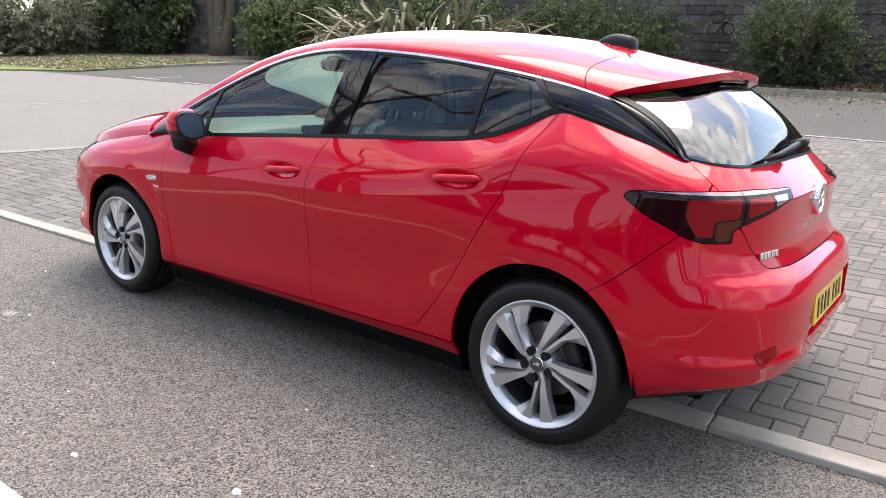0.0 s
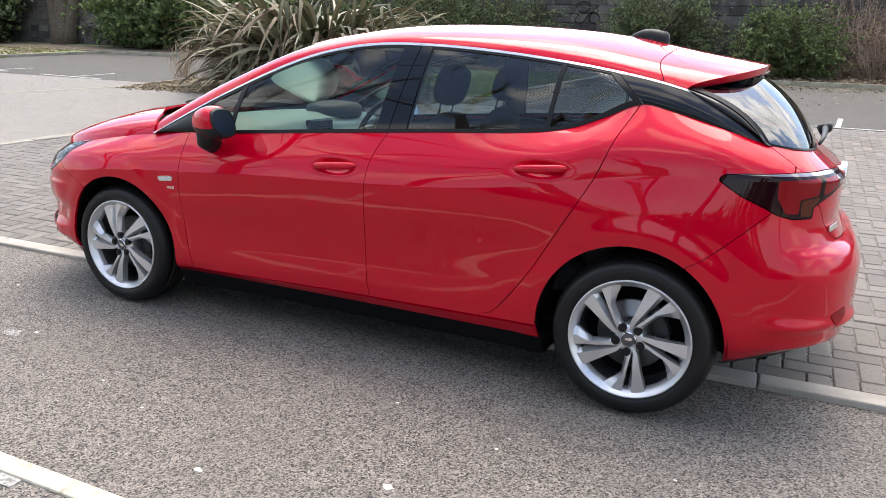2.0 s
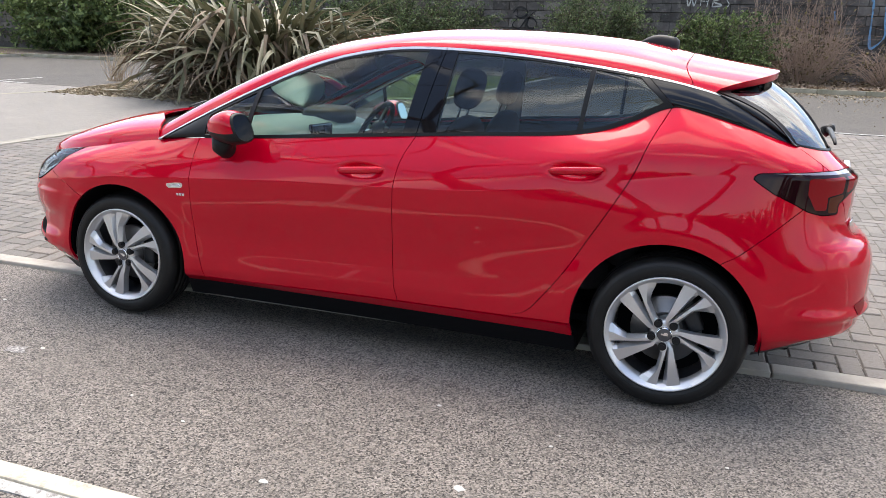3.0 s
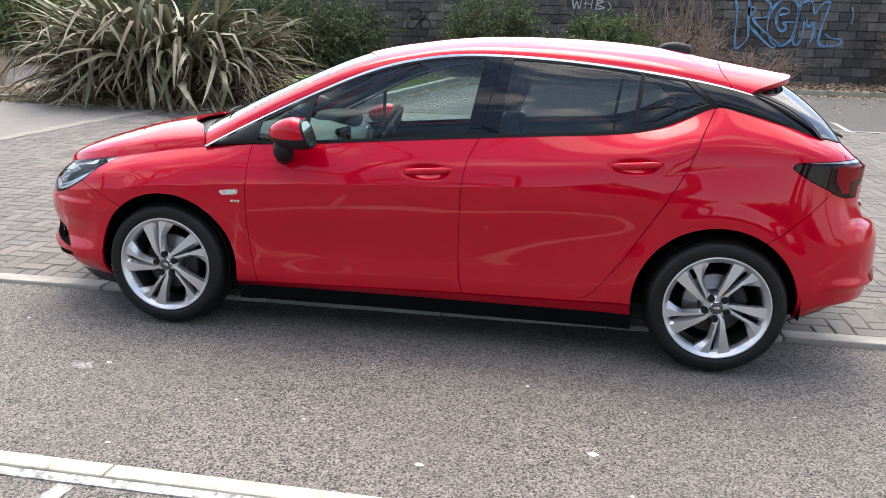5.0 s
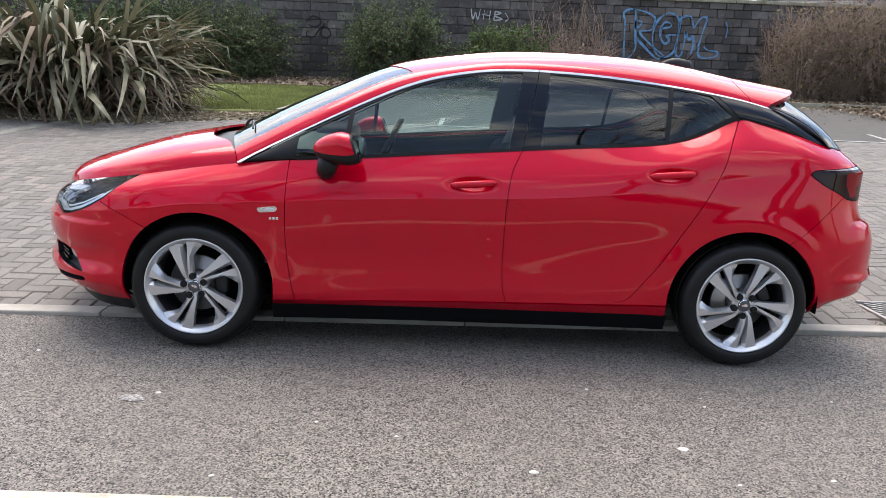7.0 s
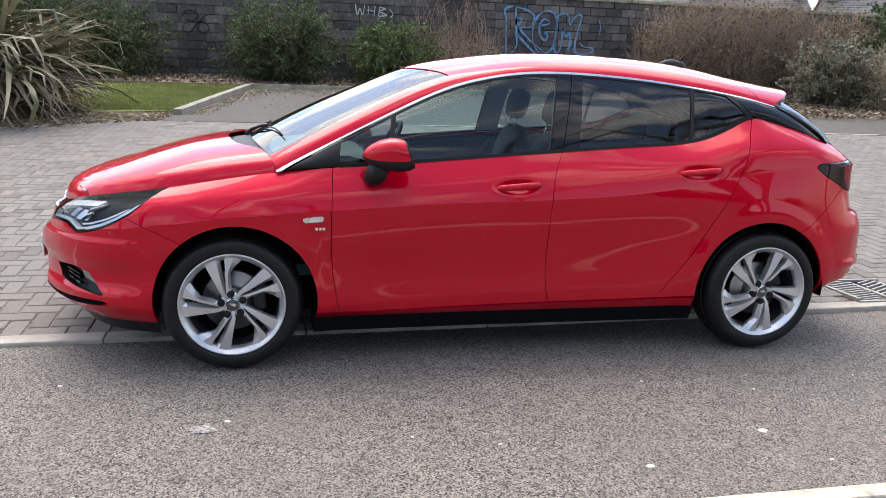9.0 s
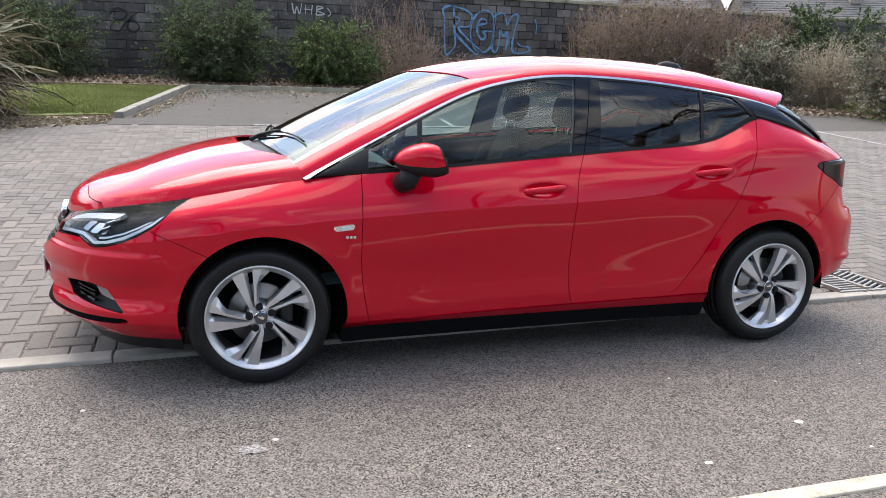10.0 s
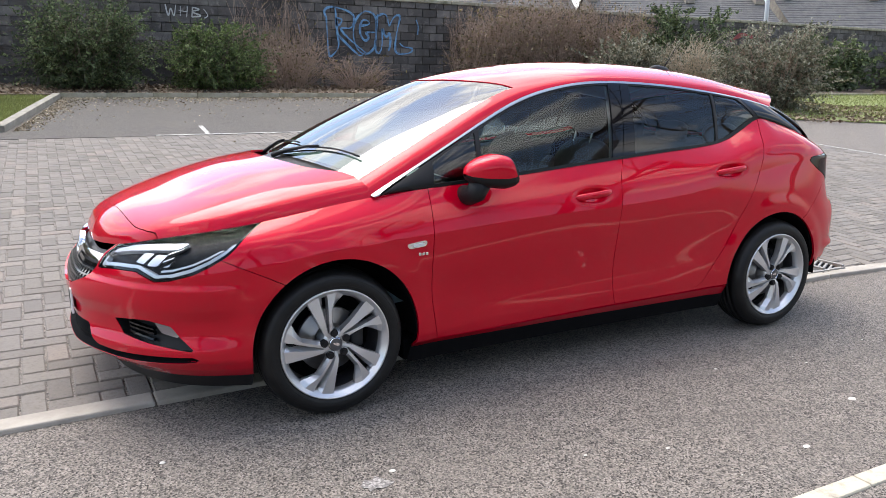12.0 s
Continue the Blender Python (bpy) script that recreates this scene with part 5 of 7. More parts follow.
# grey metal: the darker surroundings it would mirror are in this colour
MIRROR = mat("mirror", (0.34, 0.35, 0.38), 0.02, 1.0)
for _s in BOTH:
    _mir = part("door_mirror", mirror_shell(_s, -12, 192, 0.05, 1.0), PAINT, car, "red door mirror with a black base")
    part("mirror_base", mirror_shell(_s, 192.5, 347.5, 0.0, 0.985), BLACK_PLASTIC, _mir, "black lower shell")
    part("mirror_rim", mirror_shell(_s, -12, 192, 0.0, 0.045, -0.0015), BLACK_PLASTIC, _mir, "black rim")
    part("mirror_frame", mirror_face(_s, 0.79, -0.560, 0.008), BLACK_PLASTIC, _mir, "black frame round the glass", False)
    part("mirror_glass", mirror_face(_s, 0.71, -0.553, 0.003), MIRROR, _mir, "mirror glass", False)
    _b = bmesh.new()
    add_tube(_b, [(-0.705, _s * 0.80, 0.898), (-0.700, _s * 0.850, 0.900), (-0.690, _s * 0.890, 0.915), (-0.675, _s * 0.905, 0.965)], [0.042, 0.044, 0.046, 0.05], 16)
    part("mirror_arm", _b, BLACK_PLASTIC, _mir, "black arm")

# wipers, scuttle, aerial
_b = bmesh.new()
_row = []
for k in range(31):
    y = -0.70 + 1.40 * k / 30
    c = canopy(np.array([[0.004, 1 - abs(y) / 0.76]]))[0]
    _row.append((_b.verts.new((c[0] - 0.150, y, c[2] - 0.045)), _b.verts.new((c[0] - 0.03, y, c[2] - 0.030)), _b.verts.new((c[0] + 0.02, y, c[2] - 0.006))))
for a, b in zip(_row, _row[1:]):
    _b.faces.new((a[0], b[0], b[1], a[1]))
    _b.faces.new((a[1], b[1], b[2], a[2]))
part("scuttle", _b, BLACK_PLASTIC, car, "black scuttle panel under the windscreen")
for _y0, _y1, _u in ((0.06, -0.58, 0.030), (0.62, 0.00, 0.026)):
    _b = bmesh.new()
    _pts = []
    for k in range(9):
        t = k / 8
        y = _y0 + (_y1 - _y0) * t
        c = canopy(np.array([[0.010 + _u * math.sin(1.9 * t), 1 - abs(y) / 0.78]]))[0]
        _pts.append((c[0] - 0.006, y, c[2] + 0.004))
    add_tube(_b, _pts, 0.0045, 6)
    _w = part("wiper", _b, BLACK_PLASTIC, car, "black windscreen wiper")
    _b = bmesh.new()
    add_tube(_b, [(_pts[0][0] - 0.045, _pts[0][1] + 0.04, _pts[0][2] - 0.030), (_pts[1][0] - 0.03, _pts[1][1], _pts[1][2] - 0.010), (_pts[3][0] - 0.016, _pts[3][1], _pts[3][2] + 0.004), (_pts[4][0] - 0.004, _pts[4][1], _pts[4][2] + 0.007)], [0.014, 0.010, 0.007, 0.005], 8)
    part("wiper_arm", _b, BLACK_PLASTIC, _w, "wiper arm")
_b = bmesh.new()
add_tube(_b, [(1.890, -0.415, 1.078), (1.905, -0.25, 1.090), (1.912, -0.08, 1.108), (1.912, 0.02, 1.115)], [0.006, 0.009, 0.012, 0.014], 8)
_w = part("rear_wiper", _b, BLACK_PLASTIC, car, "black rear wiper")
_b = bmesh.new()
add_tube(_b, [(1.895, 0.00, 1.100), (1.925, 0.01, 1.118), (1.930, 0.03, 1.125)], [0.026, 0.022, 0.014], 10)
part("wiper_cap", _b, BLACK_PLASTIC, _w, "black wiper pivot cap")
_b = bmesh.new()
_rings = []
for k in range(13):
    t = k / 12
    hh = 0.052 * (1 - (1 - min(1, t * 1.6)) ** 2) * (1 if t < 0.93 else 0.8)
    ww = 0.034 * (0.35 + 0.65 * min(1, t * 2.0)) * (1 if t < 0.93 else 0.85)
    zb = float(canopy(np.array([[0.787 + 0.062 * t, 1.0]]))[0][2]) - 0.004
    _rings.append([_b.verts.new((1.045 + 0.18 * t, ww * math.cos(a), zb + max(0, hh * math.sin(a)) ** 1.0)) for a in [j * math.pi / 10 for j in range(11)]])
for a, b in zip(_rings, _rings[1:]):
    for j in range(10):
        _b.faces.new((a[j], a[j + 1], b[j + 1], b[j]))
_b.faces.new(_rings[-1])
_a = part("aerial_base", _b, BLACK_PLASTIC, car, "black roof aerial base")
_b = bmesh.new()
add_tube(_b, [(1.20, 0, 1.497), (1.235, 0, 1.54), (1.42, 0, 1.80)], [0.005, 0.0022, 0.0014], 6)
part("aerial_whip", _b, BLACK_PLASTIC, _a, "thin black aerial whip")
# ---- wheels: rim, tyre, twisted double spokes, hub, nuts, disc ----
def lathe(bm, prof, n=72, turn=0.0):
    """Turn (radius, y) pairs about the wheel's axle, the local y; the outer face looks to -y."""
    rows = [[bm.verts.new((r * math.cos(k * math.tau / n + turn), y, r * math.sin(k * math.tau / n + turn))) for k in range(n)] for r, y in prof]
    for a, b in zip(rows, rows[1:]):
        for k in range(n):
            bm.faces.new((a[k], a[(k + 1) % n], b[(k + 1) % n], b[k]))
    return rows


def loft(bm, rings, caps=True):
    vs = [[bm.verts.new(p) for p in r] for r in rings]
    n = len(vs[0])
    for a, b in zip(vs, vs[1:]):
        for k in range(n):
            bm.faces.new((a[k], a[(k + 1) % n], b[(k + 1) % n], b[k]))
    if caps:
        bm.faces.new(vs[0])
        bm.faces.new(vs[-1])
    bmesh.ops.recalc_face_normals(bm, faces=bm.faces)


def sharp(ob, angle=35):
    ob.data.shade_smooth()
    ob.data.set_sharp_from_angle(angle=radians(angle))
    return ob


DISC = mat("brake_disc", (0.30, 0.29, 0.28), 0.35, 0.9)
IRON = mat("dark_iron", (0.03, 0.03, 0.032), 0.6, 0.4)
ALLOY_DARK = mat("alloy_barrel", (0.16, 0.16, 0.17), 0.4, 0.8)


def make_wheel():
    b = bmesh.new()
    lathe(b, [(0.2375, -0.102), (0.2360, -0.110), (0.2310, -0.1105), (0.2280, -0.106), (0.2240, -0.101), (0.2130, -0.090), (0.2060, -0.078), (0.2045, -0.060)])
    wheel = part("wheel", b, ALLOY, car, "silver five double-spoke alloy wheel")
    b = bmesh.new()
    lathe(b, [(0.2045, -0.060), (0.203, 0.10)])
    part("barrel", b, ALLOY_DARK, wheel, "inner rim barrel")
    b = bmesh.new()
    prof = [(0.232, -0.098), (0.240, -0.106), (0.254, -0.1115), (0.270, -0.1125), (0.284, -0.109), (0.295, -0.101), (0.303, -0.089), (0.3095, -0.072)]
    for y in (-0.050, -0.0495, -0.0415, -0.041, -0.018, -0.0175, -0.0095, -0.009, 0.009, 0.0095, 0.0175, 0.018, 0.041, 0.0415, 0.0495, 0.050):
        groove = any(abs(y - c) < 0.0042 for c in (-0.0455, -0.0135, 0.0135, 0.0455))
        prof.append((0.309 if groove else 0.3172 - 1.2 * y * y, y))
    prof += [(0.3095, 0.072), (0.303, 0.089), (0.284, 0.109), (0.254, 0.112), (0.230, 0.098)]
    lathe(b, prof, 96)
    tyre = part("tyre", b, RUBBER, wheel, "black road tyre")
    b = bmesh.new()  # raised bands on the sidewall and tread blocks at the shoulder
    lathe(b, [(0.2500, -0.1095), (0.2515, -0.1122), (0.2530, -0.1105)], 96)
    lathe(b, [(0.2790, -0.1095), (0.2805, -0.1115), (0.2820, -0.1085)], 96)
    part("sidewall_band", b, RUBBER, tyre)
    # each pair: a straight blade and a hooked one beside a narrow slit; (r, near, far) across the pair's own line
    straight = ((0.030, 0.006, 0.022), (0.055, 0.0180, 0.0390), (0.110, 0.0165, 0.0520), (0.219, 0.0125, 0.0800))
    hooked = ((0.030, 0.020, -0.010), (0.075, 0.0125, -0.0090), (0.148, 0.0010, -0.0210), (0.180, -0.0045, -0.0480), (0.219, -0.0090, -0.0880))
    for k in range(5):
        th = radians(100.5 + 72 * k)
        for rows, fall_near, fall_far, split in ((straight, 0.034, 0.003, 0.26), (hooked, 0.002, 0.026, 0.52)):
            b = bmesh.new()
            rad = [q[0] for q in rows]
            near_r, far_r = (lambda r: np.interp(r, rad, [q[1] for q in rows])), (lambda r: np.interp(r, rad, [q[2] for q in rows]))
            rings = []
            for r in sorted(set(rad) | {0.090, 0.130, 0.165, 0.200}):
                t = (r - 0.030) / 0.189
                s0, s1 = float(near_r(r)), float(far_r(r))
                y = -0.092 - 0.012 * math.sin(math.pi * t ** 0.8) - 0.003 * t ** 4
                cut = min(1.0, t * 2.2) * (1 - 0.75 * t ** 6)
                sm = s0 + (s1 - s0) * split
                pts = [(s0, y + fall_near * cut), (sm, y), (s1, y + fall_far * cut), (s1 * 0.985, y + 0.040), (s0, y + 0.040)]
                rr = lambda q: math.sqrt(max(r * r - q * q, 0.0001)) if r > 0.2 else r - 0.25 * abs(q) * t
                rings.append([(rr(q) * math.cos(th) - q * math.sin(th), yy, rr(q) * math.sin(th) + q * math.cos(th)) for q, yy in pts])
            loft(b, rings)
            sharp(part("spoke", b, ALLOY, wheel), 14)
    b = bmesh.new()
    lathe(b, [(0.001, -0.094), (0.030, -0.094), (0.033, -0.091), (0.037, -0.092), (0.050, -0.088), (0.058, -0.078), (0.060, -0.045), (0.05, 0.02)])
    part("hub", b, ALLOY, wheel, "alloy hub")
    b = bmesh.new()
    lathe(b, [(0.001, -0.100), (0.024, -0.101), (0.0285, -0.099), (0.031, -0.092)], 40)
    cap = part("hub_cap", b, mat("hub_cap", (0.10, 0.10, 0.11), 0.3, 0.6), wheel, "dark round hub cap")
    b = bmesh.new()
    lathe(b, [(0.0260, -0.1000), (0.0270, -0.1020), (0.0290, -0.1000)], 40)
    add_box(b, 0, -0.1005, 0, 0.026, 0.0016, 0.007, 0, pose(0, 0, 0, 0, 30, 0))
    add_box(b, 0.006, -0.1005, 0.006, 0.016, 0.0016, 0.005, 0, pose(0, 0, 0, 0, 30, 0))
    part("cap_relief", b, CHROME, cap, smooth=False)
    for k in range(5):
        th = radians(97 + 72 * k)
        b = bmesh.new()
        c = Vector((0.0505 * math.cos(th), -0.006, 0.0505 * math.sin(th)))
        for r0, y0, y1, n in ((0.0165, -0.096, -0.080, 16), (0.0115, -0.101, -0.09, 6)):
            rows = [[b.verts.new(c + Vector((r0 * math.cos(j * math.tau / n), y, r0 * math.sin(j * math.tau / n)))) for j in range(n)] for y in (y0, y1)]
            for j in range(n):
                b.faces.new((rows[0][j], rows[0][(j + 1) % n], rows[1][(j + 1) % n], rows[1][j]))
            b.faces.new(rows[0])
        bmesh.ops.recalc_face_normals(b, faces=b.faces)
        part("wheel_nut", b, BLACK_PLASTIC, wheel, "dark wheel nut", False)
    b = bmesh.new()
    lathe(b, [(0.07, -0.030), (0.072, -0.022), (0.138, -0.022), (0.140, -0.018), (0.140, 0.0), (0.05, 0.0)], 64)
    part("brake_disc", b, DISC, wheel, "steel brake disc")
    b = bmesh.new()
    add_box(b, 0.115, -0.012, 0.03, 0.06, 0.07, 0.15, 0.012)
    part("brake_caliper", b, IRON, wheel, "dark brake caliper")
    b = bmesh.new()
    lathe(b, [(0.02, 0.045), (0.20, 0.045)], 40)
    part("back_plate", b, DARK, wheel)
    b = bmesh.new()
    add_tube(b, [(-0.196, -0.085, 0.02), (-0.180, -0.098, 0.022)], 0.004, 8)
    part("valve", b, BLACK_PLASTIC, wheel)
    return wheel


_first = make_wheel()
_first.location = (WHEELS_X[0], -0.755, WHEEL_Z)
_first.rotation_euler = (0, radians(0), 0)
for _x, _s, _a in ((WHEELS_X[1], -1, -26), (WHEELS_X[0], 1, 0), (WHEELS_X[1], 1, 0)):
    _w = copy_thing(_first, pose(_x, _s * 0.755, WHEEL_Z, 0, 0, 0 if _s < 0 else 180) @ pose(0, 0, 0, 0, _a, 0))
# ---- inside the car: seats, dashboard, wheel ----
FABRIC = mat("dark_seat_fabric", (0.035, 0.036, 0.040), 0.85)
_v = where(FABRIC)
link(FABRIC, ramp(FABRIC, tex_noise(FABRIC, _v, 30.0, 3.0), [(0.3, (0.028, 0.029, 0.033)), (0.7, (0.045, 0.046, 0.052))]), bsdf(FABRIC).inputs["Base Color"])
TRIM = mat("dashboard_plastic", (0.045, 0.047, 0.050), 0.6)
# pale teal stands in for sky mirrored on the dark dashboard top
DASH = mat("dashboard_top", (0.33, 0.47, 0.44), 0.35)
LINING = mat("roof_lining", (0.42, 0.41, 0.39), 0.9)


def puff(bm, cx, cy, cz, sx, sy, sz, m=None, p=3.0, nu=16, nv=12):
    """A soft block: a rounded superellipsoid."""
    sgn = lambda v, e: math.copysign(abs(v) ** e, v)
    rows = []
    for i in range(nv + 1):
        a = -math.pi / 2 + math.pi * i / nv
        rows.append([])
        for j in range(nu):
            b = j * math.tau / nu
            q = Vector((cx + sx / 2 * sgn(math.cos(a), 2 / p) * sgn(math.cos(b), 2 / p), cy + sy / 2 * sgn(math.cos(a), 2 / p) * sgn(math.sin(b), 2 / p), cz + sz / 2 * sgn(math.sin(a), 2 / p)))
            rows[-1].append(bm.verts.new(m @ q if m else q))
    for r0, r1 in zip(rows, rows[1:]):
        for j in range(nu):
            bm.faces.new((r0[j], r0[(j + 1) % nu], r1[(j + 1) % nu], r1[j]))


for _y in (-0.365, 0.365):
    _b = bmesh.new()
    puff(_b, -0.10, _y, 0.44, 0.54, 0.50, 0.16)
    _seat = part("front_seat", _b, FABRIC, car, "dark fabric front seat")
    _b = bmesh.new()
    puff(_b, 0, 0, 0.33, 0.15, 0.49, 0.66, pose(0.14, _y, 0.46, 0, 17, 0))
    for _s in (-1, 1):
        puff(_b, -0.06, _s * 0.20, 0.28, 0.14, 0.10, 0.50, pose(0.14, _y, 0.46, 0, 17, 0))
    part("backrest", _b, FABRIC, _seat)
    _b = bmesh.new()
    puff(_b, 0, 0, 0.785, 0.10, 0.27, 0.19, pose(0.12, _y, 0.46, 0, 15, 0))
    part("headrest", _b, FABRIC, _seat, "dark headrest")
    for _s in (-1, 1):
        _b = bmesh.new()
        _m = pose(0.12, _y, 0.46, 0, 15, 0)
        add_tube(_b, [_m @ Vector((0, _s * 0.07, 0.60)), _m @ Vector((0, _s * 0.07, 0.73))], 0.006, 8)
        part("headrest_post", _b, CHROME, _seat)
_b = bmesh.new()
puff(_b, 0.83, 0, 0.44, 0.52, 1.26, 0.18, p=4.0)
_rear = part("rear_seat", _b, FABRIC, car, "dark fabric rear bench")
_b = bmesh.new()
puff(_b, 0, 0, 0.30, 0.15, 1.26, 0.62, pose(1.06, 0, 0.46, 0, 22, 0), p=4.0)
part("backrest", _b, FABRIC, _rear)
for _y in (-0.40, 0.0, 0.40):
    _b = bmesh.new()
    puff(_b, 1.30, _y, 1.085, 0.09, 0.25, 0.15)
    part("headrest", _b, FABRIC, _rear)
_b = bmesh.new()
_prof = [(-1.17, 0.985), (-1.0, 1.000), (-0.80, 1.000), (-0.70, 0.975), (-0.66, 0.93), (-0.70, 0.78), (-0.66, 0.66), (-0.72, 0.45), (-1.15, 0.42)]
_rr = [[_b.verts.new((x, y, z - (0.02 if abs(y) > 0.6 else 0))) for x, z in _prof] for y in (-0.70, -0.62, -0.3, 0, 0.3, 0.62, 0.70)]
for _r0, _r1 in zip(_rr, _rr[1:]):
    for _k in range(len(_prof) - 1):
        _b.faces.new((_r0[_k], _r0[_k + 1], _r1[_k + 1], _r1[_k]))
_dash = part("dashboard", _b, DASH, car, "moulded dashboard with the pale teal sky sheen in its colour")
_b = bmesh.new()
puff(_b, -0.80, 0.365, 1.00, 0.26, 0.40, 0.12)
part("instrument_hood", _b, TRIM, _dash)
_b = bmesh.new()
add_box(_b, -0.665, 0.0, 0.90, 0.03, 0.24, 0.15, 0.01)
part("centre_screen", _b, BLACK_GLOSS, _dash, "black centre screen", False)
for _y in (-0.58, 0.58):
    _b = bmesh.new()
    ring_disc(_b, pose(-0.672, _y, 0.905, 0, 80, 0), 0.030, 0.044, 0.014, 24)
    part("air_vent", _b, SATIN, _dash, "silver ringed air vent")
_m = pose(-0.50, 0.365, 0.925, 0, -62, 0)
_b = bmesh.new()
_ring = [[_b.verts.new(_m @ Vector(((0.183 + 0.016 * math.cos(c)) * math.cos(a), (0.183 + 0.016 * math.cos(c)) * math.sin(a), 0.016 * math.sin(c)))) for c in [j * math.tau / 10 for j in range(10)]] for a in [k * math.tau / 40 for k in range(40)]]
for _k in range(40):
    for _j in range(10):
        _b.faces.new((_ring[_k][_j], _ring[(_k + 1) % 40][_j], _ring[(_k + 1) % 40][(_j + 1) % 10], _ring[_k][(_j + 1) % 10]))
_sw = part("steering_wheel", _b, BLACK_PLASTIC, car, "black steering wheel with grey spokes")
_b = bmesh.new()
puff(_b, 0, 0, -0.01, 0.15, 0.15, 0.05, _m)
part("airbag_cover", _b, TRIM, _sw)
for _a in (0, 180, 270):
    _b = bmesh.new()
    add_box(_b, 0.125, 0, -0.008, 0.11, 0.034, 0.016, 0.004, _m @ pose(0, 0, 0, 0, 0, _a + 90))
    part("spoke", _b, SATIN, _sw, smooth=False)
_b = bmesh.new()
ring_disc(_b, _m @ pose(0, 0, 0.013), 0.016, 0.024, 0.004, 24)
part("wheel_badge", _b, CHROME, _sw)
_b = bmesh.new()
add_box(_b, -0.1, 0, 0.40, 0.85, 0.20, 0.26, 0.03)
part("centre_console", _b, TRIM, car, "dark centre console", False)
_b = bmesh.new()
add_box(_b, 0.1, 0, 0.29, 2.5, 1.40, 0.03, 0.0)
part("cabin_floor", _b, DARK, car, "dark cabin floor", False)
_b = bmesh.new()
add_box(_b, 1.50, 0, 1.005, 0.46, 1.14, 0.03, 0.01)
part("parcel_shelf", _b, FABRIC, car, "dark parcel shelf", False)
_b = bmesh.new()
puff(_b, -0.52, 0.0, 1.315, 0.05, 0.23, 0.07)
part("rear_view_mirror", _b, BLACK_PLASTIC, car, "black inside mirror")
skin("roof_lining", clip(clip(grid(60, 24), neg(before_head), canopy, 0.01), lambda uv, p: 1.38 - p[:, 0], canopy, 0.0), canopy, LINING, car, "pale roof lining", BOTH, 0, lift=-0.028, weld=True)
for _s in BOTH:
    skin("door_card", clip(clip(grid(120, 12), by(lambda x, w, z, a, v: np.minimum(0.90 - x, x + 0.88)), wall, 0.0), by(lambda x, w, z, a, v: v - 0.3), wall, 0.0), wall, TRIM, car, "dark inner door panel", (_s,), 0, lift=-0.060)
    skin("pillar_lining", between(_in, B1, B2), flank, LINING, car, "pale pillar lining", (_s,), 0, lift=-0.03)
    skin("pillar_lining", between(_in, C2, None), flank, LINING, car, "pale pillar lining", (_s,), 0, lift=-0.03)
    skin("pillar_lining", _rest[1], canopy, TRIM, car, "dark front pillar lining", (_s,), 0, lift=-0.03)
# ---- plants ----
def leaf_mat(name, dark, mid, light, through=0.25, rough=0.55):
    m = mat(name, mid, rough, spec=0.2)
    g = m.node_tree.nodes.new("ShaderNodeNewGeometry")
    v = where(m)
    c = ramp(m, g.outputs["Random Per Island"], [(0.0, dark), (0.5, mid), (1.0, light)])
    c = mix(m, ramp(m, tex_noise(m, v, 1.6, 3.0), [(0.35, (0.5, 0.5, 0.5)), (0.65, (0, 0, 0))]), c, dark)
    link(m, c, bsdf(m).inputs["Base Color"])
    t = m.node_tree.nodes.new("ShaderNodeBsdfTranslucent")
    link(m, c, t.inputs["Color"])
    mx = m.node_tree.nodes.new("ShaderNodeMixShader")
    mx.inputs["Fac"].default_value = through
    link(m, bsdf(m).outputs[0], mx.inputs[1])
    link(m, t.outputs[0], mx.inputs[2])
    link(m, mx.outputs[0], m.node_tree.nodes["Material Output"].inputs["Surface"])
    return m


LEAF_GREEN = leaf_mat("dark_green_leaves", (0.030, 0.046, 0.023), (0.090, 0.122, 0.056), (0.21, 0.26, 0.118))
LEAF_BRIGHT = leaf_mat("green_leaves", (0.034, 0.056, 0.021), (0.105, 0.148, 0.053), (0.24, 0.305, 0.115))
LEAF_GREY = leaf_mat("grey_green_leaves", (0.075, 0.082, 0.055), (0.21, 0.205, 0.14), (0.44, 0.42, 0.32))
LEAF_DULL = leaf_mat("brown_leaves", (0.07, 0.055, 0.035), (0.15, 0.12, 0.06), (0.26, 0.21, 0.08))
STRAW = leaf_mat("straw_litter", (0.15, 0.115, 0.075), (0.33, 0.27, 0.185), (0.54, 0.47, 0.35), 0.1)
LITTER = leaf_mat("dead_leaves", (0.07, 0.045, 0.03), (0.20, 0.145, 0.095), (0.42, 0.34, 0.25), 0.1)
FLAX = leaf_mat("flax_leaves", (0.040, 0.046, 0.022), (0.145, 0.138, 0.078), (0.58, 0.53, 0.38), 0.12, 0.42)
FLAX_DEAD = leaf_mat("dead_flax_leaves", (0.085, 0.058, 0.038), (0.21, 0.16, 0.11), (0.44, 0.37, 0.28), 0.1, 0.7)
GRASS = leaf_mat("grass_blades", (0.11, 0.115, 0.040), (0.20, 0.245, 0.070), (0.36, 0.38, 0.15), 0.3)
BARK = mat("bark", (0.10, 0.075, 0.055), 0.9)
_v = where(BARK)
link(BARK, ramp(BARK, tex_noise(BARK, _v, 18.0, 6.0, 0.7), [(0.3, (0.05, 0.037, 0.028)), (0.7, (0.17, 0.135, 0.10))]), bsdf(BARK).inputs["Base Color"])
bump(BARK, tex_noise(BARK, _v, 30.0, 5.0), 0.7, 0.02)
TWIG = mat("red_brown_twigs", (0.30, 0.215, 0.165), 0.85)
TWIG_PALE = mat("pale_twigs", (0.40, 0.32, 0.23), 0.85)


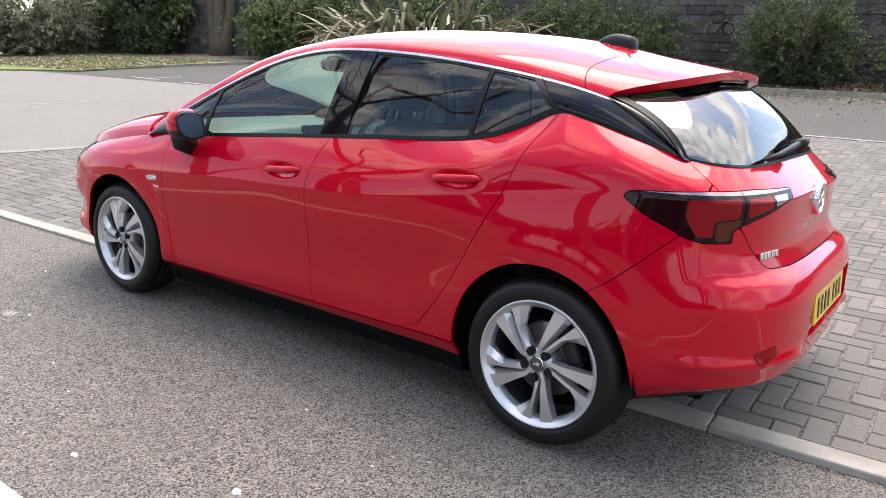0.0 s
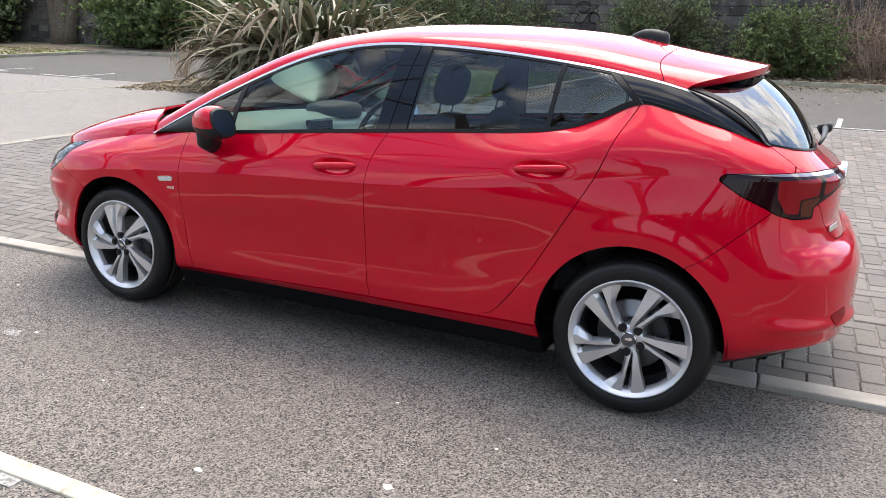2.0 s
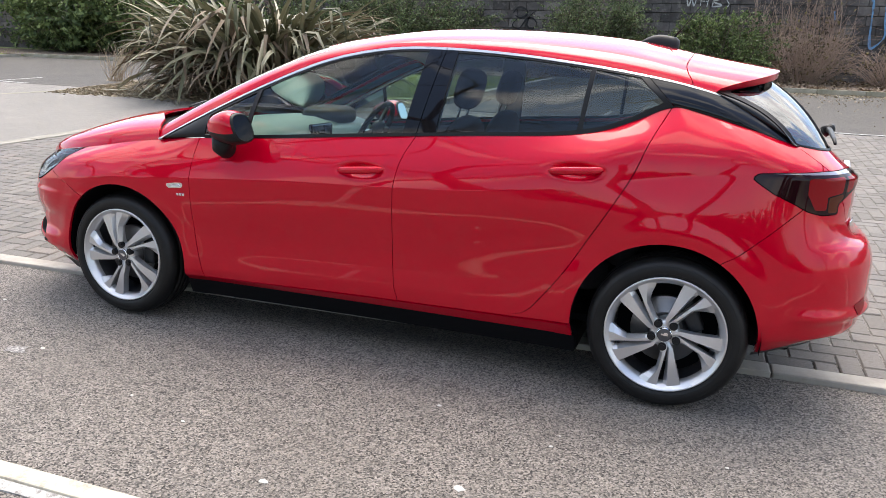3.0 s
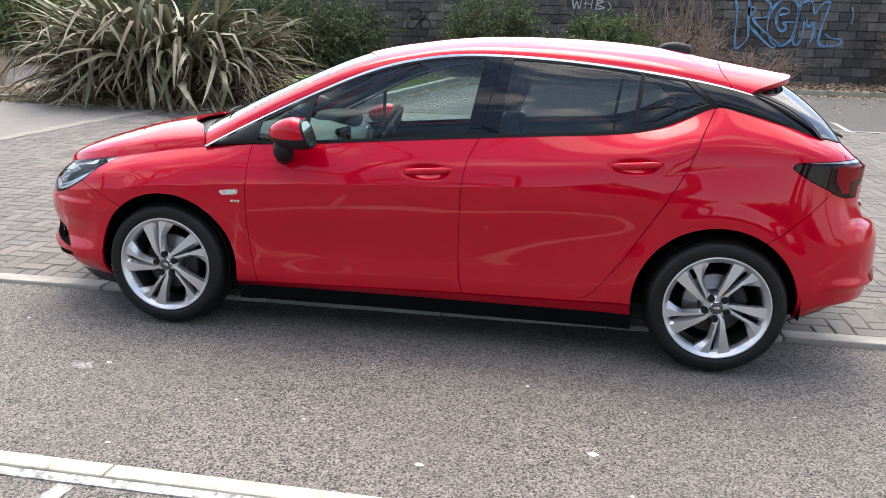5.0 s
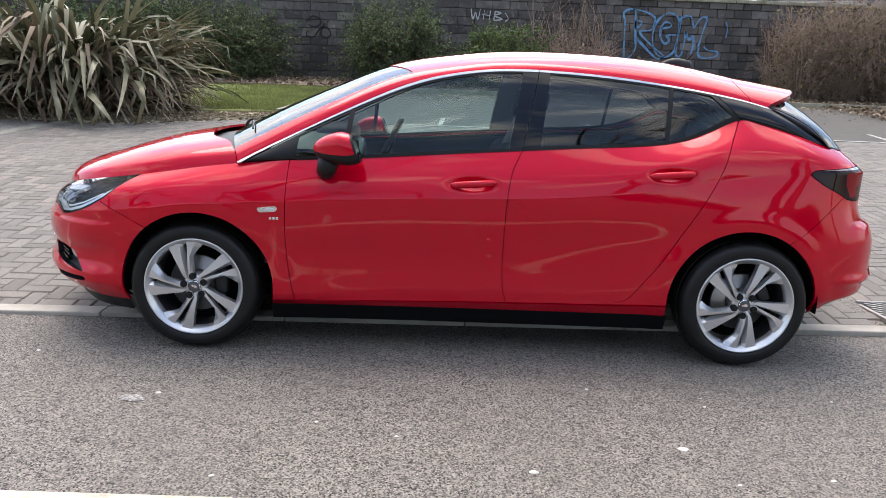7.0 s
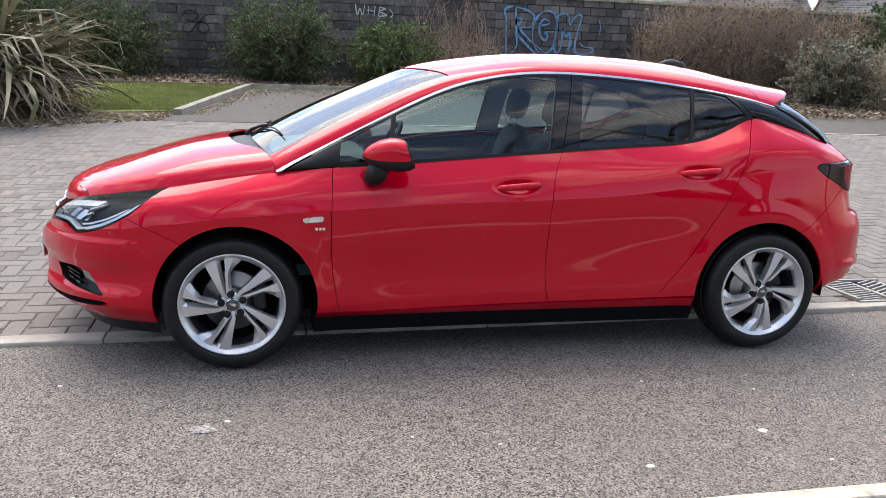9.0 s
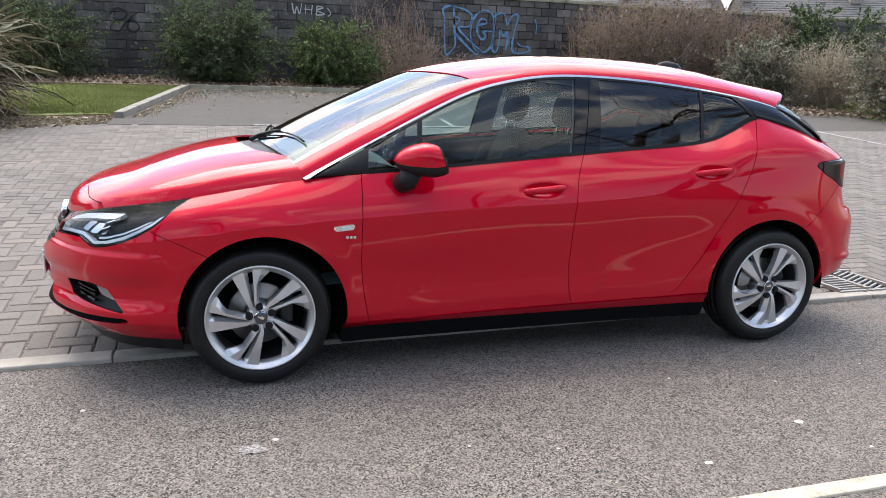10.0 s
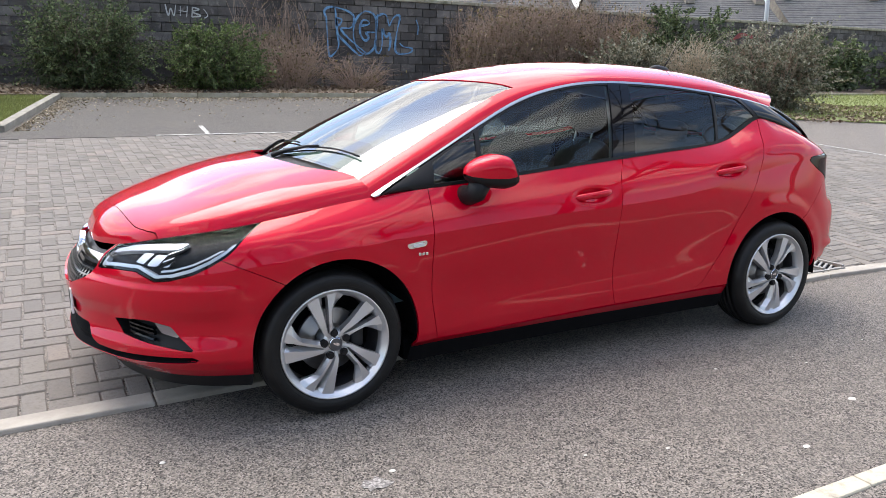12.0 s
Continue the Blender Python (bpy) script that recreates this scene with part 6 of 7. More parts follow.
def quads(name, verts, n, material, parent, label="", k=4):
    """n loose faces of k corners from one vertex array."""
    me = bpy.data.meshes.new(name)
    me.from_pydata(verts.reshape(-1, 3).tolist(), [], np.arange(n * k).reshape(n, k).tolist())
    me.materials.append(material)
    ob = new(name, me)
    if parent is not None:
        ob.parent = parent
    if label:
        ob["label"] = label
    return ob


def leaf_quads(rng, c, size, flat=0.0, long=2.0):
    """Kite-shaped leaves about the centres c, each turned its own way."""
    n = len(c)
    d = rng.normal(size=(n, 3))
    d[:, 2] *= 1 - flat
    d /= np.linalg.norm(d, axis=1, keepdims=True)
    e = np.cross(d, rng.normal(size=(n, 3)))
    e /= np.linalg.norm(e, axis=1, keepdims=True) + 1e-9
    s = size * rng.uniform(0.6, 1.4, (n, 1))
    a, b = d * s * 0.5 * long, e * s * 0.5
    return np.stack([c - a, c + b - 0.1 * a, c + a, c - b - 0.1 * a], 1)


def strokes(rng, p0, p1, sag, w0, w1, seg=5):
    """Three-sided tapering stems from p0 to p1: vertices and quads."""
    V, F = [], []
    for a, b in zip(p0, p1):
        d = b - a
        side = np.cross(d, [0.3, 0.2, 1.0])
        side /= np.linalg.norm(side) + 1e-9
        up = np.cross(side, d)
        up /= np.linalg.norm(up) + 1e-9
        wob = rng.normal(size=3) * np.linalg.norm(d) * 0.07
        base = len(V)
        for i in range(seg + 1):
            t = i / seg
            c = a + d * t + np.array([0, 0, sag * 4 * t * (1 - t)]) * np.linalg.norm(d) + wob * math.sin(math.pi * t)
            r = w0 + (w1 - w0) * t
            for k in range(3):
                V.append(c + r * (math.cos(k * 2.094) * side + math.sin(k * 2.094) * up))
        for i in range(seg):
            for k in range(3):
                F.append((base + 3 * i + k, base + 3 * i + (k + 1) % 3, base + 3 * i + 3 + (k + 1) % 3, base + 3 * i + 3 + k))
    return V, F


def shrub(name, label, x, y, rx, ry, top, seed, leaves=5000, size=0.05, leaf=None, twig=None, stems=70, twigs=500, spread=0.55, low=0.12, category="shrub", foot=0.06, upright=0.5, tw=0.004):
    """A shrub of arching stems, side twigs and loose small leaves."""
    rng = np.random.default_rng(seed)
    z0 = rise(y) + foot
    h = top - z0
    th = empty(name, label=label, category=category)
    th.location = (x, y, z0)
    ang = rng.uniform(0, math.tau, stems)
    rr = np.sqrt(rng.uniform(0, 1, stems))
    base = np.stack([0.25 * rx * rr * np.cos(ang), 0.25 * ry * rr * np.sin(ang), np.zeros(stems) - 0.05], -1)
    lump = 0.80 + 0.28 * np.sin(ang * 3 + seed) * np.cos(ang * 5 + 2 * seed) + rng.uniform(-0.1, 0.12, stems)
    tip = np.stack([rx * rr ** upright * np.cos(ang) * lump, ry * rr ** upright * np.sin(ang) * lump, h * np.sqrt(np.maximum(0.03, 1 - 0.85 * rr ** 2.4)) * rng.uniform(0.62, 1.04, stems)], -1)
    V, F = strokes(rng, base, tip, 0.07, 0.014, 0.005, 6)
    s = rng.integers(0, stems, twigs)
    t = rng.uniform(0.15, 1.0, (twigs, 1))
    p = base[s] + (tip[s] - base[s]) * t + np.array([0, 0, 1]) * 0.28 * t * (1 - t) * np.linalg.norm(tip[s] - base[s], axis=1, keepdims=True)
    out = rng.normal(size=(twigs, 3)) * [rx, ry, 0.7 * h] * 0.22 + (p - [0, 0, 0.3 * h]) * 0.16
    q = p + out
    q[:, 2] = np.clip(q[:, 2], 0.02, h * 1.05)
    V2, F2 = strokes(rng, p, q, 0.03, tw, tw * 0.5, 3)
    o = len(V)
    mesh_part("branchwork", V + V2, F + [tuple(o + k for k in f) for f in F2], twig or BARK, th, "brown woody stems")
    if leaves:
        s = rng.integers(0, twigs, leaves)
        t = rng.uniform(0.1, 1.1, (leaves, 1))
        c = p[s] + (q[s] - p[s]) * t + rng.normal(size=(leaves, 3)) * size * spread
        c[:, 2] = np.maximum(c[:, 2], low * h * rng.uniform(0, 1, leaves))
        ob = quads("leaves", leaf_quads(rng, c, size), leaves, leaf, th)
        ob["kind"] = "stuff"
    return th


# evergreens before the wall
shrub("evergreen_shrub", "dense dark evergreen shrub with arching branches", -1.35, 14.75, 1.5, 1.15, 3.15, 1, 52000, 0.030, LEAF_GREEN, twigs=1500, stems=110)
shrub("evergreen_shrub", "rounded green evergreen shrub before the wall", 1.4, 14.7, 1.25, 1.05, 2.7, 2, 42000, 0.030, LEAF_BRIGHT, twigs=1300, stems=110)
shrub("evergreen_shrub", "wide dark evergreen shrub behind the island", -5.85, 14.8, 1.95, 1.2, 3.1, 3, 60000, 0.032, LEAF_GREEN, twigs=2000, stems=140)
shrub("evergreen_shrub", "dark evergreen shrub behind the flax plant", -8.6, 14.9, 2.0, 1.1, 3.1, 4, 24000, 0.047, LEAF_GREEN, twigs=1000)
shrub("twiggy_shrub", "thin bare twiggy shrub against the wall", 3.2, 15.0, 1.3, 0.7, 2.7, 5, 900, 0.035, LEAF_DULL, TWIG, 90, 700)
shrub("twiggy_shrub", "low tangle of bare stems before the graffiti", 5.0, 15.0, 1.2, 0.6, 2.2, 6, 500, 0.035, LEAF_DULL, TWIG, 70, 450)
# brown hedge along the wall
for _k, (_x, _t, _rx) in enumerate(((8.9, 3.5, 1.15), (9.9, 3.85, 1.3), (11.1, 3.95, 1.4), (12.6, 3.9, 1.4), (14.1, 3.7, 1.3))):
    shrub("bare_hedge_shrub", "brown bare hedge shrub with a few yellow leaves", _x, 15.0, _rx, 0.9, _t, 20 + _k, 3200, 0.042, LEAF_DULL, TWIG, 220, 2200, upright=0.7, tw=0.005)
shrub("evergreen_shrub", "tall dark evergreen shrub against the wall", 15.8, 14.4, 2.0, 1.1, 3.65, 7, 34000, 0.05, LEAF_GREEN, twigs=700)
shrub("pale_shrub", "pale yellowish shrub of upright bare stems", 13.6, 11.9, 1.5, 1.1, 2.75, 8, 2600, 0.04, LEAF_GREY, TWIG_PALE, 210, 1500, upright=0.8)
shrub("grey_shrub", "grey-green leafy shrub beside the verge", 12.3, 12.9, 1.25, 1.0, 2.75, 9, 26000, 0.038, LEAF_GREY, TWIG_PALE, 80, 600)
shrub("round_shrub", "rounded grey-brown shrub on the verge", 13.95, 9.5, 1.55, 1.3, 2.85, 10, 34000, 0.036, LEAF_GREY, TWIG, 140, 1300, low=0.05)
shrub("ivy_shrub", "dark ivy clump at the foot of the wall", 23.5, 15.0, 2.6, 0.8, 3.2, 11, 6000, 0.09, LEAF_GREEN, twigs=600)
shrub("ivy_shrub", "dark ivy clump at the foot of the wall", 29.5, 15.0, 2.6, 0.8, 2.9, 12, 5000, 0.09, LEAF_GREEN, twigs=600)
# bare stems hanging over and climbing the wall
for _k, (_x, _rx, _t) in enumerate(((2.6, 1.4, 3.7), (3.6, 0.9, 3.6), (8.6, 0.9, 3.7), (-10.8, 1.6, 3.5))):
    shrub("wall_creeper", "sparse bare stems climbing the wall", _x, 15.75, _rx, 0.22, _t, 120 + _k, 260, 0.035, LEAF_DULL, TWIG, 60, 420, upright=0.9, category="plant", tw=0.0035)
# left side beyond the bays
shrub("evergreen_shrub", "yellow-green ivy-clad shrub beyond the bays", -17.6, 15.3, 2.9, 1.2, 3.5, 13, 18000, 0.08, LEAF_BRIGHT, twigs=900)
shrub("evergreen_shrub", "green shrub beyond the bays", -12.8, 15.2, 2.3, 1.1, 3.3, 19, 9000, 0.07, LEAF_BRIGHT, twigs=800)
shrub("conifer_shrub", "dark blue-green conifer behind the verge", -26.2, 14.9, 3.2, 1.0, 4.8, 14, 34000, 0.09, LEAF_GREEN, twigs=900, category="tree")
shrub("conifer_shrub", "dark conifer behind the verge", -31.2, 14.9, 3.0, 1.0, 4.8, 15, 24000, 0.09, LEAF_GREEN, twigs=900, category="tree")
shrub("clipped_hedge", "clipped hedge mottled grey and brown", -28.6, 11.8, 2.0, 2.7, 3.25, 16, 40000, 0.07, LEAF_GREY, TWIG, 140, 1200, low=0.05, category="hedge", upright=0.35)
shrub("clipped_hedge", "clipped hedge mottled grey and brown", -33.0, 8.6, 2.2, 3.0, 3.2, 17, 9000, 0.10, LEAF_GREY, TWIG, 120, 900, low=0.05, category="hedge", upright=0.35)
_b = bmesh.new()
for _k, (_dx, _dy, _tx, _ty) in enumerate(((-0.25, 0, -0.7, 0.1), (0.05, 0.1, 0.1, 0.3), (0.3, -0.05, 0.75, 0.1), (0.15, -0.15, 0.35, -0.3))):
    _z = rise(16.4)
    add_tube(_b, [(-22.4 + _dx, 15.9 + _dy, _z - 0.05), (-22.4 + _dx * 1.2, 15.9 + _dy, _z + 0.5), (-22.4 + _dx + 0.5 * _tx, 15.9 + _dy + 0.5 * _ty, _z + 1.8), (-22.4 + _dx + _tx, 15.9 + _dy + _ty, _z + 4.5)], [0.34, 0.24, 0.19, 0.12], 12)
_t = empty("tree_trunk", label="many-stemmed brown tree trunk beside the conifers", category="tree")
part("trunk", _b, BARK, _t)

# tuft of dead stems at the island's end
_rng = np.random.default_rng(40)
_p0 = np.stack([_rng.normal(-9.9, 0.09, 60), _rng.normal(8.6, 0.09, 60), np.full(60, rise(8.6) + 0.04)], -1)
_p1 = _p0 + np.stack([_rng.normal(0, 0.16, 60), _rng.normal(0, 0.16, 60), _rng.uniform(0.35, 0.8, 60)], -1)
_V, _F = strokes(_rng, _p0, _p1, 0.0, 0.006, 0.003, 4)
_t = empty("dead_tuft", label="tuft of dead pale stems on the island", category="plant")
mesh_part("stalks", _V, _F, TWIG_PALE, _t)

# the flax plant: long arching sword leaves
flax = empty("flax_plant", label="large flax plant with long drooping striped leaves", category="plant")
FLAX_C, _rng = Vector((-6.25, 8.0, rise(8.0) + 0.05)), np.random.default_rng(7)


def flax_leaf(rng, length, lean, droop, width):
    """Vertices and faces of one folded sword leaf that leaves the origin along +x and up."""
    V, F, n = [], [], 9
    x = z = 0.0
    ang = lean
    fold = rng.uniform(0.3, 0.9)
    kink = rng.integers(4, 9) if rng.uniform() < 0.4 else 99
    for i in range(n + 1):
        t = i / n
        w = width * min(1, 0.45 + 2.2 * t) * (1 - t ** 3.2) ** 0.8
        V += [(x, -w, z), (x + 0.0, 0, z - fold * w * 0.8), (x, w, z)]
        ang -= droop * (0.25 + 1.5 * t) / n + (1.1 if i == kink else 0)
        x += math.cos(ang) * length / n
        z += math.sin(ang) * length / n
    for i in range(n):
        a = 3 * i
        F += [(a, a + 3, a + 4, a + 1), (a + 1, a + 4, a + 5, a + 2)]
    return np.array(V), F


_joined = {0: ([], []), 1: ([], [])}
_kinds = []
for _k in range(20):
    _lean = _rng.uniform(0.55, 1.5)
    _v, _f = flax_leaf(_rng, _rng.uniform(2.0, 3.0), _lean, _rng.uniform(0.8, 2.4), _rng.uniform(0.036, 0.058))
    _me = bpy.data.meshes.new("leaf")
    _me.from_pydata(_v.tolist(), [], _f)
    _me.shade_smooth()
    _me.materials.append(FLAX if _k % 5 else FLAX_DEAD)
    _kinds.append((_me, _v, _f))
for _k in range(760):
    _me, _v, _f = _kinds[_rng.integers(0, 20)]
    _a = _rng.uniform(0, math.tau)
    _r = math.sqrt(_rng.uniform(0, 1))
    _m = Matrix.Translation(FLAX_C + Vector((1.05 * _r * math.cos(_a + 0.6 * _rng.normal()), 0.6 * _r * math.sin(_a), 0))) @ Euler((_rng.normal() * 0.25, _rng.normal() * 0.12, _a)).to_matrix().to_4x4() @ Matrix.Scale(_rng.uniform(0.75, 1.05), 4)
    if _k < 300 and math.sin(_a) < 0.6 and min((_m @ Vector(p)).z - rise((_m @ Vector(p)).y) for p in _v) > 0.03:
        _o = new("leaf", _me)
        _o.parent = flax
        _o.matrix_world = _m
    else:
        _d = int(_me.materials[0] is FLAX_DEAD)
        _base = len(_joined[_d][0])
        for p in _v:
            q = _m @ Vector(p)
            q.z = max(q.z, rise(q.y) + 0.06)
            _joined[_d][0].append(tuple(q))
        _joined[_d][1].extend([tuple(_base + i for i in q) for q in _f])
for _d in (0, 1):
    mesh_part("leaf_mass", *_joined[_d], FLAX_DEAD if _d else FLAX, flax)["kind"] = "stuff"
# dry leaves hanging round its foot
_V, _F = [], []
for _k in range(420):
    _v, _f = flax_leaf(_rng, _rng.uniform(0.7, 1.3), _rng.uniform(0.1, 0.7), _rng.uniform(1.4, 2.6), _rng.uniform(0.014, 0.026))
    _a = _rng.uniform(0, math.tau)
    _m = Matrix.Translation(FLAX_C + Vector((1.45 * math.cos(_a), 0.95 * math.sin(_a), _rng.uniform(0.05, 0.55)))) @ Euler((_rng.normal() * 0.4, 0, _a + _rng.normal() * 0.3)).to_matrix().to_4x4()
    _base = len(_V)
    for p in _v:
        q = _m @ Vector(p)
        q.z = max(q.z, rise(q.y) + 0.03)
        _V.append(tuple(q))
    _F += [tuple(_base + i for i in q) for q in _f]
mesh_part("dry_leaves", _V, _F, FLAX_DEAD, flax, "dry brown leaves hanging at the foot")["kind"] = "stuff"


# dead leaves on the beds and along the kerbs, and grass blades
def scatter(name, label, n, where_fn, size, material, seed, category="leaves", lift=0.015, long=1.6):
    rng = np.random.default_rng(seed)
    c = np.array([where_fn(rng) for _ in range(n)])
    z = np.array([rise(v) for v in c[:, 1]]) + lift
    c = np.concatenate([c[:, :2], (z + c[:, 2])[:, None]], 1)
    ob = quads(name, leaf_quads(rng, c, size, 0.75, long), n, material, None)
    return tagged(ob, label, category, kind="stuff")


scatter("leaf_litter", "dead leaves on the bed before the wall", 9000, lambda r: (r.uniform(-9, 22), r.uniform(13.5, 15.9), 0.075), 0.05, LITTER, 51)
scatter("leaf_litter", "dead leaves blown against the bay kerb", 6500, lambda r: (r.uniform(-2.0, 20), 13.33 - abs(r.normal(0, 0.20)) * r.choice((1, 1, 3)), 0.0), 0.028, STRAW, 52)
scatter("leaf_litter", "pale leaf fragments on the bay tarmac", 900, lambda r: (r.uniform(-2.2, 9), 13.2 - abs(r.normal(0, 1.6)), 0.0), 0.022, STRAW, 57)
scatter("leaf_litter", "dead leaves on the far verge", 6000, lambda r: (r.uniform(-30, -18.8), r.uniform(8.2, 13.4), 0.05), 0.06, STRAW, 58)
scatter("leaf_litter", "dead leaves and straw on the island", 15000, lambda r: ((x := r.uniform(-9.8, -2.95)), 6.9 + 0.62 * max(0.0, x + 4.7) + abs(r.normal(0, 1.1)) - abs(r.normal(0, 0.12)), 0.0), 0.034, STRAW, 53, long=2.4)
scatter("leaf_litter", "dead leaves along the island kerb", 1500, lambda r: (-2.70 + 0.165 * (v := r.uniform(0, 4.8)) + abs(r.normal(0, 0.28)) * (0.4 + 0.12 * v), 8.5 + v, 0.0), 0.022, STRAW, 54)
scatter("leaf_litter", "dead leaves and twigs before the hedge", 7000, lambda r: (r.uniform(8.6, 17.5), r.uniform(9.8, 14.2) , 0.05), 0.055, LITTER, 56)
scatter("leaf_litter", "dead leaves along the verge", 2600, lambda r: (r.uniform(12.6, 24), r.uniform(7.0, 10), 0.05), 0.06, LITTER, 55)


def blades(name, label, n, fn, hgt, seed):
    rng = np.random.default_rng(seed)
    c = np.array([fn(rng) for _ in range(n)])
    base = np.stack([c[:, 0], c[:, 1], np.array([rise(v) for v in c[:, 1]]) + 0.05], -1)
    d = rng.normal(size=(n, 3)) * [0.35, 0.35, 0.1] + [0, 0, 1]
    s = rng.normal(size=(n, 3)) * [1, 1, 0]
    s /= np.linalg.norm(s, axis=1, keepdims=True)
    h = hgt * rng.uniform(0.4, 1.3, (n, 1))
    ob = quads(name, np.stack([base - 0.006 * s, base + 0.006 * s, base + d * h], 1), n, GRASS, None, k=3)
    return tagged(ob, label, "grass", kind="stuff")


blades("grass_blades", "short spring grass on the island", 34000, lambda r: (-2.20 + 0.165 * (v := r.uniform(-4.2, 0.4)) - abs(r.normal(0, 1.35)), 12.8 + v), 0.05, 61)
blades("grass_blades", "short grass on the far verge", 5000, lambda r: (r.uniform(-30, -18.4), r.uniform(7.6, 14)), 0.09, 62)
blades("grass_blades", "short grass on the verge by the wall", 12000, lambda r: (r.uniform(13, 26), r.uniform(7.6, 13.5)), 0.09, 63)


# bare trees across the road, mirrored in the car
def bare_tree(seed):
    rng = random.Random(seed)
    bm = bmesh.new()

    def grow(p, d, length, r, depth):
        pts, rad = [p], [r]
        n = 4
        for i in range(n):
            d = (d + Vector((rng.gauss(0, 0.16), rng.gauss(0, 0.16), rng.gauss(0.03, 0.12)))).normalized()
            p = p + d * length / n
            pts.append(p)
            rad.append(r * (1 - 0.34 * (i + 1) / n))
        add_tube(bm, pts, rad, 6 if depth < 2 else 4 if depth < 4 else 3, cap=False)
        if depth < 7:
            for _ in range(3 if depth < 6 else 2):
                a = rng.uniform(0, math.tau)
                q = d.orthogonal().normalized()
                q = (q * math.cos(a) + d.cross(q) * math.sin(a)).normalized()
                grow(pts[rng.choice((2, 3, 4, 4))], (d * rng.uniform(0.6, 1.1) + q * rng.uniform(0.5, 0.95)).normalized(), length * rng.uniform(0.58, 0.80), rad[-1] * rng.uniform(0.46, 0.64), depth + 1)
    grow(Vector((0, 0, -0.1)), Vector((0, 0, 1)), 2.6, 0.105, 0)
    t = empty("bare_tree", label="leafless spreading tree across the road", category="tree", group="trees across the road")
    part("trunk_and_limbs", bm, BARK, t)
    return t


_t1, _t2 = bare_tree(3), bare_tree(8)
_t1.location = (-5.2, -11.0, 0)
_t2.location = (2.2, -11.5, 0)
_t1.scale = _t2.scale = (1.75, 1.75, 1.75)
for _o, _x, _y, _a in ((_t1, 9.5, -13.5, 70), (_t2, -11.0, -14.0, 140), (_t1, 0.0, -17.5, 200), (_t2, 16.0, -9.5, 250), (_t1, 8.0, -11.0, 310), (_t2, -1.5, -13.5, 100), (_t2, -9.5, -12.0, 15), (_t1, -14.5, -11.5, 60)):
    copy_thing(_o, pose(_x, _y, 0, 0, 0, _a) @ Matrix.Scale(1.75, 4))
# hedge added out of view to darken what the car's side mirrors
for _k, _x in enumerate((-20, -13, -6, 1, 8, 15, 22)):
    shrub("far_hedge", "dark hedge added across the road, out of view", _x, -24.0, 4.6, 1.8, 2.9, 70 + _k, 6000, 0.22, LEAF_GREEN, twigs=300, stems=50, category="hedge", foot=0.0, upright=0.35)
# ---- the block wall, graffiti, houses beyond ----
WALL_Y, WALL_X0, WALL_X1 = 16.05, -34.0, 34.0
BLOCK = mat("dark_block", (0.10, 0.095, 0.09), 0.92)
_v = where(BLOCK)
_g = BLOCK.node_tree.nodes.new("ShaderNodeObjectInfo")
_gi = BLOCK.node_tree.nodes.new("ShaderNodeNewGeometry")
_add = BLOCK.node_tree.nodes.new("ShaderNodeMath")
_add.operation = "FRACT"
_sum = BLOCK.node_tree.nodes.new("ShaderNodeMath")
link(BLOCK, _g.outputs["Random"], _sum.inputs[0])
link(BLOCK, _gi.outputs["Random Per Island"], _sum.inputs[1])
link(BLOCK, _sum.outputs[0], _add.inputs[0])
_geo = BLOCK.node_tree.nodes.new("ShaderNodeNewGeometry")
_c = ramp(BLOCK, _add.outputs[0], [(0.0, (0.060, 0.055, 0.053)), (0.5, (0.105, 0.096, 0.090)), (1.0, (0.170, 0.155, 0.144))])
_c = mix(BLOCK, ramp(BLOCK, tex_noise(BLOCK, _geo.outputs["Position"], 1.3, 6.0, 0.65), [(0.38, (0.75, 0.75, 0.75)), (0.62, (0, 0, 0))]), _c, (0.040, 0.036, 0.034))
_c = mix(BLOCK, ramp(BLOCK, tex_noise(BLOCK, _geo.outputs["Position"], 7.0, 6.0, 0.7), [(0.56, (0, 0, 0)), (0.76, (0.7, 0.7, 0.7))]), _c, (0.24, 0.22, 0.20))
link(BLOCK, _c, bsdf(BLOCK).inputs["Base Color"])
bump(BLOCK, tex_noise(BLOCK, _geo.outputs["Position"], 28.0, 6.0, 0.65), 0.8, 0.03)
MORTAR = mat("dark_mortar", (0.052, 0.047, 0.044), 0.95)
_z0, _z1 = rise(WALL_Y) - 0.1, 3.66
_b = bmesh.new()
add_box(_b, 0, WALL_Y + 0.12, (_z0 + _z1) / 2, WALL_X1 - WALL_X0, 0.20, _z1 - _z0)
wall_north = tagged(part("wall_north", _b, MORTAR, smooth=False), "weathered dark block wall with graffiti", "wall", kind="structure")


def box_mesh(name, sx, sy, sz, bev, material):
    bm = bmesh.new()
    add_box(bm, 0, 0, 0, sx, sy, sz, 0)
    for v in bm.verts:
        if v.co.y < 0:
            v.co.x *= 1 - bev / sx
            v.co.z *= 1 - bev / sz
    me = bpy.data.meshes.new(name)
    bm.to_mesh(me)
    bm.free()
    me.materials.append(material)
    return me


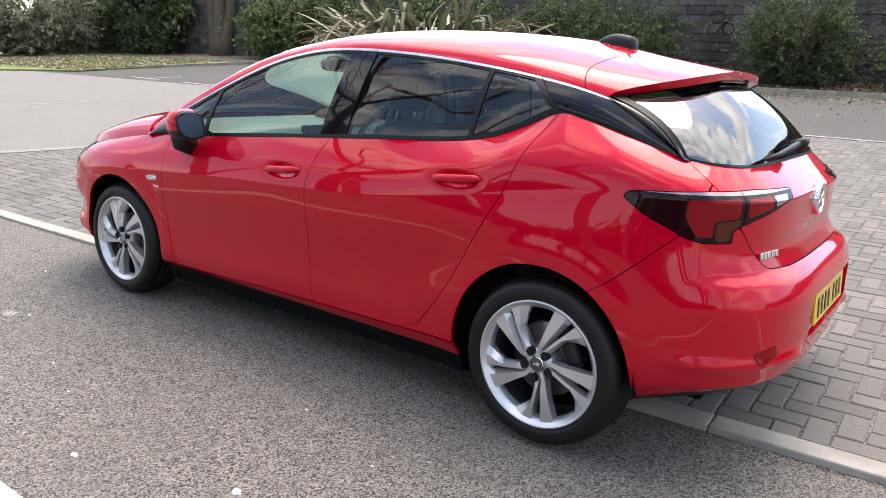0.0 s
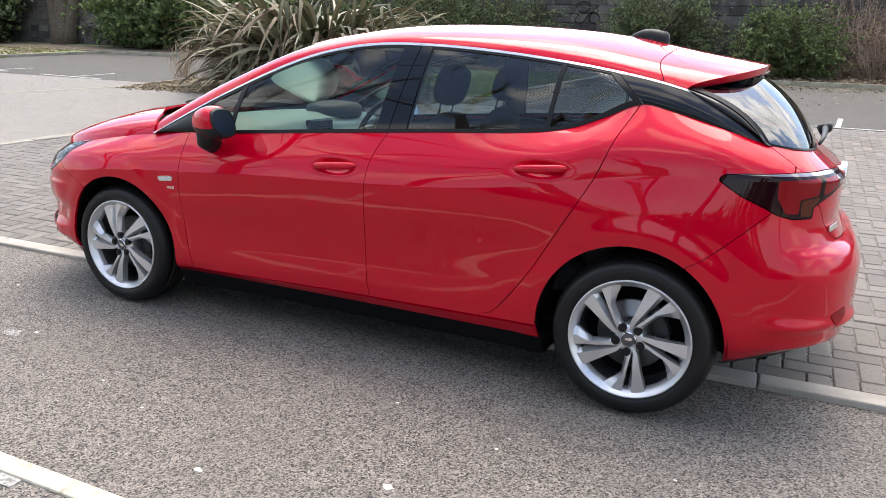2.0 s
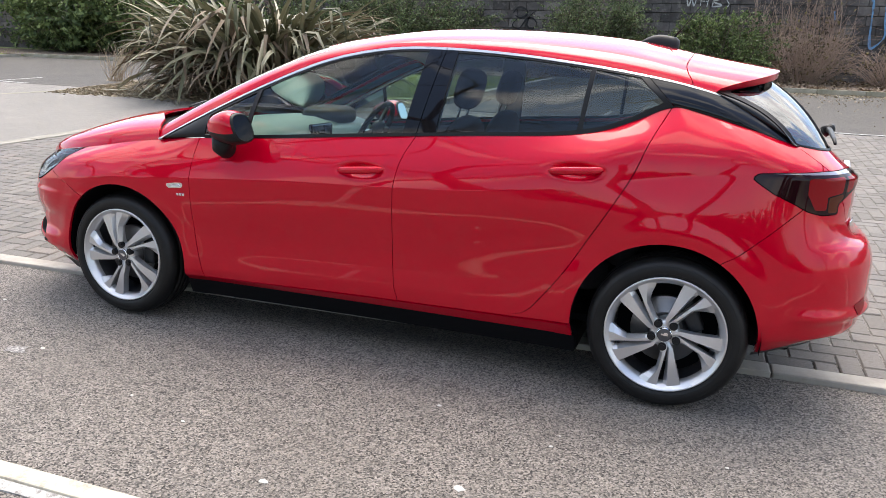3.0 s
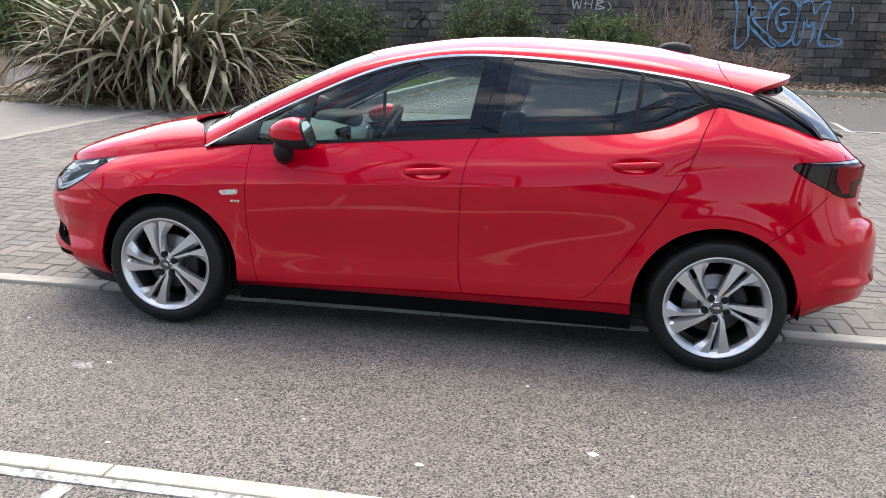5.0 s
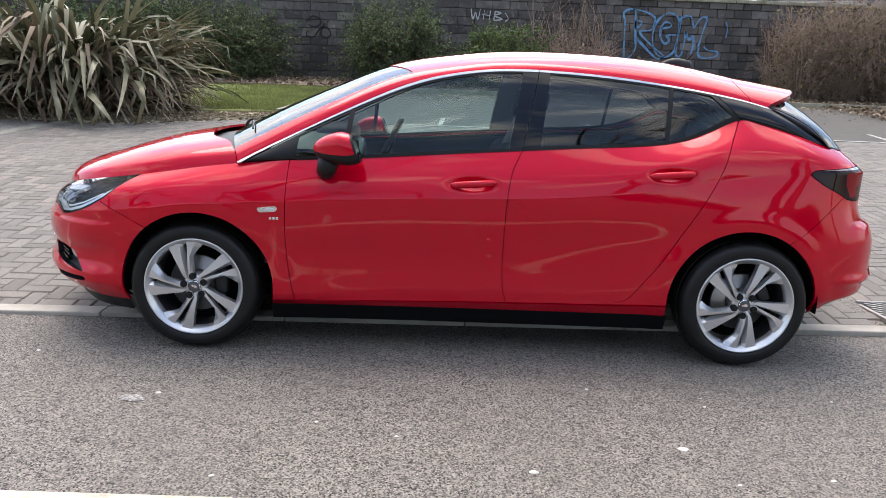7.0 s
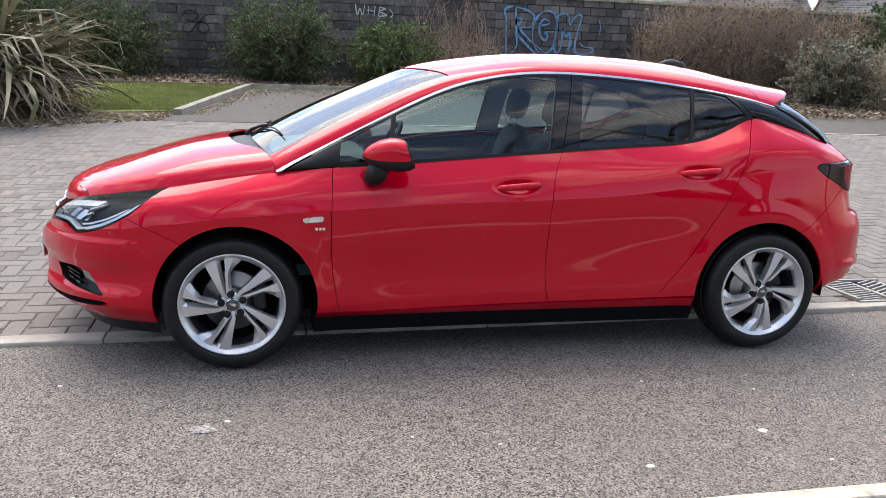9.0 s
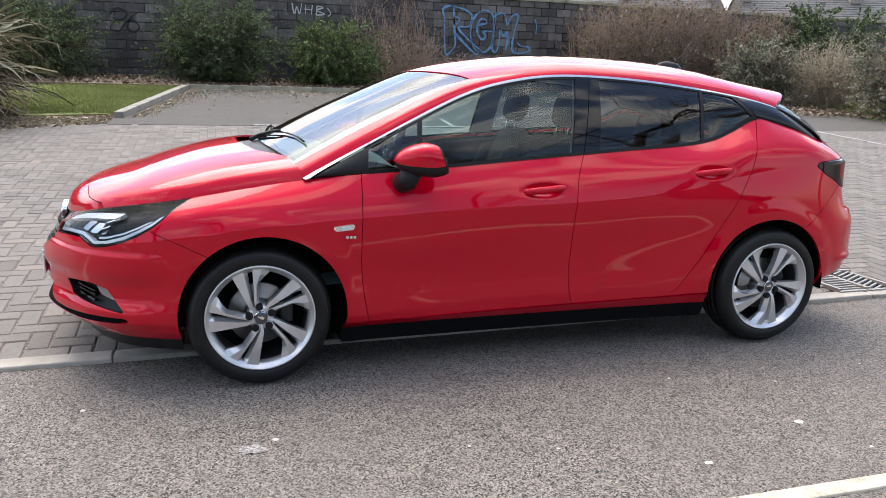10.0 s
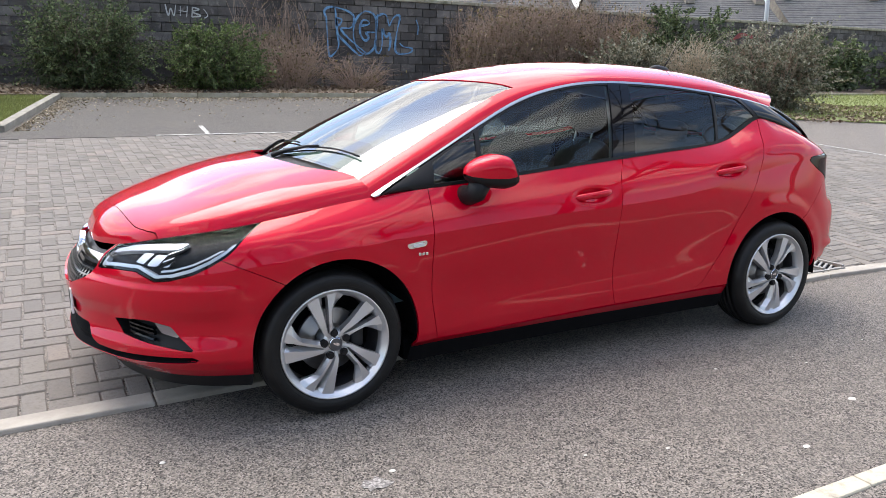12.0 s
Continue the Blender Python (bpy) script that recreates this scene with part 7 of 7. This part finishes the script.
_rng = random.Random(12)
_BL, _BH = 0.45, 0.215
_meshes = [box_mesh("block", _BL - 0.008, 0.05, _BH - 0.008, 0.010, BLOCK), box_mesh("block", _BL - 0.012, 0.05, _BH - 0.010, 0.014, BLOCK)]
_V, _F, _near = [], [], 0
for _r in range(11):
    _z = _z0 + 0.12 + _BH * (_r + 0.5)
    _x = WALL_X0 + (_BL / 2) * (_r % 2)
    while _x < WALL_X1:
        _y = WALL_Y + 0.012 + _rng.uniform(-0.012, 0.010)
        if 0.2 < _x < 8.4 and _near < 300 and _r > 2:
            _o = new("block", _meshes[_rng.randrange(2)])
            _o.parent = wall_north
            _o.matrix_world = pose(_x, _y, _z, _rng.uniform(-1, 1), 0, _rng.uniform(-0.8, 0.8))
            _near += 1
        else:
            _base = len(_V)
            _sx, _sz = _BL / 2 - 0.004, _BH / 2 - 0.004
            for _dx, _dy, _dz in ((-1, 0, -1), (1, 0, -1), (1, 0, 1), (-1, 0, 1)):
                _V.append((_x + _dx * (_sx - 0.004), _y - 0.025, _z + _dz * (_sz - 0.004)))
            for _dx, _dy, _dz in ((-1, 0, -1), (1, 0, -1), (1, 0, 1), (-1, 0, 1)):
                _V.append((_x + _dx * _sx, _y + 0.025, _z + _dz * _sz))
            _F += [(_base, _base + 1, _base + 2, _base + 3)] + [(_base + (k + 1) % 4, _base + k, _base + 4 + k, _base + 4 + (k + 1) % 4) for k in range(4)]
        _x += _BL
mesh_part("block_courses", _V, _F, BLOCK, wall_north, smooth=False)["kind"] = "stuff"
_b = bmesh.new()
for _k in range(76):
    add_box(_b, WALL_X0 + 0.45 + 0.9 * _k, WALL_Y + 0.11, _z1 + 0.045, 0.885, 0.34, 0.09, 0.012)
mesh_c = part("coping", _b, MOSSY, wall_north, "grey coping stones", False)
mesh_c["kind"] = "stuff"


# graffiti as sprayed strokes
def spray(name, label, lines, width, material):
    V, F = [], []
    for pts in lines:
        p = np.array(pts, float)
        if len(p) > 2:
            k = np.linspace(0, len(p) - 1, 8 * (len(p) - 1) + 1)
            s = natural(np.arange(len(p)), p)(k)
        else:
            s = p
        for i, (x, z) in enumerate(s):
            a, b = s[max(i - 1, 0)], s[min(i + 1, len(s) - 1)]
            d = (b - a) / (np.linalg.norm(b - a) + 1e-9)
            w = width * (0.8 + 0.3 * math.sin(9 * x + 5 * z)) / 2
            V += [(x - d[1] * w, WALL_Y - 0.034, z + d[0] * w), (x + d[1] * w, WALL_Y - 0.034, z - d[0] * w)]
            if i:
                n = len(V)
                F.append((n - 4, n - 3, n - 1, n - 2))
    ob = mesh_part(name, V, F, material, None, smooth=False)
    return tagged(ob, label, "graffiti")


BLUE = mat("blue_spray", (0.10, 0.27, 0.46), 0.8)
_geo = BLUE.node_tree.nodes.new("ShaderNodeNewGeometry")
link(BLUE, ramp(BLUE, tex_noise(BLUE, _geo.outputs["Position"], 12.0, 5.0, 0.75), [(0.34, (0.075, 0.095, 0.12)), (0.52, (0.11, 0.25, 0.43)), (0.8, (0.18, 0.38, 0.58))]), bsdf(BLUE).inputs["Base Color"])
_q = lambda px, pz: (4.50 + px * 0.00835, 3.46 - pz * 0.00835 + px * 0.0002)
_G = [
    [(8, 40), (2, 22), (10, 10), (30, 6), (38, 14), (40, 40), (44, 90), (46, 128), (28, 152), (14, 152), (10, 100), (8, 40)],
    [(30, 6), (70, 14), (98, 30), (100, 52), (84, 70), (58, 78), (120, 132), (140, 148), (128, 152), (110, 150), (46, 92)],
    [(42, 40), (60, 46), (46, 62), (42, 40)],
    [(140, 16), (110, 40), (98, 90), (116, 140), (150, 148), (170, 130), (172, 118), (178, 60), (168, 24), (140, 16)],
    [(122, 62), (150, 58), (150, 48), (134, 44), (122, 62), (124, 92), (140, 108), (150, 96), (142, 84), (172, 82)],
    [(182, 30), (178, 90), (176, 140), (194, 138), (200, 70)],
    [(182, 30), (214, 28), (224, 60), (236, 40), (256, 26), (264, 34)],
    [(200, 70), (214, 96), (224, 84), (228, 110), (222, 140)],
    [(264, 34), (250, 90), (246, 138), (266, 150), (300, 146), (306, 132), (280, 128), (262, 116)],
    [(322, 40), (330, 60), (328, 88)],
    [(-84, 60), (-80, 84)],
]
spray("graffiti", "large blue outlined graffiti lettering on the wall", [[_q(*p) for p in l] for l in _G], 0.060, BLUE)
PALE = mat("pale_spray", (0.40, 0.41, 0.40), 0.85)
_w = lambda px, pz: (0.54 + px * 0.0075, 3.28 - pz * 0.0075)
spray("graffiti", "small pale scrawled tag on the wall", [[_w(*p) for p in l] for l in ([(0, 2), (8, 36), (16, 14), (24, 36), (32, 2)], [(46, 6), (44, 36)], [(40, 20), (66, 22)], [(68, 6), (64, 38)], [(84, 8), (80, 38)], [(84, 8), (104, 14), (82, 22), (108, 32), (80, 38)], [(118, 12), (130, 30), (120, 40)])], 0.03, PALE)
INKY = mat("black_spray", (0.012, 0.012, 0.013), 0.8)
_w2 = lambda px, pz: (-3.76 + px * 0.0145, 2.92 - pz * 0.0145)
spray("graffiti", "black looping tag on the wall", [[_w2(*p) for p in l] for l in ([(2, 10), (14, 0), (28, 8), (18, 18), (6, 14)], [(10, 20), (2, 32), (14, 36), (24, 24), (36, 18), (46, 28), (38, 36), (28, 30), (34, 14), (44, 6)])], 0.045, INKY)
RED_SPRAY = mat("red_spray", (0.22, 0.05, 0.05), 0.85)
spray("graffiti", "faded red sprayed patch on the far wall", [[(19.6, 3.0), (20.4, 3.25), (20.9, 2.9), (19.9, 2.75), (20.6, 2.6)], [(21.1, 3.3), (20.7, 2.5)]], 0.16, RED_SPRAY)

# slate-roofed houses beyond the wall
SLATE = mat("slate_roof", (0.13, 0.13, 0.14), 0.7)
_v = where(SLATE)
link(SLATE, ramp(SLATE, tex_noise(SLATE, _v, 2.5, 6.0, 0.7), [(0.3, (0.045, 0.045, 0.050)), (0.7, (0.10, 0.098, 0.096))]), bsdf(SLATE).inputs["Base Color"])
STONE = mat("house_stone", (0.24, 0.21, 0.175), 0.9)
_v = where(STONE)
link(STONE, ramp(STONE, tex_noise(STONE, _v, 3.0, 6.0, 0.7), [(0.3, (0.16, 0.14, 0.12)), (0.7, (0.30, 0.27, 0.22))]), bsdf(STONE).inputs["Base Color"])
POT = mat("chimney_pot", (0.33, 0.20, 0.13), 0.85)
HOUSE_GLASS = mat("house_window", (0.02, 0.022, 0.025), 0.08)


def house(x, y, turn, length, depth, eave, ridge, stacks):
    th = empty("house", pose(x, y, 1.0, 0, 0, turn), "stone house with a grey slate roof and chimneys", "house", "houses beyond the wall")
    b = bmesh.new()
    add_box(b, 0, 0, eave / 2 - 0.5, length, depth, eave + 1.0, 0)
    for s in (-1, 1):
        q = [b.verts.new((s * length / 2, -depth / 2, eave)), b.verts.new((s * length / 2, depth / 2, eave)), b.verts.new((s * length / 2, 0, ridge))]
        b.faces.new(q if s > 0 else q[::-1])
    part("wall", b, STONE, th, smooth=False)
    b = bmesh.new()
    for s in (-1, 1):
        n = 16
        for k in range(n):
            t0, t1 = k / n, (k + 1) / n
            y0, y1 = s * (depth / 2 + 0.3) * (1 - t0), s * (depth / 2 + 0.3) * (1 - t1)
            h0, h1 = eave - 0.15 + (ridge - eave + 0.15) * t0 + 0.05, eave - 0.15 + (ridge - eave + 0.15) * t1 + 0.02
            q = [b.verts.new((-length / 2 - 0.15, y0, h0)), b.verts.new((length / 2 + 0.15, y0, h0)), b.verts.new((length / 2 + 0.15, y1, h1)), b.verts.new((-length / 2 - 0.15, y1, h1))]
            b.faces.new(q if s < 0 else q[::-1])
            d = [b.verts.new(v.co - Vector((0, 0, 0.03))) for v in q[:2]]
            f = (q[0], d[0], d[1], q[1])
            b.faces.new(f if s < 0 else f[::-1])
    bmesh.ops.remove_doubles(b, verts=b.verts, dist=0.004)
    roof = part("roof", b, SLATE, th, "grey slate roof", False)
    for cx in stacks:
        b = bmesh.new()
        add_box(b, cx, 0, ridge + 0.35, 0.7, 1.5, 1.5, 0.02)
        add_box(b, cx, 0, ridge + 1.15, 0.84, 1.64, 0.14, 0.02)
        c = part("chimney", b, STONE, roof, "stone chimney stack", False)
        for k in range(4):
            b = bmesh.new()
            add_tube(b, [(cx, -0.55 + 0.37 * k, ridge + 1.2), (cx, -0.55 + 0.37 * k, ridge + 1.62)], [0.13, 0.10], 10)
            p = part("chimney_pot", b, POT, th, "clay pot")
    for k in range(int(length / 3)):
        b = bmesh.new()
        add_box(b, -length / 2 + 1.6 + 3 * k, -depth / 2 - 0.01, eave - 1.5, 1.0, 0.06, 1.5, 0)
        part("window", b, HOUSE_GLASS, th, smooth=False)
    return th


house(27, 46, -20, 13, 8, 4.4, 7.0, (-6, 0, 6))
house(41, 41, -22, 14, 8, 4.3, 7.0, (-6.5, 1, 6.5))
house(57, 36, -24, 16, 8, 4.6, 7.6, (-7, 0, 7))
house(72, 26, -30, 16, 8, 4.6, 7.6, (-7, 0, 7))
house(14, 52, -10, 12, 8, 3.4, 5.8, (-5, 5))
house(-2, 54, 0, 14, 8, 2.8, 4.6, (-6, 6))
_b = bmesh.new()
add_tube(_b, [(25.5, 19.5, 1.2), (25.5, 19.5, 4.5), (25.5, 19.5, 9.0)], [0.11, 0.09, 0.06], 12)
_t = empty("street_lamp", label="grey metal lamp post beyond the wall", category="lamp post")
_p = part("pole", _b, mat("galvanised", (0.42, 0.43, 0.44), 0.45, 0.8), _t)
_b = bmesh.new()
add_tube(_b, [(25.5, 19.5, 8.95), (25.2, 19.2, 9.15), (24.5, 18.6, 9.2)], [0.05, 0.04, 0.07], 10)
part("lamp_head", _b, BLACK_PLASTIC, _t)
# ---- herringbone block paving ----
PAVER = mat("paver", (0.30, 0.28, 0.26), 0.9)
_oi = PAVER.node_tree.nodes.new("ShaderNodeObjectInfo")
_gi = PAVER.node_tree.nodes.new("ShaderNodeNewGeometry")
_sum = PAVER.node_tree.nodes.new("ShaderNodeMath")
_fr = PAVER.node_tree.nodes.new("ShaderNodeMath")
_fr.operation = "FRACT"
link(PAVER, _oi.outputs["Random"], _sum.inputs[0])
link(PAVER, _gi.outputs["Random Per Island"], _sum.inputs[1])
link(PAVER, _sum.outputs[0], _fr.inputs[0])
_c = ramp(PAVER, _fr.outputs[0], [(0.0, (0.124, 0.110, 0.095)), (0.45, (0.172, 0.154, 0.134)), (0.9, (0.208, 0.187, 0.163)), (1.0, (0.228, 0.189, 0.160))])
_c = mix(PAVER, ramp(PAVER, tex_noise(PAVER, _gi.outputs["Position"], 1.1, 5.0, 0.6), [(0.40, (0.5, 0.5, 0.5)), (0.62, (0, 0, 0))]), _c, (0.16, 0.147, 0.136))
_c = mix(PAVER, ramp(PAVER, tex_noise(PAVER, _gi.outputs["Position"], 60.0, 5.0, 0.7), [(0.32, (0.55, 0.55, 0.55)), (0.52, (0, 0, 0))]), _c, (0.095, 0.085, 0.078))
link(PAVER, _c, bsdf(PAVER).inputs["Base Color"])
bump(PAVER, tex_noise(PAVER, _gi.outputs["Position"], 90.0, 5.0, 0.65), 0.6, 0.006)
paving = tagged(empty("paving"), "grey concrete blocks laid in herringbone", "paving", kind="structure")
_U = 0.105


def paver_mesh(sx, sy):
    j, ch = 0.0032, 0.006
    a, b = sx / 2 - j, sy / 2 - j
    V = [(-a, -b, -0.05), (a, -b, -0.05), (a, b, -0.05), (-a, b, -0.05), (-a, -b, -ch), (a, -b, -ch), (a, b, -ch), (-a, b, -ch), (-a + ch, -b + ch, 0), (a - ch, -b + ch, 0), (a - ch, b - ch, 0), (-a + ch, b - ch, 0)]
    F = [(8, 9, 10, 11)]
    for o in (0, 4):
        F += [(o + k, o + (k + 1) % 4, o + 4 + (k + 1) % 4, o + 4 + k) for k in range(4)]
    return V, F


_mh, _mv = paver_mesh(2 * _U, _U), paver_mesh(_U, 2 * _U)
_shared = []
for _V, _F in (_mh, _mv):
    _me = bpy.data.meshes.new("paver")
    _me.from_pydata(_V, [], _F)
    _me.materials.append(PAVER)
    _shared.append(_me)
_rng = random.Random(5)
_tilt = math.atan(SLOPE)
_BV, _BF, _near = [], [], 0
_turn = 0.028
for _j in range(0, 77):
    for _i in range(-92, 92):
        _k = (_i - _j) % 4
        if _k == 0:
            _w, _x, _y = 0, (_i + 1) * _U, (_j - 0.5) * _U
        elif _k == 3:
            _w, _x, _y = 1, (_i + 0.5) * _U, (_j - 0.0) * _U
        else:
            continue
        _y += -0.36 + 0.122 + _turn * _x + 0.002
        if _x < np.interp(_y, [q[1] for q in CHANNEL], [q[0] for q in CHANNEL]) + 0.05 or _y > 7.68 or _x > 9.4 or _y < edge_y(_x) + (0.06 if _w == 0 else 0.11) or (abs(_x - 2.74) < 0.30 and abs(_y - 0.015) < 0.27):
            continue
        _m = Matrix.Translation((_x, _y, rise(_y) + 0.008 + _rng.uniform(-0.002, 0.002))) @ Euler((_tilt + _rng.gauss(0, 0.006), _rng.gauss(0, 0.006), _turn)).to_matrix().to_4x4()
        if _near < 300 and ((-3.5 < _x < -2.0 and _y < 1.5) or (1.75 < _x < 3.3 and _y < 1.9)):
            _o = new("paver", _shared[_w])
            _o.parent = paving
            _o.matrix_world = _m
            _near += 1
        else:
            _base = len(_BV)
            _BV += [tuple(_m @ Vector(p)) for p in (_mh, _mv)[_w][0]]
            _BF += [tuple(_base + n for n in f) for f in (_mh, _mv)[_w][1]]
mesh_part("paver_field", _BV, _BF, PAVER, paving, smooth=False)["kind"] = "stuff"
